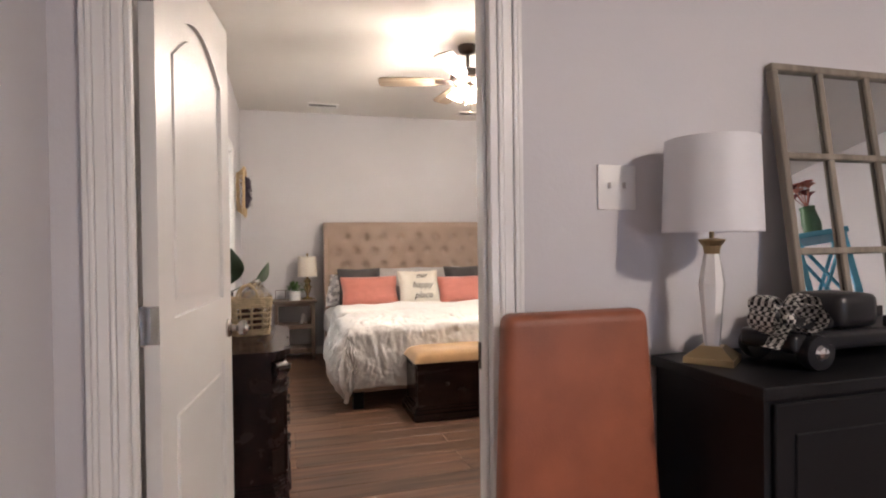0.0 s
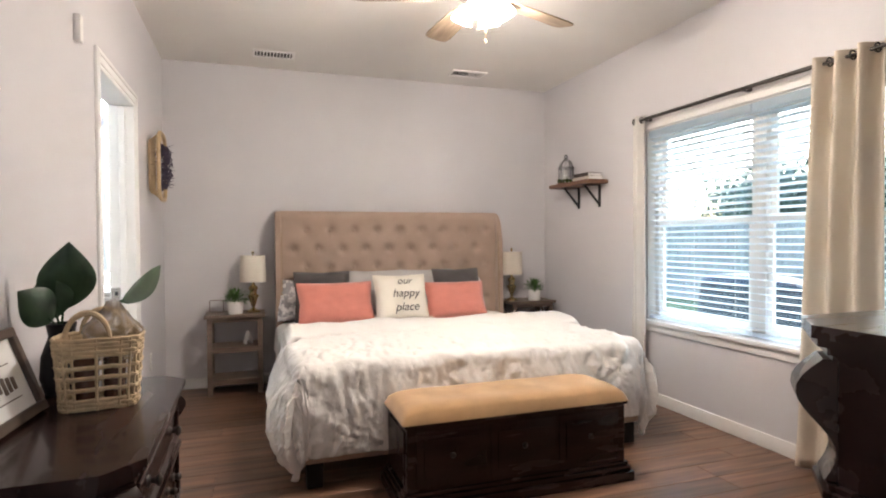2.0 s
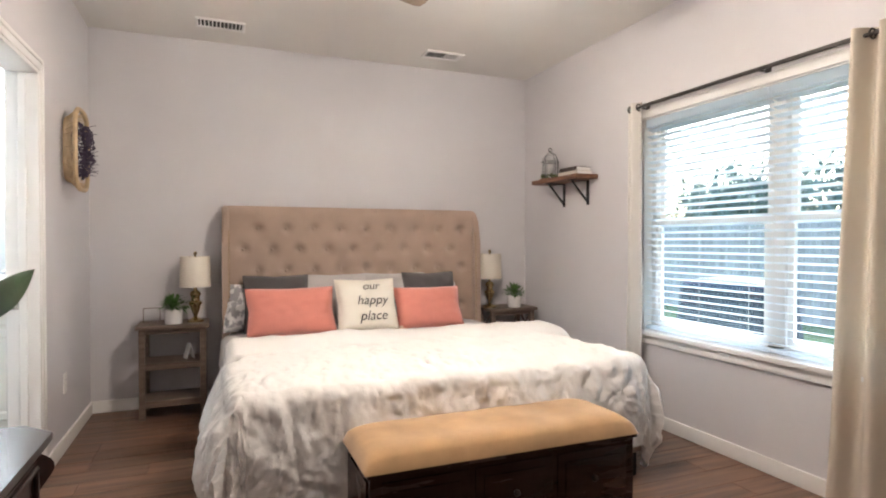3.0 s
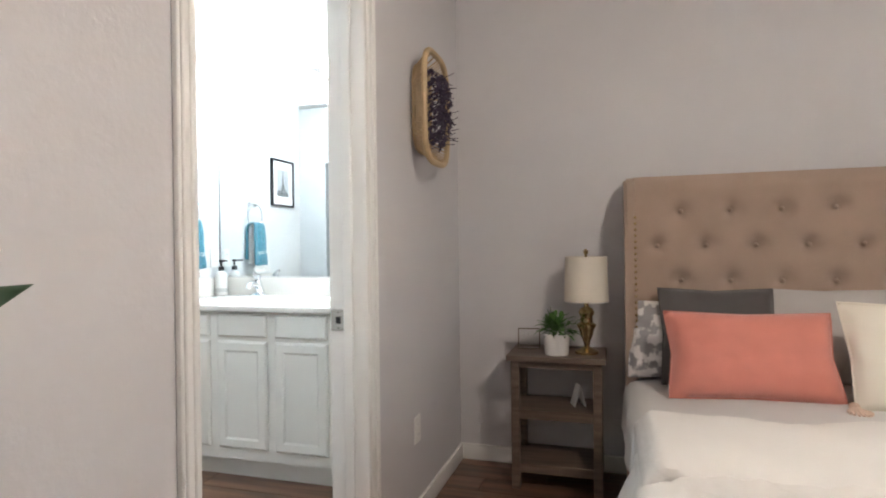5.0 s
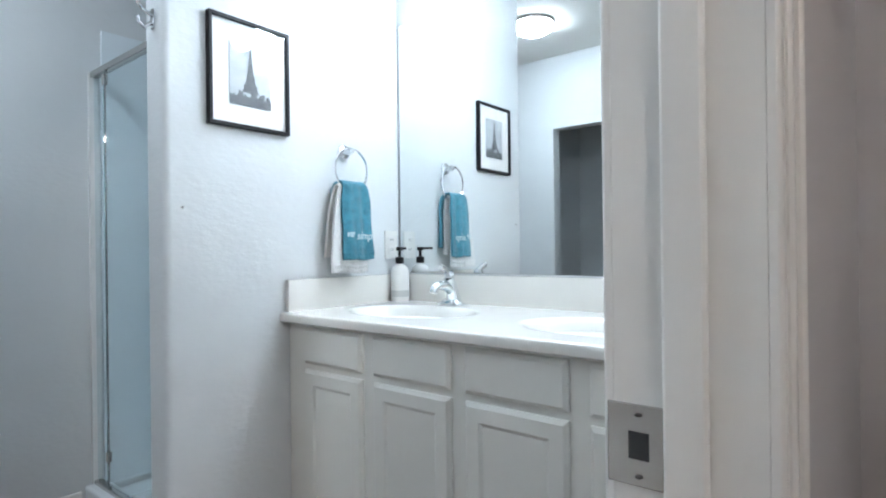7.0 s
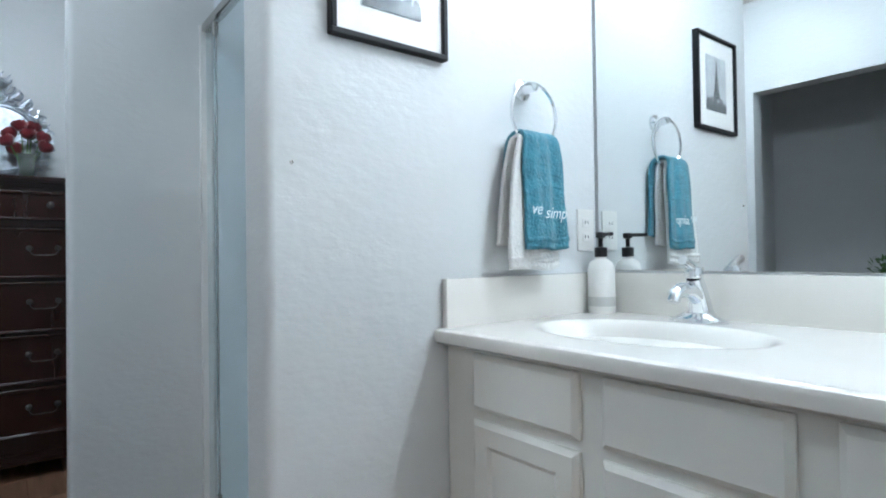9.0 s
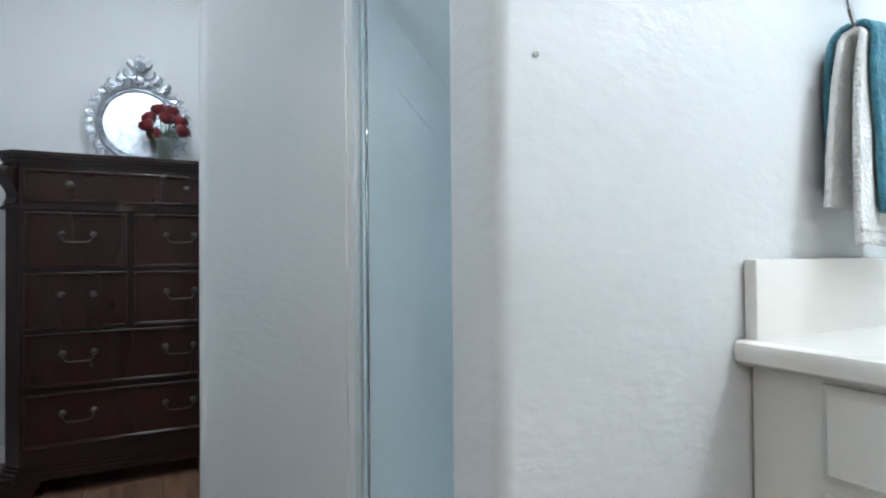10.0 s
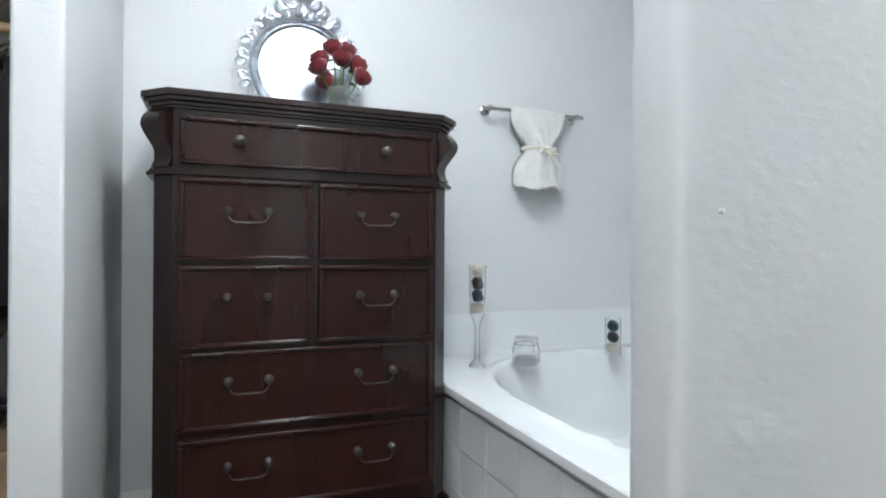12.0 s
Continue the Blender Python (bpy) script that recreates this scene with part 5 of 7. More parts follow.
def curtain(at, width, folds, material, label, seed, spread=1.0, depth=0.045, lean=0.0):
    t = thing("curtain", label, "curtain", at, group="window curtains")
    top, hgt = 0.035, at[2] + 0.02

    def f(u, v):
        k = 1 + (spread - 1) * v
        ph = u * folds * 2 * math.pi
        amp = depth * (1 - 0.25 * v) * (0.8 + 0.4 * noise.noise((u * folds, seed, v)))
        y = (u - 0.5) * width * k + 0.02 * noise.noise((u * 3, v * 2, seed)) * v + lean * v
        x = amp * math.sin(ph) + 0.015 * noise.noise((u * 6, v * 3, seed + 4)) * v
        return Vector((x, y, top - v * hgt - 0.012 * abs(noise.noise((u * 9, 1, seed))) * v))
    b = sheet(bmesh.new(), f, int(folds * 22), 40)
    c = part("cloth", b, material, t, smooth=True)
    s = c.modifiers.new("thick", "SOLIDIFY")
    s.thickness = 0.003
    for k in range(int(folds * 2)):
        u = (k + 0.5) / (folds * 2)
        y = (u - 0.5) * width
        g = tube(bmesh.new(), [(0.021 * math.cos(6.28 * j / 18), y, 0.021 * math.sin(6.28 * j / 18)) for j in range(18)], 0.0045, 6, True)
        part("grommet", g, PEWTER, t, "dark metal grommet", True)
    return t


curtain((EX - 0.085, 4.575, 2.095), 0.34, 3.0, CURT, "natural linen curtain gathered on the rod", 3, 1.32, 0.052, 0.045)
curtain((EX - 0.085, 6.125, 2.095), 0.12, 1.5, SHEER, "narrow cream curtain gathered beside the window", 8, 1.1, 0.035)

# ceiling vents
for (x, y) in ((0.86, 7.30), (2.52, 7.33)):
    v = thing("ceiling_vent", "white metal ceiling air vent", "vent", (x, y, H), 0, "ceiling vents")
    b = bmesh.new()
    for x0, x1, y0, y1 in ((-0.16, 0.16, -0.085, -0.065), (-0.16, 0.16, 0.065, 0.085), (-0.16, -0.14, -0.065, 0.065), (0.14, 0.16, -0.065, 0.065)):
        box(b, x0, x1, y0, y1, -0.012, 0, 0.003, 1)
    part("frame", b, TRIM, v)
    # thin black sheet behind the slats paints in the shade of an open duct
    part("duct_shade", box(bmesh.new(), -0.14, 0.14, -0.065, 0.065, -0.002, -0.0005), paint("duct_shade_black", (0.03, 0.03, 0.03), 0.9), v)
    for k in range(11):
        sl = part("slat", box(bmesh.new(), -0.001, 0.001, -0.064, 0.064, -0.006, 0.006), TRIM, v)
        sl.matrix_basis = pose(-0.125 + k * 0.025, 0, -0.006, 0, 40 if k < 6 else -40, 0)

# ceiling fan with lights
fan = thing("ceiling_fan", "bronze ceiling fan with five wooden blades and lit shades", "ceiling fan", (1.785, 5.23, H), 21)
b = bmesh.new()
lathe(b, [(0.001, 0), (0.075, 0), (0.075, -0.02), (0.06, -0.05), (0.03, -0.062), (0.014, -0.065), (0.014, -0.16), (0.04, -0.165), (0.10, -0.185), (0.135, -0.21), (0.14, -0.25), (0.12, -0.275), (0.08, -0.285), (0.06, -0.295), (0.055, -0.305), (0.075, -0.315), (0.06, -0.335), (0.02, -0.345), (0.001, -0.346)], seg=36)
part("motor_housing", b, BRONZE, fan, smooth=True)
BLADE = timber("greyed_oak_blade", (0.19, 0.14, 0.095), (0.32, 0.25, 0.18), 0.5, "x", 1.5)
for k in range(5):
    b = bmesh.new()
    pts = [(0.19, -0.045), (0.30, -0.062), (0.60, -0.072), (0.655, -0.062), (0.67, -0.03), (0.67, 0.04), (0.655, 0.066), (0.60, 0.072), (0.30, 0.062), (0.19, 0.045)]
    prism(b, pts, -0.004, 0.004)
    bl_ = part("blade", b, BLADE, fan, "greyed wooden blade")
    bl_.matrix_basis = pose(0, 0, -0.262, 0, 0, 72 * k) @ pose(0, 0, 0, 11, 0, 0)
    b = bmesh.new()
    prism(b, [(0.10, -0.02), (0.20, -0.038), (0.25, -0.03), (0.25, 0.03), (0.20, 0.038), (0.10, 0.02)], -0.010, -0.004)
    part("blade_iron", b, BRONZE, bl_)
for k in range(4):
    a = radians(90 * k + 30)
    b = bmesh.new()
    tube(b, [(0.05 * math.cos(a), 0.05 * math.sin(a), -0.31), (0.066 * math.cos(a), 0.066 * math.sin(a), -0.318), (0.078 * math.cos(a), 0.078 * math.sin(a), -0.325)], 0.011, 8)
    arm = part("lamp_arm", b, BRONZE, fan, smooth=True)
    b = bmesh.new()
    t = bmesh.new()
    lathe(t, [(0.022, 0), (0.03, -0.015), (0.042, -0.04), (0.050, -0.065), (0.056, -0.078), (0.04, -0.076), (0.001, -0.074)], seg=16)
    join(b, t, pose(0.080 * math.cos(a), 0.080 * math.sin(a), -0.312) @ Matrix.Rotation(-radians(24), 4, Vector((-math.sin(a), math.cos(a), 0))))
    part("glass_shade", b, FANSHADE, arm, "lit frosted glass shade", True)
    part("bulb", ball(bmesh.new(), (0.094 * math.cos(a), 0.094 * math.sin(a), -0.352), 0.021, 12), FANBULB, arm, "lit warm white bulb", True)
for x, ln in ((0.02, 0.14), (-0.03, 0.09)):
    b = bmesh.new()
    tube(b, [(x, 0, -0.345), (x, 0, -0.345 - ln)], 0.0018, 5), ball(b, (x, 0, -0.35 - ln), 0.007, 8)
    part("pull_chain", b, BRASS, fan)

# ---- hall ----
chair = thing("dining_chair", "burnt orange leather parsons dining chair", "chair", (1.105, 2.235, 0), 0)
b = bmesh.new()
box(b, -0.225, 0.225, -0.033, 0.033, 0.36, 1.075, 0.03, 4)
for v in b.verts:
    k = (v.co.z - 0.36) / 0.73
    v.co.x *= 1 - 0.17 * k
    v.co.y += 0.175 + 0.03 * k
    v.co.z += 0.012 * (1 - (v.co.x / 0.18) ** 2) * max(0, k) ** 6
part("backrest", b, RUST, chair, smooth=True)
b = bmesh.new()
box(b, -0.22, 0.22, -0.24, 0.20, 0.36, 0.475, 0.03, 4)
part("seat", b, RUST, chair, smooth=True)
for x in (-0.18, 0.18):
    for y in (-0.2, 0.17):
        part("leg", lathe(bmesh.new(), [(0.016, 0), (0.024, 0.36)], (x, y, 0), 8), BLACKPAINT, chair)

sb = thing("sideboard", "black lacquered wooden sideboard against the wall", "sideboard", (2.27, 2.345, 0))
part("top", box(bmesh.new(), -0.885, 0.90, -0.19, 0.185, 0.905, 0.934, 0.004), BLACKPAINT, sb)
part("carcass", box(bmesh.new(), -0.87, 0.86, -0.175, 0.18, 0.06, 0.905), BLACKPAINT, sb)
for k in range(4):
    b = bmesh.new()
    x0 = -0.85 + k * 0.43
    box(b, x0, x0 + 0.415, -0.187, -0.175, 0.08, 0.895, 0.003, 1)
    box(b, x0 + 0.05, x0 + 0.365, -0.192, -0.186, 0.14, 0.83, 0.003, 1)
    dr = part("door", b, BLACKPAINT, sb)
    part("handle", tube(bmesh.new(), [(x0 + (0.03 if k % 2 else 0.385), -0.20, 0.5), (x0 + (0.03 if k % 2 else 0.385), -0.20, 0.62)], 0.005, 8), PEWTER, dr)
for x in (-0.82, 0.82):
    for y in (-0.14, 0.14):
        part("leg", box(bmesh.new(), x - 0.025, x + 0.025, y - 0.025, y + 0.025, 0, 0.06), BLACKPAINT, sb)

hl = thing("console_lamp", "white faceted lamp with gold base and white drum shade", "table lamp", (1.478, 2.405, 0.934), 38)
b = bmesh.new()
for s0, s1, z0, z1 in ((0.058, 0.058, 0.0, 0.016), (0.056, 0.026, 0.016, 0.042)):
    q = [b.verts.new((x * s0, y * s0, z0)) for x, y in ((-1, -1), (1, -1), (1, 1), (-1, 1))] + [b.verts.new((x * s1, y * s1, z1)) for x, y in ((-1, -1), (1, -1), (1, 1), (-1, 1))]
    for f in ((0, 1, 5, 4), (1, 2, 6, 5), (2, 3, 7, 6), (3, 0, 4, 7), (0, 3, 2, 1), (4, 5, 6, 7)):
        b.faces.new([q[i] for i in f])
part("foot", b, GOLD, hl, "brushed gold stepped foot")
b = bmesh.new()
rows = []
for s, z in ((0.017, 0.042), (0.023, 0.12), (0.029, 0.20), (0.018, 0.275)):
    rows.append([b.verts.new((x * s, y * s, z)) for x, y in ((-1, -0.5), (-0.5, -1), (0.5, -1), (1, -0.5), (1, 0.5), (0.5, 1), (-0.5, 1), (-1, 0.5))])
for a, c in zip(rows, rows[1:]):
    for i in range(8):
        b.faces.new((a[i], a[(i + 1) % 8], c[(i + 1) % 8], c[i]))
part("column", b, WHITEC, hl, "white faceted column")
b = bmesh.new()
lathe(b, [(0.001, 0.275), (0.018, 0.275), (0.022, 0.295), (0.032, 0.308), (0.032, 0.312), (0.006, 0.315), (0.006, 0.345), (0.001, 0.345)], seg=12)
part("neck", b, GOLD, hl)
b = bmesh.new()
lathe_open(b, [(0.120, 0.330), (0.111, 0.565)], 0.002)
part("shade", b, paint("white_satin_shade", (0.74, 0.74, 0.76), 0.45, var=0.02, bump=0.1, grain=300), hl, "white satin drum shade", True)

tr = thing("toy_truck", "black metal toy pickup with a gingham bow", "toy truck", (1.70, 2.33, 0.934), 4)
tr.scale = (1.3, 1.2, 1.15)
b = bmesh.new()
box(b, -0.11, 0.30, -0.065, 0.065, 0.035, 0.075, 0.012, 3), box(b, -0.10, 0.02, -0.05, 0.05, 0.075, 0.105, 0.018, 3), box(b, 0.02, 0.13, -0.058, 0.058, 0.075, 0.15, 0.022, 3)
box(b, 0.14, 0.30, -0.062, -0.054, 0.075, 0.10), box(b, 0.14, 0.30, 0.054, 0.062, 0.075, 0.10)
part("body", b, BLACKP, tr, smooth=True)
for x in (-0.06, 0.23):
    for s in (-1, 1):
        w_ = part("wheel", lathe(bmesh.new(), [(0.001, -0.012), (0.035, -0.012), (0.038, 0), (0.035, 0.012), (0.001, 0.012)], (x, s * 0.068, 0.038), 18, "y"), BLACKP, tr, smooth=True)
        part("hubcap", lathe(bmesh.new(), [(0.016, 0.0), (0.012, 0.006), (0.001, 0.008)], (x, -0.08 if s < 0 else 0.072, 0.038), 12, "y"), CHROME, w_)
bow = thing("gingham_bow", "black and white gingham fabric bow", "bow", (1.575, 2.27, 1.045), 0)
bow.scale = (0.95, 0.95, 1.0)
b = bmesh.new()
for s in (-1, 1):
    for tilt in (0.0, 0.55):
        def loop(u, v, s=s, tilt=tilt):
            a = 6.28318 * u
            x = s * (0.055 - 0.055 * math.cos(a))
            z = 0.032 * math.sin(a) * (1 + 0.15 * math.sin(3 * v))
            y = (v - 0.5) * 0.06 * (0.4 + 0.9 * abs(x) / 0.11)
            return Vector((x * math.cos(tilt) * 0.8, y + tilt * 0.02, z + abs(x) * math.sin(tilt) * 0.6 + 0.01))
        sheet(b, loop, 20, 6)
    def tail(u, v, s=s):
        return Vector((s * (0.01 + 0.075 * u), (v - 0.5) * 0.05 - 0.02 * u, -0.01 - 0.045 * u + 0.008 * math.sin(u * 7)))
    sheet(b, tail, 10, 4)
part("ribbon", b, GING, bow, smooth=True)
part("knot", ball(bmesh.new(), (0, 0, 0.01), 0.018, 10), GING, bow, smooth=True)

# window-pane mirror that leans on the wall
wm = thing("windowpane_mirror", "grey-washed windowpane mirror leaning on the wall", "mirror")
MW, MH = 0.73, 0.825
wm.matrix_basis = pose(1.79 + MW / 2, 2.418, 0.936) @ pose(0, 0, 0, -8, 0, 0)
b = bmesh.new()
for x0, x1, z0, z1 in ((-MW / 2, MW / 2, 0, 0.022), (-MW / 2, MW / 2, MH - 0.022, MH), (-MW / 2, -MW / 2 + 0.022, 0.022, MH - 0.022), (MW / 2 - 0.022, MW / 2, 0.022, MH - 0.022)):
    box(b, x0, x1, -0.014, 0.014, z0, z1, 0.003, 1)
part("frame", b, DRIFT, wm)
for k in range(1, 4):
    x = -MW / 2 + MW * k / 4
    part("mullion", box(bmesh.new(), x - 0.010, x + 0.010, -0.011, 0.0, 0.02, MH - 0.02, 0.002, 1), DRIFT, wm)
for k in range(1, 3):
    z = MH * k / 3
    part("mullion", box(bmesh.new(), -MW / 2 + 0.02, MW / 2 - 0.02, -0.013, 0.0, z - 0.009, z + 0.009, 0.002, 1), DRIFT, wm)
part("glass", box(bmesh.new(), -MW / 2 + 0.015, MW / 2 - 0.015, 0.001, 0.006, 0.015, MH - 0.015), MIRROR, wm)

sw = thing("light_switch", "white two-gang toggle switch plate", "light switch", (1.292, HY0, 1.388))
part("plate", box(bmesh.new(), -0.058, 0.058, -0.006, 0, -0.06, 0.06, 0.003), WHITEP, sw, smooth=True)
for x in (-0.023, 0.023):
    part("toggle", box(bmesh.new(), x - 0.005, x + 0.005, -0.016, -0.004, -0.003, 0.012, 0.002, 1), WHITEP, sw)

# glazed door in the far wall of the hall
gd = thing("door_3", "white French door with glass panes", "door", (2.35, -3.05, 0))
gd["kind"] = "structure"
b = bmesh.new()
for x0, x1, z0, z1 in ((-0.445, -0.33, 0.005, 2.04), (0.33, 0.445, 0.005, 2.04), (-0.33, 0.33, 0.005, 0.24), (-0.33, 0.33, 1.92, 2.04)):
    box(b, x0, x1, -0.02, 0.02, z0, z1, 0.003, 1)
part("door_frame", b, DOORW, gd)
for x in (-0.11, 0.11):
    part("muntin", box(bmesh.new(), x - 0.011, x + 0.011, -0.015, 0.015, 0.24, 1.92), DOORW, gd)
for k in range(1, 5):
    part("muntin", box(bmesh.new(), -0.33, 0.33, -0.012, 0.012, 0.24 + k * 0.336 - 0.011, 0.24 + k * 0.336 + 0.011), DOORW, gd)
for i in range(3):
    for k in range(5):
        g = part("pane", box(bmesh.new(), -0.33 + i * 0.22 + 0.012, -0.11 + i * 0.22 - 0.012, -0.003, 0.003, 0.24 + k * 0.336 + 0.012, 0.576 + k * 0.336 - 0.012), GLASS, gd)
        g.visible_shadow = False

# blue stand with flowers on a cabinet, seen in the mirror
tc2 = thing("hall_cabinet", "plain black lacquered cabinet in the hall", "cabinet", (3.88, 0.82, 0), 39)
part("carcass", box(bmesh.new(), -0.28, 0.28, -0.20, 0.20, 0.0, 1.10, 0.004, 1), BLACKPAINT, tc2)
part("top", box(bmesh.new(), -0.30, 0.30, -0.22, 0.22, 1.10, 1.13, 0.004, 1), BLACKPAINT, tc2)
for s in (-1, 1):
    part("door", box(bmesh.new(), min(s * 0.005, s * 0.27), max(s * 0.005, s * 0.27), 0.20, 0.212, 0.06, 1.08, 0.003, 1), BLACKPAINT, tc2)
st = thing("blue_plant_stand", "sky blue plant stand with crossed braces", "plant stand", (3.88, 0.82, 1.13), 39)
part("tabletop", box(bmesh.new(), -0.16, 0.16, -0.16, 0.16, 0.565, 0.60, 0.006), BLUEPAINT, st)
for x in (-0.13, 0.13):
    for y in (-0.13, 0.13):
        part("leg", box(bmesh.new(), x - 0.017, x + 0.017, y - 0.017, y + 0.017, 0, 0.565), BLUEPAINT, st)
for y in (-0.13, 0.13):
    b = bmesh.new()
    tube(b, [(-0.12, y, 0.06), (0.12, y, 0.53)], 0.013, 6), tube(b, [(0.12, y, 0.06), (-0.12, y, 0.53)], 0.013, 6)
    part("cross_brace", b, BLUEPAINT, st)
part("shelf", box(bmesh.new(), -0.128, 0.128, -0.128, 0.128, 0.03, 0.055), BLUEPAINT, st)
fv = thing("flower_vase", "green glass vase of pink and red flowers", "vase", (3.88, 0.82, 1.73))
part("vase", lathe(bmesh.new(), [(0.001, 0), (0.05, 0), (0.06, 0.08), (0.045, 0.18), (0.05, 0.2), (0.001, 0.2)], seg=18), paint("green_glaze", (0.05, 0.12, 0.06), 0.3), fv, smooth=True)
rnd = random.Random(9)
for k in range(9):
    a = rnd.uniform(0, 6.28)
    b = bmesh.new()
    c = (0.09 * math.cos(a) * rnd.random(), 0.09 * math.sin(a) * rnd.random(), 0.27 + 0.08 * rnd.random())
    for j in range(9):
        q = 6.28 * j / 9
        leafblade(b, c, (c[0] + 0.045 * math.cos(q), c[1] + 0.045 * math.sin(q), c[2] + 0.025), 0.04, 0.015, n=4)
    tube(b, [(0, 0, 0.19), c], 0.003, 5)
    part("flower", b, REDROSE if k % 2 else CORAL, fv)

# hall ceiling light
hc = thing("hall_ceiling_light", "round flush hall ceiling light, lit", "ceiling light", (2.6, -0.5, H))
part("canopy", lathe(bmesh.new(), [(0.001, 0), (0.16, 0), (0.16, -0.025), (0.001, -0.025)], seg=24), BRONZE, hc)
part("glass_bowl", lathe(bmesh.new(), [(0.15, -0.026), (0.14, -0.06), (0.10, -0.085), (0.001, -0.095)], seg=20), HALLGLOW, hc, "lit frosted bowl", True)

# ---- bathroom ----
for lx, ly in ((-3.15, 6.42), (-1.95, 5.80)):
    bc_ = thing("bath_ceiling_light", "round flush bathroom ceiling light, lit", "ceiling light", (lx, ly, H), group="bathroom ceiling lights")
    part("canopy", lathe(bmesh.new(), [(0.001, 0), (0.15, 0), (0.15, -0.022), (0.001, -0.022)], seg=24), NICKEL, bc_)
    part("glass_bowl", lathe(bmesh.new(), [(0.14, -0.023), (0.13, -0.055), (0.09, -0.078), (0.001, -0.088)], seg=20), BATHGLOW, bc_, "lit frosted bowl", True)
van = thing("vanity_cabinet", "off-white painted vanity cabinet with raised panels", "vanity", (0, 0, 0))
VX0, VX1, VY = PX + 0.004, -0.124, 7.115
b = bmesh.new()
box(b, VX0, VX1, VY, NB - 0.002, 0.11, 0.845), box(b, VX0 + 0.002, VX1 - 0.002, VY + 0.06, NB - 0.002, 0, 0.11)
part("body", b, VANITY, van)


def front(x0, x1, z0, z1, name, rail=True):
    f = bmesh.new()
    rows = [((x0, z0, x1, z1), 0.0), ((x0, z0, x1, z1), 0.008), ((x0 + 0.010, z0 + 0.010, x1 - 0.010, z1 - 0.010), 0.016)]
    if z1 - z0 > 0.3:
        rows += [((x0 + 0.045, z0 + 0.045, x1 - 0.045, z1 - 0.045), 0.016), ((x0 + 0.055, z0 + 0.055, x1 - 0.055, z1 - 0.055), 0.010)]
    vv = []
    for (a, c, e, g), d in rows:
        vv.append([f.verts.new((p, VY - d, q)) for p, q in ((a, c), (e, c), (e, g), (a, g))])
    for p, q in zip(vv, vv[1:]):
        for i in range(4):
            f.faces.new((p[i], p[(i + 1) % 4], q[(i + 1) % 4], q[i]))
    f.faces.new(vv[0]), f.faces.new(vv[-1])
    return part(name, f, VANITY, van)


for x0, x1 in ((-1.428, -1.157), (-1.109, -0.824), (-0.777, -0.492), (-0.440, -0.160)):
    front(x0, x1, 0.722, 0.838, "drawer_front")
    front(x0, x1, 0.165, 0.702, "cabinet_door")

ct = thing("washbasin_counter", "white cultured marble counter with two oval basins", "countertop", (0, 0, 0))
b = bmesh.new()
CX0, CX1, CY0, CY1, CZ = PX + 0.003, -0.122, 7.088, NB - 0.002, 0.882


def topsurf(u, v):
    x, y = CX0 + (CX1 - CX0) * u, CY0 + (CY1 - CY0) * v
    z = CZ
    for cx in (-1.19, -0.50):
        q = ((x - cx) / 0.235) ** 2 + ((y - 7.36) / 0.165) ** 2
        if q < 1.25:
            k = max(0, min(1, (1.12 - q) / 0.9))
            z -= 0.115 * (k * k * (3 - 2 * k))
    return Vector((x, y, z))


sheet(b, topsurf, 150, 64)
part("slab", b, COUNTER, ct, smooth=True)
b = bmesh.new()
prism(b, [(CY0, CZ), (CY0 - 0.008, CZ - 0.004), (CY0 - 0.011, CZ - 0.012), (CY0 - 0.008, CZ - 0.028), (CY0, CZ - 0.034), (CY0 + 0.04, CZ - 0.034), (CY0 + 0.04, CZ - 0.006)], CX0, CX1, "x")
part("front_edge", b, COUNTER, ct, smooth=True)
b = bmesh.new()
box(b, CX0 + 0.02, CX1, NB - 0.02, NB - 0.001, CZ - 0.002, CZ + 0.108, 0.004)
part("backsplash", b, COUNTER, ct, smooth=True)
b = bmesh.new()
box(b, CX0, CX0 + 0.019, CY0 + 0.012, NB - 0.001, CZ - 0.002, CZ + 0.108, 0.004)
part("sidesplash", b, COUNTER, ct, smooth=True)
for cx in (-1.19, -0.50):
    part("drain", lathe(bmesh.new(), [(0.001, 0.004), (0.022, 0.003), (0.024, 0.0)], (cx, 7.36, CZ - 0.113), 18), CHROME, ct)


def faucet(at):
    f = thing("faucet", "chrome single-lever basin faucet", "faucet", at, group="basin faucets")
    b = bmesh.new()
    t = bmesh.new()
    lathe(t, [(0.001, 0), (0.030, 0), (0.030, 0.006), (0.026, 0.014), (0.021, 0.02)], seg=24)
    for v in t.verts:
        v.co.x *= 2.3 if v.co.z < 0.007 else 1.7
    join(b, t)
    tube(b, [(0, 0.016, 0.004), (0, 0.008, 0.04), (0, -0.004, 0.075), (0, -0.014, 0.100)], [0.030, 0.025, 0.022, 0.018], 18)
    tube(b, [(0, -0.002, 0.055), (0, -0.04, 0.074), (0, -0.075, 0.076), (0, -0.098, 0.066), (0, -0.104, 0.052)], [0.020, 0.018, 0.016, 0.015, 0.014], 16)
    part("spout", b, CHROME, f, smooth=True)
    b = bmesh.new()
    lathe(b, [(0.001, 0.100), (0.019, 0.100), (0.021, 0.112), (0.017, 0.124), (0.001, 0.128)], (0, -0.014, 0), 20)
    tube(b, [(0, -0.010, 0.116), (0, -0.038, 0.134), (0, -0.062, 0.142)], [0.012, 0.010, 0.011], 12)
    part("lever", b, CHROME, f, smooth=True)


faucet((-1.195, 7.585, CZ)), faucet((-0.505, 7.585, CZ))

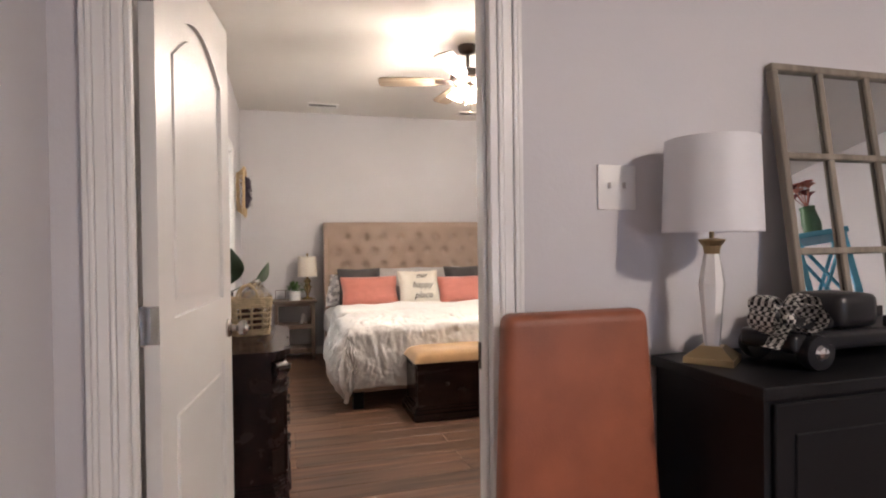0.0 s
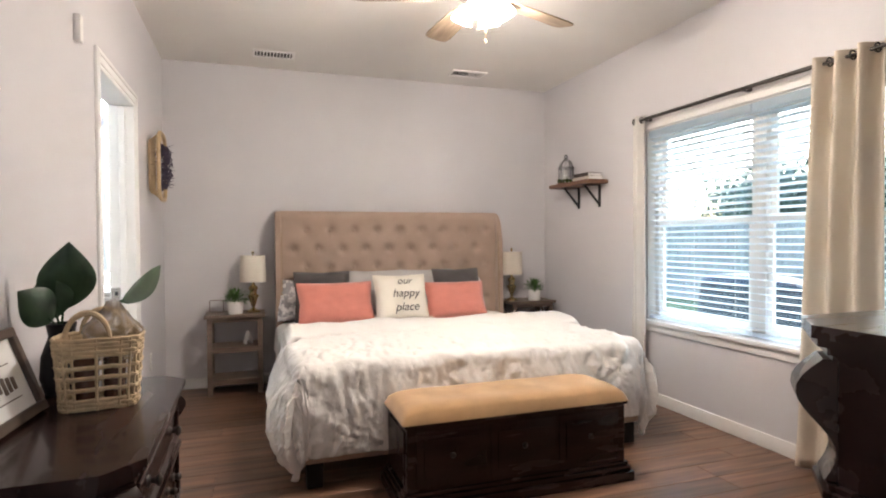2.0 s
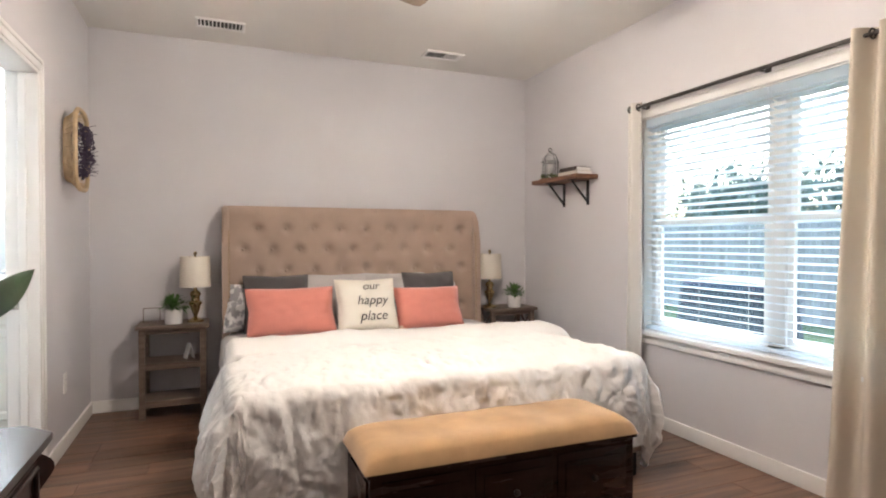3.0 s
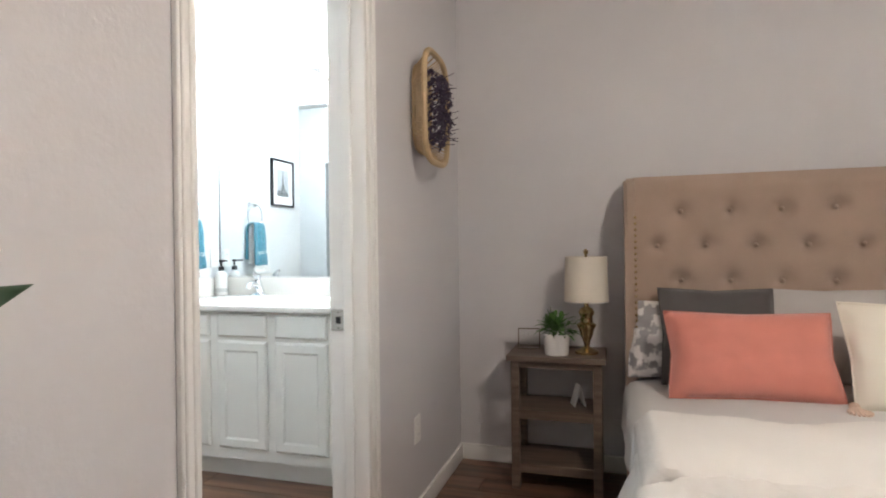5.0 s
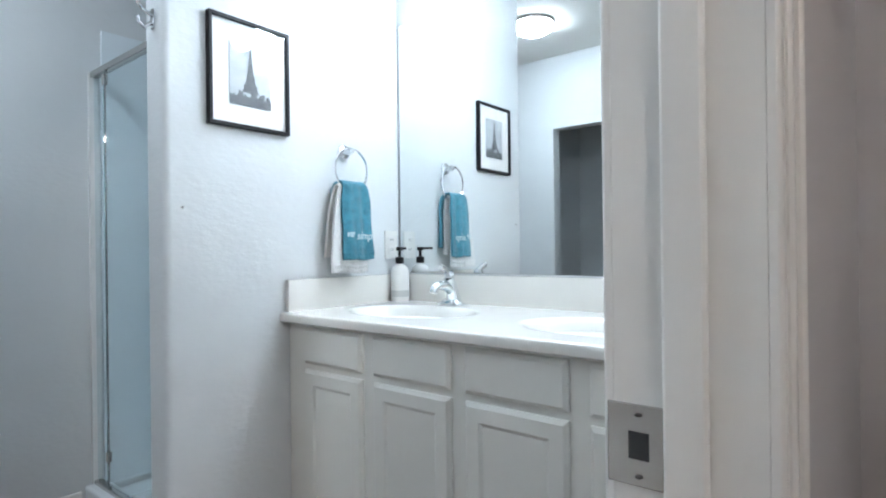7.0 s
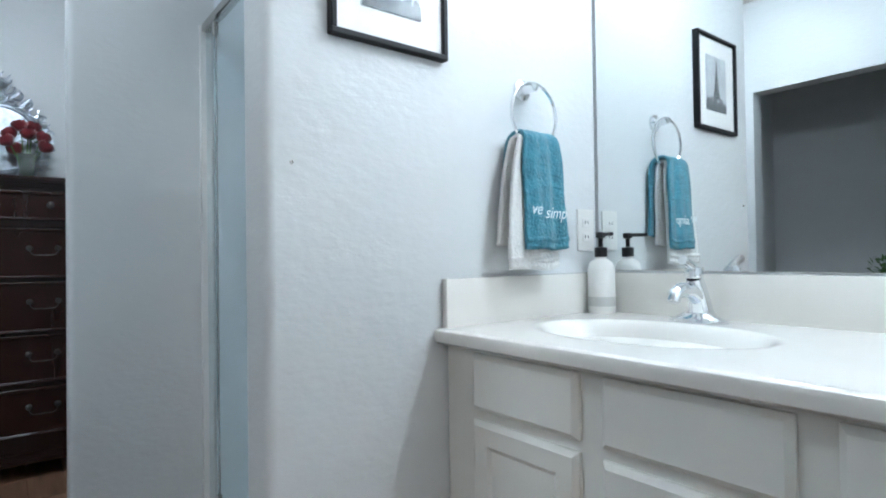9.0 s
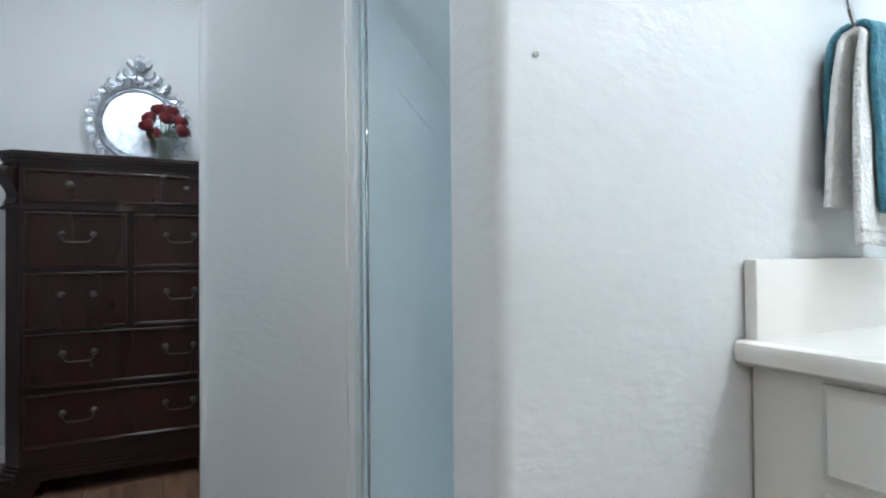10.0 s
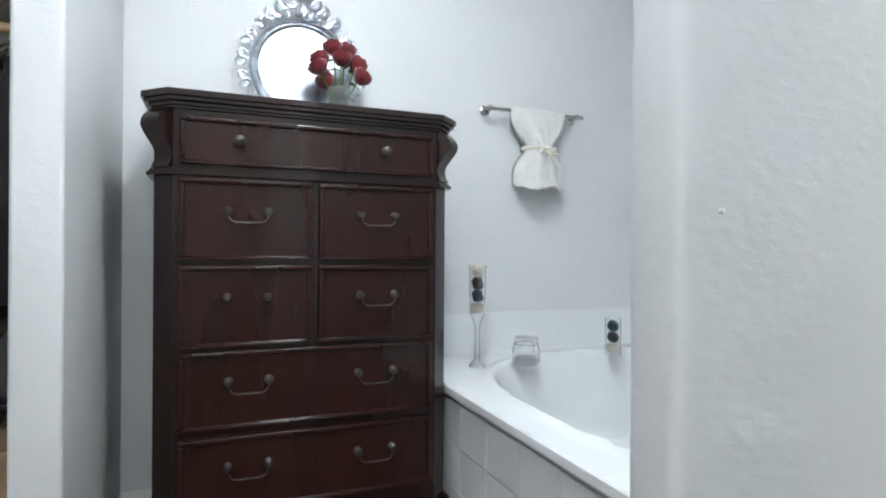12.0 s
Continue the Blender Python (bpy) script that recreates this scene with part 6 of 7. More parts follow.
mi = thing("vanity_mirror", "large frameless mirror above the vanity", "mirror", (0, NB, 0))
part("glass", box(bmesh.new(), PX + 0.006, -0.125, -0.006, -0.001, 0.995, 2.01, 0.001, 1), MIRROR, mi)

vl = thing("vanity_light", "chrome bar vanity light with four lit globes", "wall light", (-0.80, NB, 2.17))
b = bmesh.new()
box(b, -0.42, 0.42, -0.03, 0, -0.045, 0.045, 0.01, 3)
part("bar", b, CHROME, vl, smooth=True)
for k in range(4):
    x = -0.315 + k * 0.21
    a = part("socket", lathe(bmesh.new(), [(0.03, 0.03), (0.022, 0.05), (0.022, 0.06)], (x, 0, 0), 14, "y"), CHROME, vl)
    part("globe", ball(bmesh.new(), (x, -0.105, 0), 0.052, 14), VANGLOW, a, "lit frosted globe", True)

# framed tower print
pf = thing("framed_tower_print", "black framed grey print of a lattice tower", "picture", (PX, 6.972, 1.642), 90)
b = bmesh.new()
PW, PH = 0.142, 0.17
for x0, x1, z0, z1 in ((-PW, PW, -PH, -PH + 0.012), (-PW, PW, PH - 0.012, PH), (-PW, -PW + 0.012, -PH + 0.012, PH - 0.012), (PW - 0.012, PW, -PH + 0.012, PH - 0.012)):
    box(b, x0, x1, -0.022, 0, z0, z1, 0.0015, 1)
part("frame", b, BLACKPAINT, pf, "thin black frame")
part("mat", box(bmesh.new(), -PW + 0.011, PW - 0.011, -0.010, -0.004, -PH + 0.011, PH - 0.011), PAPER, pf, "white mat board")
part("photo", box(bmesh.new(), -0.073, 0.073, -0.012, -0.009, -0.098, 0.098), GREYPRINT, pf, "grey photograph of a tower")
b = bmesh.new()
prof = [(0.030, -0.055), (0.021, -0.035), (0.013, -0.005), (0.007, 0.035), (0.003, 0.075), (0.001, 0.088)]
vl_, vr_ = [b.verts.new((-r, -0.0132, z)) for r, z in prof], [b.verts.new((r, -0.0132, z)) for r, z in prof]
for i in range(len(prof) - 1):
    b.faces.new((vl_[i], vr_[i], vr_[i + 1], vl_[i + 1]))
box(b, -0.024, 0.024, -0.0140, -0.0125, -0.036, -0.030), box(b, -0.015, 0.015, -0.0140, -0.0125, -0.007, -0.001)
part("tower_silhouette", b, DARKPRINT, pf)
b = bmesh.new()
rnd = random.Random(4)
for k in range(30):
    x = -0.070 + k * 0.0048
    box(b, x, x + 0.0046, -0.0138, -0.0122, -0.097, -0.060 + rnd.uniform(-0.012, 0.012))
part("skyline", b, DARKPRINT, pf)
part("glazing", box(bmesh.new(), -PW + 0.011, PW - 0.011, -0.0175, -0.016, -PH + 0.011, PH - 0.011), GLASS, pf).visible_shadow = False

# towel ring with towels
rg = thing("towel_ring", "chrome towel ring on the wall", "towel ring", (PX, 7.362, 1.452), 90)
b = bmesh.new()
lathe(b, [(0.001, 0), (0.026, 0), (0.026, 0.008), (0.013, 0.014), (0.011, 0.05), (0.001, 0.052)], (0, 0, 0), 18, "y")
part("post", b, CHROME, rg, smooth=True)
part("ring", tube(bmesh.new(), [(0.078 * math.sin(6.28318 * k / 36), -0.045, -0.070 + 0.078 * math.cos(6.28318 * k / 36)) for k in range(36)], 0.0045, 8, True), CHROME, rg, smooth=True)


def hung_towel(name, label, at, w, front_len, back_len, material, seed, gap, slip=0.0, flare=0.35, thick=0.009):
    """A cloth folded over the ring: its front hangs gap metres off the ring's plane, its back as far behind."""
    t = thing(name, label, "towel", at, 90)

    def f(u, v):
        s = v * (front_len + back_len) - back_len
        d = abs(s)
        wide = 0.70 + 0.30 * min(1, d / 0.09) ** 0.7 + flare * d
        x = (u - 0.5) * w * wide + slip * min(1, d / 0.2) + 0.006 * noise.noise((d * 9, u * 2, seed))
        pleat = (0.0035 * math.sin(u * 8 + seed) + 0.0015 * math.sin(u * 19 + 2 * seed)) * (0.4 + 0.6 * min(1, d / 0.1))
        sag = 0.010 * noise.noise((u * 2.2, seed, 5)) * min(1, d / 0.15)
        if d < gap * 1.57:
            a = d / gap
            y, z = -math.copysign(gap * math.sin(a), s), gap * math.cos(a) - gap
        else:
            y, z = -math.copysign(gap, s) - (0.05 * max(0, d - 0.05) if s > 0 else 0), -gap - (d - gap * 1.57)
        return Vector((x, y - pleat, z + sag + 0.010))
    c = part("cloth", sheet(bmesh.new(), f, 40, 60), material, t, smooth=True)
    s = c.modifiers.new("thick", "SOLIDIFY")
    s.thickness, s.offset = thick, 0

    def band(u, v):
        k = (front_len + back_len - 0.030 + 0.012 * v) / (front_len + back_len)
        return f(u, k) + Vector((0, -0.0062, 0))
    b = part("hem_band", sheet(bmesh.new(), band, 40, 2), material, c, smooth=True)
    s = b.modifiers.new("thick", "SOLIDIFY")
    s.thickness = 0.003
    return t, c


RZ = 1.314
hung_towel("hand_towel", "white terry hand towel hanging in the ring", (PX + 0.046, 7.345, RZ), 0.128, 0.325, 0.27, TERRY, 2, 0.014, -0.018, 1.0)
tt, tc_ = hung_towel("hand_towel", "teal terry hand towel embroidered with white script", (PX + 0.046, 7.352, RZ + 0.012), 0.132, 0.300, 0.26, TEAL, 5, 0.030, 0.004, 0.10)
for word, wx, wz in (("ve", -0.046, -0.180), ("simp", 0.020, -0.188)):
    wd = lettering(word, 0.040, 0.35)
    for v in wd.verts:
        v.co = Vector((v.co.x + wx, -0.0535 + v.co.z, v.co.y + wz))
    part("embroidery", wd, THREAD, tc_, "white embroidered script")

# soap bottle
so = thing("soap_bottle", "white pump soap bottle with black top", "soap dispenser", (-1.468, 7.60, CZ))
part("bottle", lathe(bmesh.new(), [(0.001, 0), (0.034, 0), (0.036, 0.006), (0.036, 0.115), (0.030, 0.135), (0.014, 0.146), (0.014, 0.158), (0.001, 0.158)], seg=26), WHITEP, so, smooth=True)
part("label_band", lathe_open(bmesh.new(), [(0.0368, 0.02), (0.0368, 0.045)], 0.0015, seg=26), paint("grey_label", (0.55, 0.55, 0.53), 0.6), so)
b = bmesh.new()
lathe(b, [(0.017, 0.150), (0.017, 0.175), (0.006, 0.178), (0.006, 0.20), (0.013, 0.202), (0.013, 0.216), (0.001, 0.217)], seg=16)
tube(b, [(0, 0, 0.210), (0.05, -0.02, 0.210)], 0.005, 8)
part("pump", b, BLACKP, so, "black pump", True)

# small nail heads left in the plaster
for p, tn in (((PX, 6.755, 1.217), 90), ((-2.61, 6.555, 1.045), 90)):
    n_ = thing("wall_nail", "small nail head stuck in the plaster", "nail", p, tn)
    part("head", lathe(bmesh.new(), [(0.0035, 0), (0.0035, 0.004), (0.001, 0.005)], (0, 0, 0), 8, "y"), NICKEL if p[0] > -2 else BATHWALL, n_)

# robe hook on the corner of the wall
hk = thing("robe_hook", "chrome double robe hook on the wall end", "hook", (-1.583, 6.705, 1.76), 0)
b = bmesh.new()
box(b, -0.01, 0.01, -0.005, 0, -0.03, 0.03, 0.002, 1)
tube(b, [(0, -0.004, 0.01), (0, -0.03, 0.02), (0, -0.05, 0.045), (0, -0.045, 0.06)], [0.006, 0.005, 0.005, 0.006], 8)
tube(b, [(0, -0.004, -0.01), (0, -0.025, -0.03), (0, -0.04, -0.02), (0, -0.045, -0.005)], [0.006, 0.005, 0.005, 0.006], 8)
part("hook", b, CHROME, hk, smooth=True)

# shower
SX0, SX1 = -2.61, -1.64
sc = thing("shower_surround", "white moulded shower surround with low pan", "shower", (0, 0, 0))
b = bmesh.new()
box(b, SX0 + 0.004, SX0 + 0.02, SHY + 0.03, NY - 0.02, 0.08, 2.05)
part("side_panel", b, SURROUND, sc)
b = bmesh.new()
box(b, SX1 - 0.02, SX1 - 0.004, SHY + 0.03, NY - 0.02, 0.08, 2.05)
part("side_panel", b, SURROUND, sc)
b = bmesh.new()
box(b, SX0 + 0.02, SX1 - 0.02, NY - 0.02, NY - 0.002, 0.08, 2.05)
box(b, SX0 + 0.16, SX1 - 0.16, NY - 0.030, NY - 0.019, 0.2, 1.90, 0.008)
part("back_panel", b, SURROUND, sc)
b = bmesh.new()
box(b, SX0 + 0.004, SX1 - 0.004, SHY - 0.05, SHY + 0.05, 0, 0.105, 0.015, 3), box(b, SX0 + 0.004, SX1 - 0.004, SHY + 0.05, NY - 0.004, 0, 0.05)
part("pan", b, TUBW, sc, "white low shower pan", True)
# diagonal accent tiles on the side panel, faint and raised
b = bmesh.new()
for k in range(5):
    for j in range(3):
        t = bmesh.new()
        bmesh.ops.create_cube(t, size=1, matrix=Matrix.LocRotScale((SX0 + 0.021, 7.12 + j * 0.2 + (k % 2) * 0.1, 1.32 + k * 0.1), Euler((radians(45), 0, 0)), (0.0014, 0.135, 0.135)))
        join(b, t)
part("accent_tile", b, SURROUND, sc)
for z in (1.36, 1.66):
    b = bmesh.new()
    pts = [(SX0 + 0.19 + 0.165 * math.cos(a), NY - 0.032 - 0.13 * math.sin(a)) for a in [math.pi * k / 14 for k in range(15)]]
    prism(b, pts, z, z + 0.007)
    s_ = part("corner_shelf", b, SHOWERGLASS, sc, "curved glass corner shelf")
    for q in ((SX0 + 0.06, NY - 0.05), (SX0 + 0.19, NY - 0.09), (SX0 + 0.31, NY - 0.05)):
        part("clip", lathe(bmesh.new(), [(0.012, -0.012), (0.012, 0.0)], (q[0], q[1], z), 12), CHROME, s_)

sd = thing("shower_door", "framed clear glass shower door with nickel handle", "shower door", (0, SHY, 0))
b = bmesh.new()
box(b, SX0 + 0.0005, SX0 + 0.018, -0.02, 0.02, 0.105, 1.86), box(b, SX1 - 0.022, SX1 - 0.004, -0.02, 0.02, 0.105, 1.86, 0.003)
part("jamb", b, paint("white_satin_metal", (0.76, 0.76, 0.75), 0.3, 0.1, var=0.02, bump=0), sd, "pale metal jamb")
b = bmesh.new()
box(b, SX0 + 0.022, SX1 - 0.022, -0.018, 0.018, 1.835, 1.86, 0.003), box(b, SX0 + 0.022, SX1 - 0.022, -0.018, 0.018, 0.105, 0.122, 0.003)
part("rail", b, NICKEL, sd)
g1 = part("fixed_pane", box(bmesh.new(), SX0 + 0.012, SX0 + 0.149, -0.003, 0.003, 0.122, 1.835), SHOWERGLASS, sd)
g2 = part("door_pane", box(bmesh.new(), SX0 + 0.155, SX1 - 0.026, -0.012, -0.004, 0.135, 1.825), SHOWERGLASS, sd)
for g in (g1, g2):
    g.visible_shadow = False
part("pane_edge", box(bmesh.new(), SX0 + 0.150, SX0 + 0.1545, -0.012, -0.004, 0.135, 1.825), GLASSEDGE, sd, "green polished glass edge")
b = bmesh.new()
hx = SX1 - 0.165
tube(b, [(hx, -0.004, 1.06), (hx, -0.055, 1.06), (hx, -0.072, 1.052), (hx, -0.076, 1.035), (hx, -0.076, 0.925), (hx, -0.072, 0.908), (hx, -0.055, 0.90), (hx, -0.004, 0.90)], 0.0095, 12)
for z in (0.90, 1.06):
    lathe(b, [(0.016, 0.012), (0.016, 0.022), (0.011, 0.024)], (hx, 0, z), 14, "y")
part("handle", b, NICKEL, sd, "brushed nickel D handle", True)
for z in (0.25, 1.80):
    part("pivot", box(bmesh.new(), SX0 + 0.15, SX0 + 0.17, -0.02, 0.004, z - 0.022, z + 0.022, 0.003), NICKEL, sd)

# tub
tb = thing("bathtub", "white oval drop-in bathtub in a tiled deck", "bathtub", (0, 0, 0))
TX0, TX1, TY0, TY1, TZ = WX + 0.012, -2.724, 6.79, 8.49, 0.512
b = bmesh.new()


def deck(u, v):
    x, y = TX0 + (TX1 - TX0) * u, TY0 - 0.015 + (TY1 - TY0 + 0.015) * v
    q = (abs((x + 3.55) / 0.78) ** 2.6 + abs((y - 7.62) / 0.70) ** 2.6)
    z = TZ
    if q < 1.25:
        k = max(0, min(1, (1.1 - q) / 0.55))
        z -= 0.36 * (k * k * (3 - 2 * k))
        z += 0.012 * math.exp(-((q - 1.12) / 0.07) ** 2)
    return Vector((x, y, z))


sheet(b, deck, 90, 90)
part("basin", b, TUBW, tb, smooth=True)
b = bmesh.new()
prism(b, [(TY0 - 0.015, TZ), (TY0 - 0.022, TZ - 0.006), (TY0 - 0.022, TZ - 0.03), (TY0 - 0.012, TZ - 0.034), (TY0, TZ - 0.034), (TY0, TZ - 0.004)], TX0, TX1, "x")
part("rim", b, TUBW, tb, smooth=True)
part("apron", box(bmesh.new(), TX0, TX1, TY0, TY0 + 0.05, 0, TZ - 0.034), GROUT, tb)
b = bmesh.new()
box(b, WX + 0.002, WX + 0.012, TY0 - 0.01, TY1, TZ - 0.05, TZ + 0.19, 0.003), box(b, WX + 0.012, TX1, TY1 - 0.003, TY1 + 0.008, TZ - 0.05, TZ + 0.19)
part("splash_ledge", b, TUBW, tb, "white splash ledge along the wall")

# towel bar and tied towel
br = thing("towel_bar", "brushed nickel towel bar on the wall", "towel bar", (WX, 7.395, 1.650), 90)
part("rod", tube(bmesh.new(), [(-0.275, -0.06, 0), (0.275, -0.06, 0)], 0.009, 10), NICKEL, br, smooth=True)
for x in (-0.235, 0.235):
    part("post", lathe(bmesh.new(), [(0.024, 0), (0.024, 0.008), (0.011, 0.014), (0.011, 0.06), (0.014, 0.068), (0.001, 0.07)], (x, 0, 0), 16, "y"), NICKEL, br, smooth=True)
tw = thing("tied_towel", "white towel tied with a cream ribbon on the bar", "towel", (WX + 0.06, 7.415, 1.650), 90)
b = bmesh.new()


def tied(u, v, side):
    s = v * 0.375
    wz = 0.150 - 0.082 * math.exp(-((s - 0.185) / 0.07) ** 2) - 0.04 * max(0, s - 0.24) / 0.2
    a = u - 0.5
    dep = 0.022 + 0.034 * math.exp(-((s - 0.19) / 0.08) ** 2) + 0.22 * max(0, s - 0.2)
    rip = (0.004 * math.sin(a * 17 + 5 * noise.noise((a * 3, s * 5, 1))) + 0.008 * noise.noise((a * 9, s * 6, 4))) * min(1, s / 0.1)
    return Vector((a * 2 * wz, side * (dep * (1 - (2 * a) ** 2) ** 0.5 + 0.006) + rip, 0.012 - s + 0.010 * math.sin(a * 9) * (s > 0.35)))


sheet(b, lambda u, v: tied(u, v, -1), 44, 40), sheet(b, lambda u, v: tied(u, v, 1), 44, 40)
part("cloth", b, TERRY, tw, smooth=True)
b = bmesh.new()
tube(b, [(0.078 * math.cos(6.28318 * k / 24), 0.062 * math.sin(6.28318 * k / 24), -0.175) for k in range(24)], 0.009, 6, True)
for s in (-1, 1):
    tube(b, [(0.02, -0.065, -0.19), (0.02 + s * 0.035, -0.075, -0.175), (0.02 + s * 0.05, -0.07, -0.20), (0.02, -0.065, -0.195)], 0.007, 6)
    tube(b, [(0.02, -0.065, -0.19), (0.04 + s * 0.02, -0.072, -0.25)], 0.006, 6)
part("ribbon", b, CREAM, tw, "cream ribbon bow", True)

# jars on the tub deck
jr = thing("glass_clip_jar", "clear glass clip-top jar on the tub deck", "jar", (-4.20, 7.22, TZ + 0.001))
part("jar", lathe_open(bmesh.new(), [(0.045, 0), (0.058, 0.012), (0.058, 0.07), (0.047, 0.09), (0.05, 0.105)], 0.003, seg=28), GLASS, jr, smooth=True)
part("base", lathe(bmesh.new(), [(0.001, 0), (0.044, 0), (0.044, 0.004), (0.001, 0.004)], seg=20), GLASS, jr)
part("salt", lathe(bmesh.new(), [(0.001, 0.005), (0.05, 0.012), (0.05, 0.032), (0.001, 0.035)], seg=20), paint("white_bath_salt", (0.75, 0.74, 0.72), 0.9, bump=0.8), jr)
part("lid", lathe(bmesh.new(), [(0.001, 0.107), (0.052, 0.107), (0.052, 0.117), (0.03, 0.125), (0.001, 0.126)], seg=24), GLASS, jr, smooth=True)
b = bmesh.new()
tube(b, [(0.053 * math.cos(6.28 * k / 24), 0.053 * math.sin(6.28 * k / 24), 0.088) for k in range(24)], 0.0018, 5, True)
tube(b, [(0.053, 0, 0.088), (0.062, 0, 0.10), (0.06, 0, 0.06)], 0.002, 5)
part("wire_clip", b, NICKEL, jr)


def ball_vase(at, label, h, tall, cols, seed):
    v = thing("ball_vase", label, "vase", at)
    prof = [(0.034, 0), (0.034, 0.006), (0.012, 0.03), (0.010, h * 0.36), (0.018, h * 0.46), (0.032, h * 0.52), (0.036, h)] if tall else [(0.036, 0.0), (0.036, h)]
    part("glass", lathe_open(bmesh.new(), prof, 0.0025, seg=24), GLASS, v, smooth=True)
    z = (h * 0.52 if tall else 0.006) + 0.03
    part("stones", lathe(bmesh.new(), [(0.001, z - 0.028), (0.03, z - 0.024), (0.031, z + 0.012), (0.001, z + 0.016)], seg=16), CREAM, v, smooth=True)
    for k, c in enumerate(cols):
        s = bmesh.new()
        for j in range(5):
            e = Euler((j * 1.3 + seed, j * 0.7, j)).to_matrix()
            tube(s, [Vector((0, 0, z + 0.045 + 0.052 * k)) + e @ Vector((0.025 * math.cos(6.28 * i / 14), 0.025 * math.sin(6.28 * i / 14), 0)) for i in range(14)], 0.0035, 5, True)
        ball(s, (0, 0, z + 0.045 + 0.052 * k), 0.023, 10)
        part("rattan_ball", s, c, v, smooth=True)


DTEAL, DNAVY = paint("dark_teal_rattan", (0.03, 0.09, 0.095), 0.7), paint("dark_brown_rattan", (0.03, 0.03, 0.035), 0.7)
ball_vase((-4.22, 7.00, TZ + 0.001), "tall footed glass vase holding coloured rattan balls", 0.42, True, (DTEAL, DNAVY, CREAM), 1)
ball_vase((-4.26, 7.72, TZ + 0.001), "glass cylinder holding dark rattan balls", 0.17, False, (DNAVY, DTEAL), 2)

# tall chest in the alcove
chest = chest_of_drawers("tall_chest", "tall dark cherry chest of drawers with scrolled corbels", (WX + 0.005, 6.29, 0), 90, 0.93, 0.57, 1.455,
                         [(1.245, 1.385, 1, (-0.29, 0.29)), (0.962, 1.205, 2, (0,)), (0.702, 0.945, 2, (0,)), (0.457, 0.688, 1, (-0.25, 0.25)), (0.205, 0.432, 1, (-0.25, 0.25))], CHERRYD, CHERRY, True, ((0.70, 0),))

# ornate mirror on the chest
om = thing("ornate_mirror", "round mirror in an ornate silver scroll frame", "mirror")
om.matrix_basis = pose(WX + 0.075, 6.315, 1.456, 0, 0, 90) @ pose(0, 0, 0, -4, 0, 0)
om.scale = (1.05, 1.0, 1.08)
R0, MZC = 0.168, 0.243
part("glass", lathe(bmesh.new(), [(0.001, 0.0), (R0, 0.0), (R0, -0.006), (0.001, -0.006)], (0, 0, MZC), 48, "y"), MIRROR, om)
b = bmesh.new()
lathe(b, [(R0 - 0.006, 0.004), (R0 + 0.002, 0.012), (R0 + 0.010, 0.010), (R0 + 0.014, 0.016), (R0 + 0.022, 0.012), (R0 + 0.026, -0.006), (R0 - 0.006, -0.006)], (0, 0, MZC), 48, "y")
part("inner_ring", b, SILVER, om, smooth=True)


def scroll(cx, cz, size, start, hand, thick):
    pts = []
    for k in range(22):
        t = k / 21
        a = start + hand * t * 4.6
        r = size * (1 - t) ** 0.8 + 0.003
        pts.append((cx + r * math.cos(a), -0.010 - 0.006 * math.sin(t * 3.1), cz + r * math.sin(a)))
    return pts, [thick * (0.55 + 0.7 * math.sin(math.pi * min(1, k / 21 + 0.15))) for k in range(22)]


for k in range(34):
    a = -math.pi / 2 + 6.28318 * (k + 0.5) / 34
    rr = R0 + 0.047
    cx, cz = rr * math.cos(a), MZC + rr * math.sin(a)
    if cz < 0.018:
        continue
    b = bmesh.new()
    pts, th = scroll(cx, cz, 0.024, a + (0 if k % 2 else 2.2), 1 if math.cos(a) > 0 else -1, 0.0056)
    tube(b, pts, th, 6)
    tip = Vector((math.cos(a + 0.35), 0, math.sin(a + 0.35)))
    base_ = Vector((cx, -0.012, cz))
    leafblade(b, base_, base_ + tip * 0.034, 0.011, 0.005, Vector((0, -1, 0)), 5)
    leafblade(b, Vector((rr * 0.9 * math.cos(a), -0.012, MZC + rr * 0.9 * math.sin(a))), base_ + Vector((math.cos(a - 0.8), 0, math.sin(a - 0.8))) * 0.024, 0.010, 0.005, Vector((0, -1, 0)), 4)
    part("scroll", b, SILVER, om, smooth=True)
b = bmesh.new()
for s in (-1, 1):
    for (cx, cz, sz, stt) in ((0.035, 0.50, 0.034, 0.5), (0.072, 0.468, 0.032, 1.2), (0.115, 0.435, 0.028, 1.0), (0.03, 0.55, 0.022, 0.2)):
        pts, th = scroll(s * cx, cz, sz, stt if s > 0 else math.pi - stt, -s, 0.006)
        tube(b, pts, th, 6)
        leafblade(b, Vector((s * cx * 0.7, -0.014, cz - 0.02)), Vector((s * (cx + 0.026), -0.016, cz + 0.034)), 0.012, 0.006, Vector((0, -1, 0)), 5)
for k in range(6):
    a = k * 1.047
    ball(b, (0.016 * math.cos(a), -0.016, 0.535 + 0.016 * math.sin(a)), 0.011, 8)
ball(b, (0, -0.02, 0.535), 0.010, 8)
for a in (-0.5, 0, 0.5):
    leafblade(b, Vector((0, -0.014, 0.555)), Vector((0.05 * math.sin(a), -0.014, 0.555 + 0.045 * math.cos(a))), 0.014, 0.008, Vector((0, -1, 0)), 5)
leafblade(b, Vector((0, -0.014, 0.44)), Vector((0, -0.014, 0.50)), 0.03, 0.01, Vector((0, -1, 0)), 5)
part("crest", b, SILVER, om, "scrolled silver crest", True)
b = bmesh.new()
box(b, -0.10, 0.10, -0.014, 0.002, 0.0, 0.030, 0.005)
part("foot", b, SILVER, om)

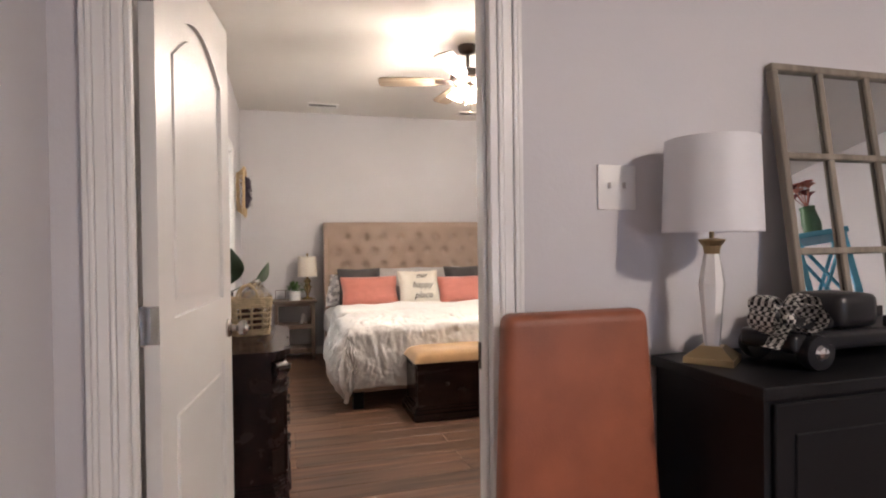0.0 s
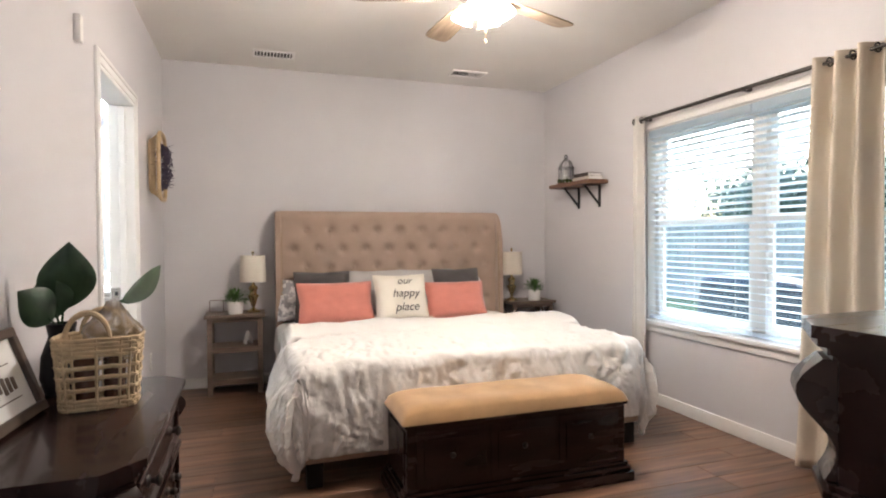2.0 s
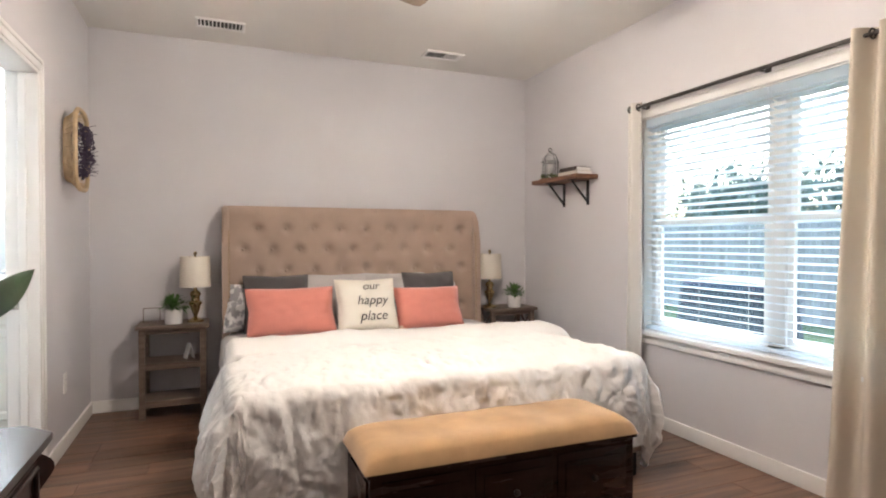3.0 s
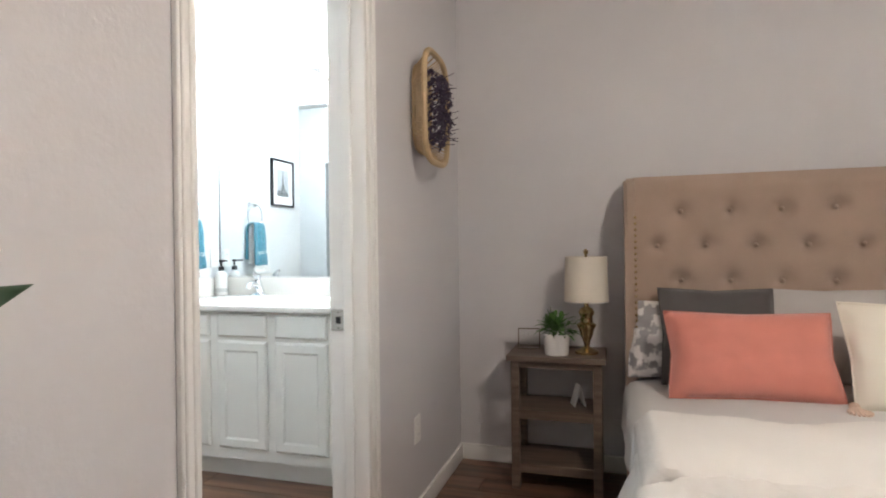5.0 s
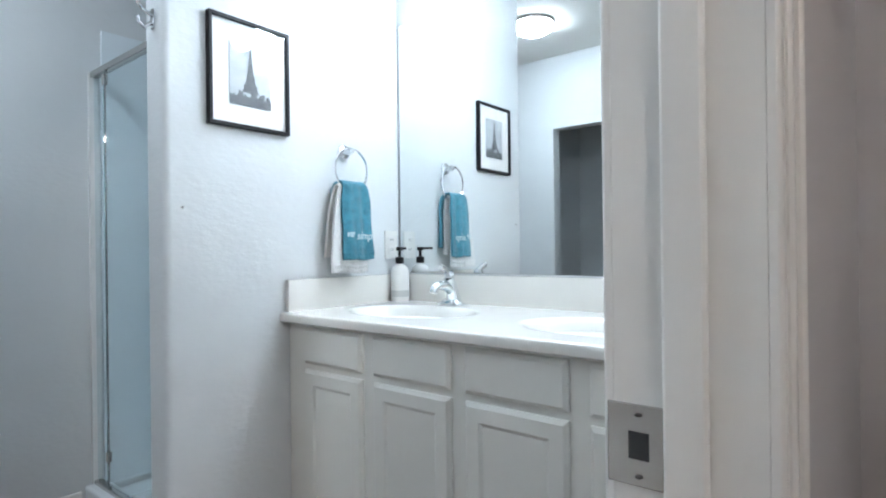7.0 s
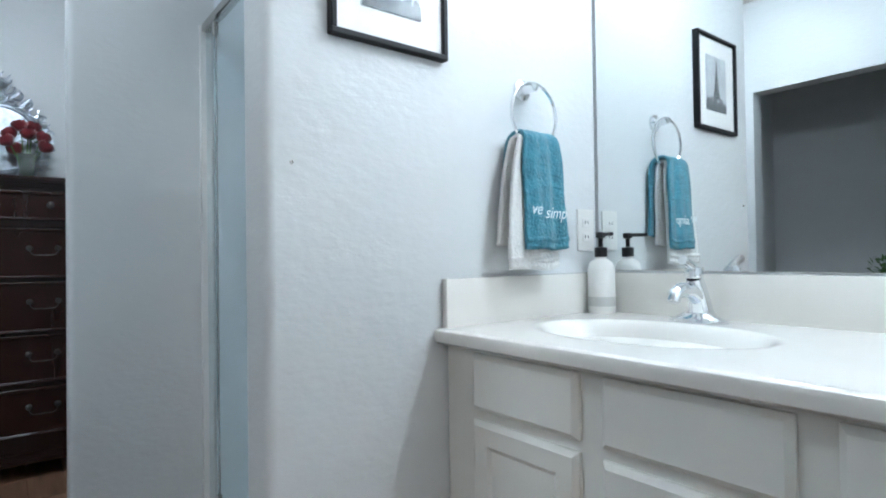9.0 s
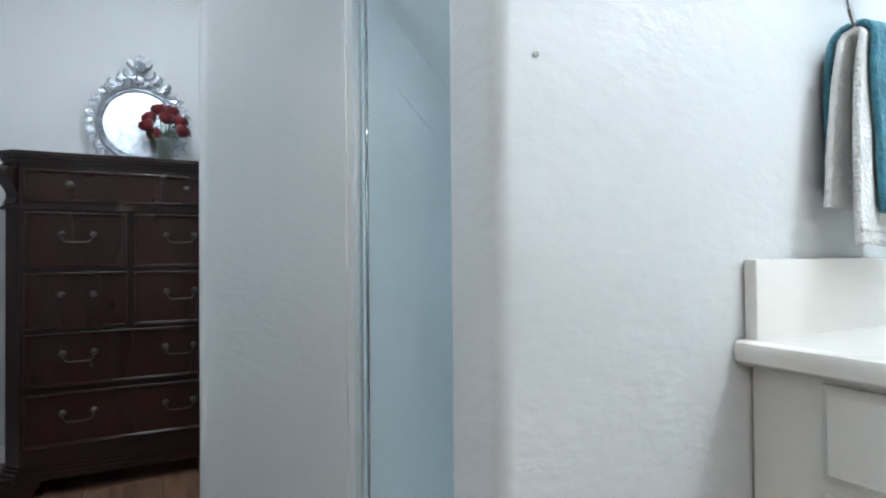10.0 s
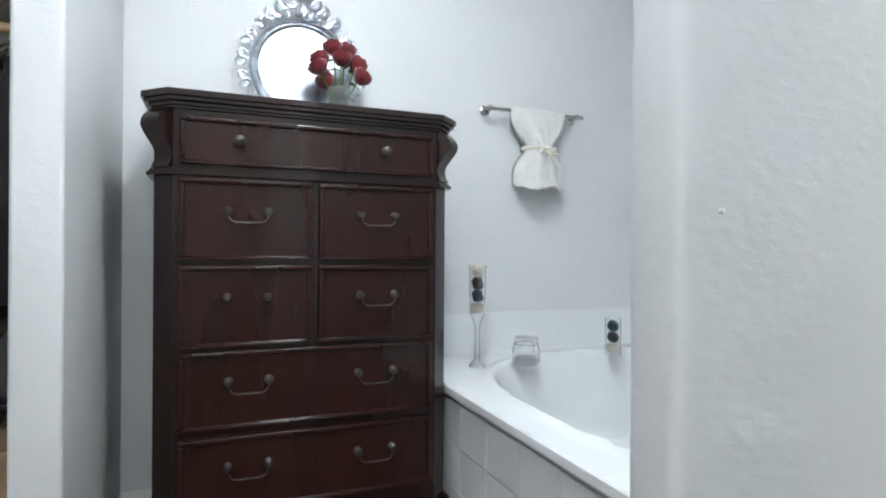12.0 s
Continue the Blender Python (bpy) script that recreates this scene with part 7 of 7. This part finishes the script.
# crystal vase of red roses
rv = thing("rose_vase", "cut crystal vase with red silk roses", "vase", (WX + 0.20, 6.435, 1.456))
part("crystal", lathe_open(bmesh.new(), [(0.038, 0), (0.040, 0.02), (0.036, 0.09), (0.046, 0.165)], 0.008, seg=12), CUTGLASS, rv)
part("crystal_base", lathe(bmesh.new(), [(0.001, 0), (0.034, 0), (0.034, 0.012), (0.001, 0.012)], seg=18), CUTGLASS, rv)
rnd = random.Random(21)
for k, (x, y, z) in enumerate(((0.0, -0.075, 0.20), (0.03, -0.03, 0.235), (0.0, 0.03, 0.235), (0.035, 0.005, 0.20), (0.0, 0.075, 0.195), (0.045, 0.085, 0.145), (-0.03, 0.03, 0.215), (0.045, -0.09, 0.16), (-0.02, -0.05, 0.13))):
    b = bmesh.new()
    c = Vector((x * 0.85, y * 0.85, z * 1.14 + 0.03))
    ax = Vector((x, y, 0.12)).normalized()
    q = ax.to_track_quat("Z", "Y").to_matrix()
    for ring, (n, r, hh, tilt) in enumerate(((3, 0.009, 0.038, 0.0), (4, 0.017, 0.040, 0.1), (5, 0.025, 0.039, 0.3), (5, 0.031, 0.033, 0.9))):
        for j in range(n):
            a = 6.28318 * j / n + ring * 0.6

            def petal(u, v, a=a, r=r, hh=hh, tilt=tilt):
                aa = a + (u - 0.5) * 1.7
                rad = 0.004 + r * (0.30 + 0.80 * math.sin(2.1 * v)) + 0.004 * tilt * v ** 3
                return c + q @ Vector((rad * math.cos(aa), rad * math.sin(aa), -0.014 + hh * 1.5 * v * (1 - 0.2 * (2 * u - 1) ** 2)))
            sheet(b, petal, 4, 3)
    rose = part("rose", b, REDROSE, rv, "red silk rose", True)
    s = bmesh.new()
    tube(s, [(x * 0.15, y * 0.15, 0.02), (x * 0.45, y * 0.4, 0.13), tuple(c - ax * 0.01)], 0.0028, 5)
    leafblade(s, c - ax * 0.012, c - ax * 0.012 + q @ Vector((0.03, 0.01, -0.008)), 0.014, 0.004, n=4)
    leafblade(s, c - ax * 0.03, c - ax * 0.03 + q @ Vector((-0.04, 0.015, -0.004)), 0.02, 0.004, n=4)
    part("stem", s, STEM, rose)

# plant in the toilet room
ps = thing("plant_stand", "slim black metal plant stand", "plant stand", (-1.78, 3.95, 0))
part("top", lathe(bmesh.new(), [(0.001, 0.74), (0.12, 0.74), (0.12, 0.76), (0.001, 0.76)], seg=20), BLACKM, ps)
for k in range(3):
    a = k * 2.094
    part("leg", tube(bmesh.new(), [(0.09 * math.cos(a), 0.09 * math.sin(a), 0.74), (0.13 * math.cos(a), 0.13 * math.sin(a), 0)], 0.008, 6), BLACKM, ps)
potted_plant((-1.78, 3.95, 0.76), 7, "green grassy plant in a white pot", 0.06, 0.09, 0.2, 130)

# ---- closet ----
shl = thing("closet_shelf", "white painted closet shelf", "shelf", (WX, 0, 1.735))
part("board", box(bmesh.new(), 0.0, 0.42, 3.70, 5.60, 0, 0.022, 0.002, 1), TRIM, shl)
part("cleat", box(bmesh.new(), 0.0, 0.018, 3.70, 5.60, -0.09, 0), TRIM, shl)
rd = thing("closet_rod", "round pine closet rod", "clothes rod", (WX + 0.34, 0, 1.65))
part("pole", tube(bmesh.new(), [(0, 3.7, 0), (0, 5.6, 0)], 0.016, 12), PINEROD, rd, smooth=True)
for y in (3.706, 5.594):
    part("socket", box(bmesh.new(), -0.025, 0.025, y - 0.006, y + 0.006, -0.03, 0.03), WHITEP, rd)


def hanger(at, material, label, turn=0):
    h = thing("clothes_hanger", label, "hanger", at, turn, "clothes hangers")
    b = bmesh.new()
    tube(b, [(0.012 * math.cos(a) - 0.0, 0, 0.008 + 0.020 * math.sin(a)) for a in [math.pi * (1.15 - 1.3 * k / 12) for k in range(13)]] + [(0.003, 0, -0.03), (0, 0, -0.055)], 0.0035, 6)
    part("hook", b, NICKEL if material is BAMBOO else material, h, smooth=True)
    b = bmesh.new()
    tube(b, [(0, 0, -0.055), (0.09, 0, -0.075), (0.20, 0, -0.13), (0.215, 0, -0.15), (0.19, 0, -0.155), (-0.19, 0, -0.155), (-0.215, 0, -0.15), (-0.20, 0, -0.13), (-0.09, 0, -0.075)], 0.006, 8, True)
    part("bar", b, material, h, smooth=True)
    return h


def garment(name, label, at, w, ln, material, seed, turn=0, sleeves=True, parts=()):
    """A shirt or jacket hung on a hanger: a soft shell, wider at the hem, with sleeves."""
    g = thing(name, label, "clothes", at, turn, "hanging clothes")
    b = bmesh.new()

    def shell(u, v):
        a = 6.28318 * u
        sh = min(1, v / 0.16)
        half = (0.05 + (w / 2 - 0.05) * sh ** 0.8)
        th = 0.025 + 0.055 * min(1, v * 2) + 0.015 * noise.noise((math.cos(a) * 2, v * 4, seed))
        x = half * math.cos(a) * (1 + 0.05 * noise.noise((v * 5, a, seed)))
        y = th * math.sin(a) + 0.014 * math.sin(a * 5 + seed + v * 3) * v
        z = -0.05 - 0.09 * sh * abs(math.cos(a)) ** 1.5 - (ln - 0.14) * v + 0.01 * noise.noise((a, v * 3, seed))
        return Vector((x, y, z))
    sheet(b, shell, 44, 40)
    part("torso", b, material, g, smooth=True)
    if sleeves:
        for s in (-1, 1):
            b = bmesh.new()
            n = 16
            pts = [(s * (w / 2 - 0.055 + 0.06 * math.sin(k / n * 2.4) + 0.01 * noise.noise((k * 0.8, seed, s))), -0.045 - 0.02 * math.sin(k / n * 3 + seed), -0.12 - (ln * 0.78) * k / n) for k in range(n + 1)]
            tube(b, pts, [0.058 - 0.012 * k / n + 0.008 * noise.noise((k * 1.3, seed + s, 0)) for k in range(n + 1)], 14)
            part("sleeve", b, material, g, smooth=True)
    return g


RX = WX + 0.34
hanger((RX, 5.36, 1.658), WHITEP, "white plastic clothes hanger")
hanger((RX, 5.12, 1.658), BAMBOO, "curved wooden clothes hanger", 12)
for y in (5.44, 5.48, 5.52, 5.565):
    hanger((RX, y, 1.658), NICKEL, "thin wire clothes hanger")
garment("camouflage_jacket", "green camouflage cotton jacket on a hanger", (RX, 5.45, 1.63), 0.50, 0.92, CAMO, 2, -18)
garment("dark_jacket", "black jacket hanging behind the others", (RX - 0.02, 5.545, 1.63), 0.44, 0.85, DARKCLOTH, 5, -4)
rp = garment("red_track_jacket", "red track jacket with white sleeve stripes", (RX, 5.31, 1.63), 0.44, 0.88, REDCLOTH, 7, -10)
b = bmesh.new()
for k in range(3):
    y0 = 0.115 + k * 0.025
    tube(b, [(y0 + 0.04, -0.088, -0.50), (y0 + 0.03, -0.090, -0.66), (y0 + 0.01, -0.086, -0.82)], 0.006, 6)
part("stripe", b, TERRY, rp, "white stripe")
garment("olive_jacket", "dark olive jacket on a wooden hanger", (RX, 5.13, 1.63), 0.46, 0.84, OLIVE, 9, 8)
garment("dark_coat", "long black coat hanging in the closet", (RX - 0.05, 4.93, 1.63), 0.46, 0.95, DARKCLOTH, 12, 5)
garment("dark_coat", "long black coat hanging in the closet", (RX - 0.05, 4.72, 1.63), 0.46, 0.95, OLIVE, 14, -5)


def shoe(at, turn, upper, sole, label):
    s = thing("high_top_sneaker", label, "shoe", at, turn, "sneakers on the closet shelf")
    b = bmesh.new()

    def up(u, v):
        a = 6.28318 * u
        x = v
        h = 0.155 * (1 - min(1, max(0, (x - 0.25) / 0.33)) ** 0.8 * 0.58) if x < 0.72 else 0.065 * (1 - ((x - 0.72) / 0.30) ** 2.2)
        w = 0.040 + 0.012 * math.sin(x * 3.1) if x < 0.9 else 0.044 * math.sqrt(max(0.02, 1 - ((x - 0.78) / 0.24) ** 2))
        return Vector((-0.135 + 0.27 * x, w * math.cos(a), 0.028 + max(0.004, h) * (0.5 + 0.5 * math.sin(a))))
    sheet(b, up, 20, 20)
    part("upper", b, upper, s, smooth=True)
    b = bmesh.new()
    pl = [(-0.142 + 0.142 * 2 * k / 20, 0.044 + 0.010 * math.sin(k / 20 * 5.5)) for k in range(21)]
    outline = [(x, -w * math.sqrt(max(0.0, 1 - abs(2 * (x + 0.0) / 0.292) ** 6))) for x, w in pl] + [(x, w * math.sqrt(max(0.0, 1 - abs(2 * x / 0.292) ** 6))) for x, w in reversed(pl)]
    prism(b, outline[:-1], 0.0, 0.014)
    part("outsole", b, sole, s)
    b = bmesh.new()
    prism(b, [(x * 0.99, y * 0.99) for x, y in outline[:-1]], 0.014, 0.034)
    part("midsole", b, WHITEP, s)
    b = bmesh.new()
    for k in range(5):
        x = 0.0 + k * 0.020
        tube(b, [(x, -0.03, 0.125 - k * 0.014), (x, 0, 0.142 - k * 0.015), (x, 0.03, 0.125 - k * 0.014)], 0.003, 5)
    tube(b, [(0.0, -0.03, 0.13), (0.02, -0.06, 0.12), (0.01, -0.065, 0.08)], 0.0025, 5)
    part("laces", b, DARKCLOTH, s)


for y, up, so_, lb, tn in ((5.06, BLUEG, BLUEG, "blue and grey sneaker on the shelf", 8), (5.20, BLACKP, REDRUB, "black high-top sneaker with red sole", 22), (5.33, BLACKP, REDRUB, "black high-top sneaker with red sole", 24), (5.475, REDRUB, BLUEG, "red sneaker with ice blue sole", 60)):
    shoe((WX + 0.25, y, 1.757), tn, up, so_, lb)

bx = thing("cardboard_box", "brown cardboard moving box with orange print", "box", (WX + 0.40, 5.22, 0), 3)
b = bmesh.new()
box(b, -0.24, 0.24, -0.32, 0.32, 0.0, 0.46, 0.004, 1)
part("carton", b, CARD, bx)
for s in (-1, 1):
    b = bmesh.new()
    box(b, -0.235 if s < 0 else 0.003, -0.003 if s < 0 else 0.235, -0.318, 0.318, 0.462, 0.466)
    part("flap", b, CARD, bx)
part("print_panel", box(bmesh.new(), 0.241, 0.2425, -0.26, 0.01, 0.10, 0.36), ORANGE, bx, "orange printed square")
b = bmesh.new()
for k in range(3):
    box(b, 0.2425, 0.2435, -0.22 + 0.01 * k, -0.03 + 0.01 * k, 0.17 + k * 0.065, 0.21 + k * 0.065)
part("print_bar", b, CARD, bx)
part("print_strip", box(bmesh.new(), 0.241, 0.2425, 0.17, 0.255, 0.02, 0.42), ORANGE, bx)
cb = thing("wire_clutter", "loose bundle of black wire hangers and cables", "wire hangers", (WX + 0.44, 5.26, 0.467))
rnd = random.Random(3)
for k in range(26):
    z = 0.004 + 0.0035 * k
    a = rnd.uniform(-0.3, 0.3)
    cx, cy = rnd.uniform(-0.07, 0.07), rnd.uniform(-0.10, 0.06)
    part("wire", tube(bmesh.new(), [(cx + math.cos(a) * p - math.sin(a) * q, cy + math.sin(a) * p + math.cos(a) * q, z) for p, q in ((-0.05, -0.17), (0.06, 0.0), (-0.05, 0.17))], 0.0022, 5, True), BLACKM, cb)
wc = thing("white_cable", "small coiled white charging cable", "cable", (WX + 0.56, 5.28, 0.562))
part("coil", tube(bmesh.new(), [((0.035 + 0.005 * math.sin(k)) * math.cos(k * 0.6), (0.03 + 0.004 * math.cos(k)) * math.sin(k * 0.6), 0.004 + 0.0008 * k) for k in range(44)], 0.004, 6), WHITEP, wc, smooth=True)

# ---- small pieces of floor and apron ----
floor = setting("floor", box(bmesh.new(), -4.62, 5.4, -3.12, 8.62, -0.20, -0.006), GAP, "brown wood-look plank floor with thin dark joints", "floor")
PLANKS = {}


def plank(x0, x1, y0, y1, bucket):
    key = (round(x1 - x0, 3), round(y1 - y0, 3))
    if key not in PLANKS:
        b = bmesh.new()
        hx_, hy_ = (x1 - x0) / 2 - 0.0008, (y1 - y0) / 2 - 0.0008
        lo = [b.verts.new((x, y, -0.005)) for x, y in ((-hx_, -hy_), (hx_, -hy_), (hx_, hy_), (-hx_, hy_))]
        hi = [b.verts.new((x * 1.0, y * 1.0, -0.0012)) for x, y in ((-hx_, -hy_), (hx_, -hy_), (hx_, hy_), (-hx_, hy_))]
        tp_ = [b.verts.new((x, y, 0.0)) for x, y in ((-hx_ + 0.002, -hy_ + 0.002), (hx_ - 0.002, -hy_ + 0.002), (hx_ - 0.002, hy_ - 0.002), (-hx_ + 0.002, hy_ - 0.002))]
        for i in range(4):
            j = (i + 1) % 4
            b.faces.new((lo[i], lo[j], hi[j], hi[i])), b.faces.new((hi[i], hi[j], tp_[j], tp_[i]))
        b.faces.new(tp_)
        o = part("plank", b, FLOORW, floor)
        PLANKS[key] = o.data
    else:
        o = new("plank", PLANKS[key])
        o.parent = floor
    o.matrix_basis = pose((x0 + x1) / 2, (y0 + y1) / 2, 0)


def lay(x0, x1, y0, y1, seed):
    rnd = random.Random(seed)
    y, r = y0, 0
    while y < y1 - 0.01:
        ye = min(y + 0.152, y1)
        x = x0
        ln = rnd.choice((0.3, 0.6, 0.9))
        while x < x1 - 0.01:
            xe = min(x + ln, x1)
            if x1 - xe < 0.12:
                xe = x1
            plank(x, xe, y, ye, r)
            x, ln = xe, 1.22
        y, r = ye, r + 1


lay(-0.115, 3.5, 2.6, 7.70, 1)
lay(-4.5, -0.115, 5.05, 7.70, 2)
lay(-0.03, 3.6, 0.6, 2.6, 3)
setting("floor_rest", box(bmesh.new(), -0.03, 5.3, -3.0, 0.6, -0.005, -0.001), FLOORW, "brown wood-look floor of the hall", "floor")
setting("floor_rest_east", box(bmesh.new(), 3.6, 5.3, 0.6, 2.545, -0.005, -0.001), FLOORW, "brown wood-look floor of the hall", "floor")
setting("floor_closet", box(bmesh.new(), -4.5, -1.0, 3.6, 5.05, -0.005, -0.001), FLOORW, "brown wood-look floor of the closet", "floor")

# tiles on the tub apron
tile_me = None
for r in range(3):
    for k in range(9):
        x0 = TX0 + 0.003 + k * 0.2 + (0.1 if r % 2 else 0) - (0.1 if r % 2 else 0)
        if x0 + 0.195 > TX1:
            continue
        if tile_me is None:
            q = bmesh.new()
            box(q, 0, 0.196, -0.009, 0, 0, 0.150, 0.002, 1)
            o = part("tile", q, TILEW, tb)
            tile_me = o.data
        else:
            o = new("tile", tile_me)
            o.parent = tb
        o.matrix_basis = pose(x0, TY0, 0.003 + r * 0.1535)
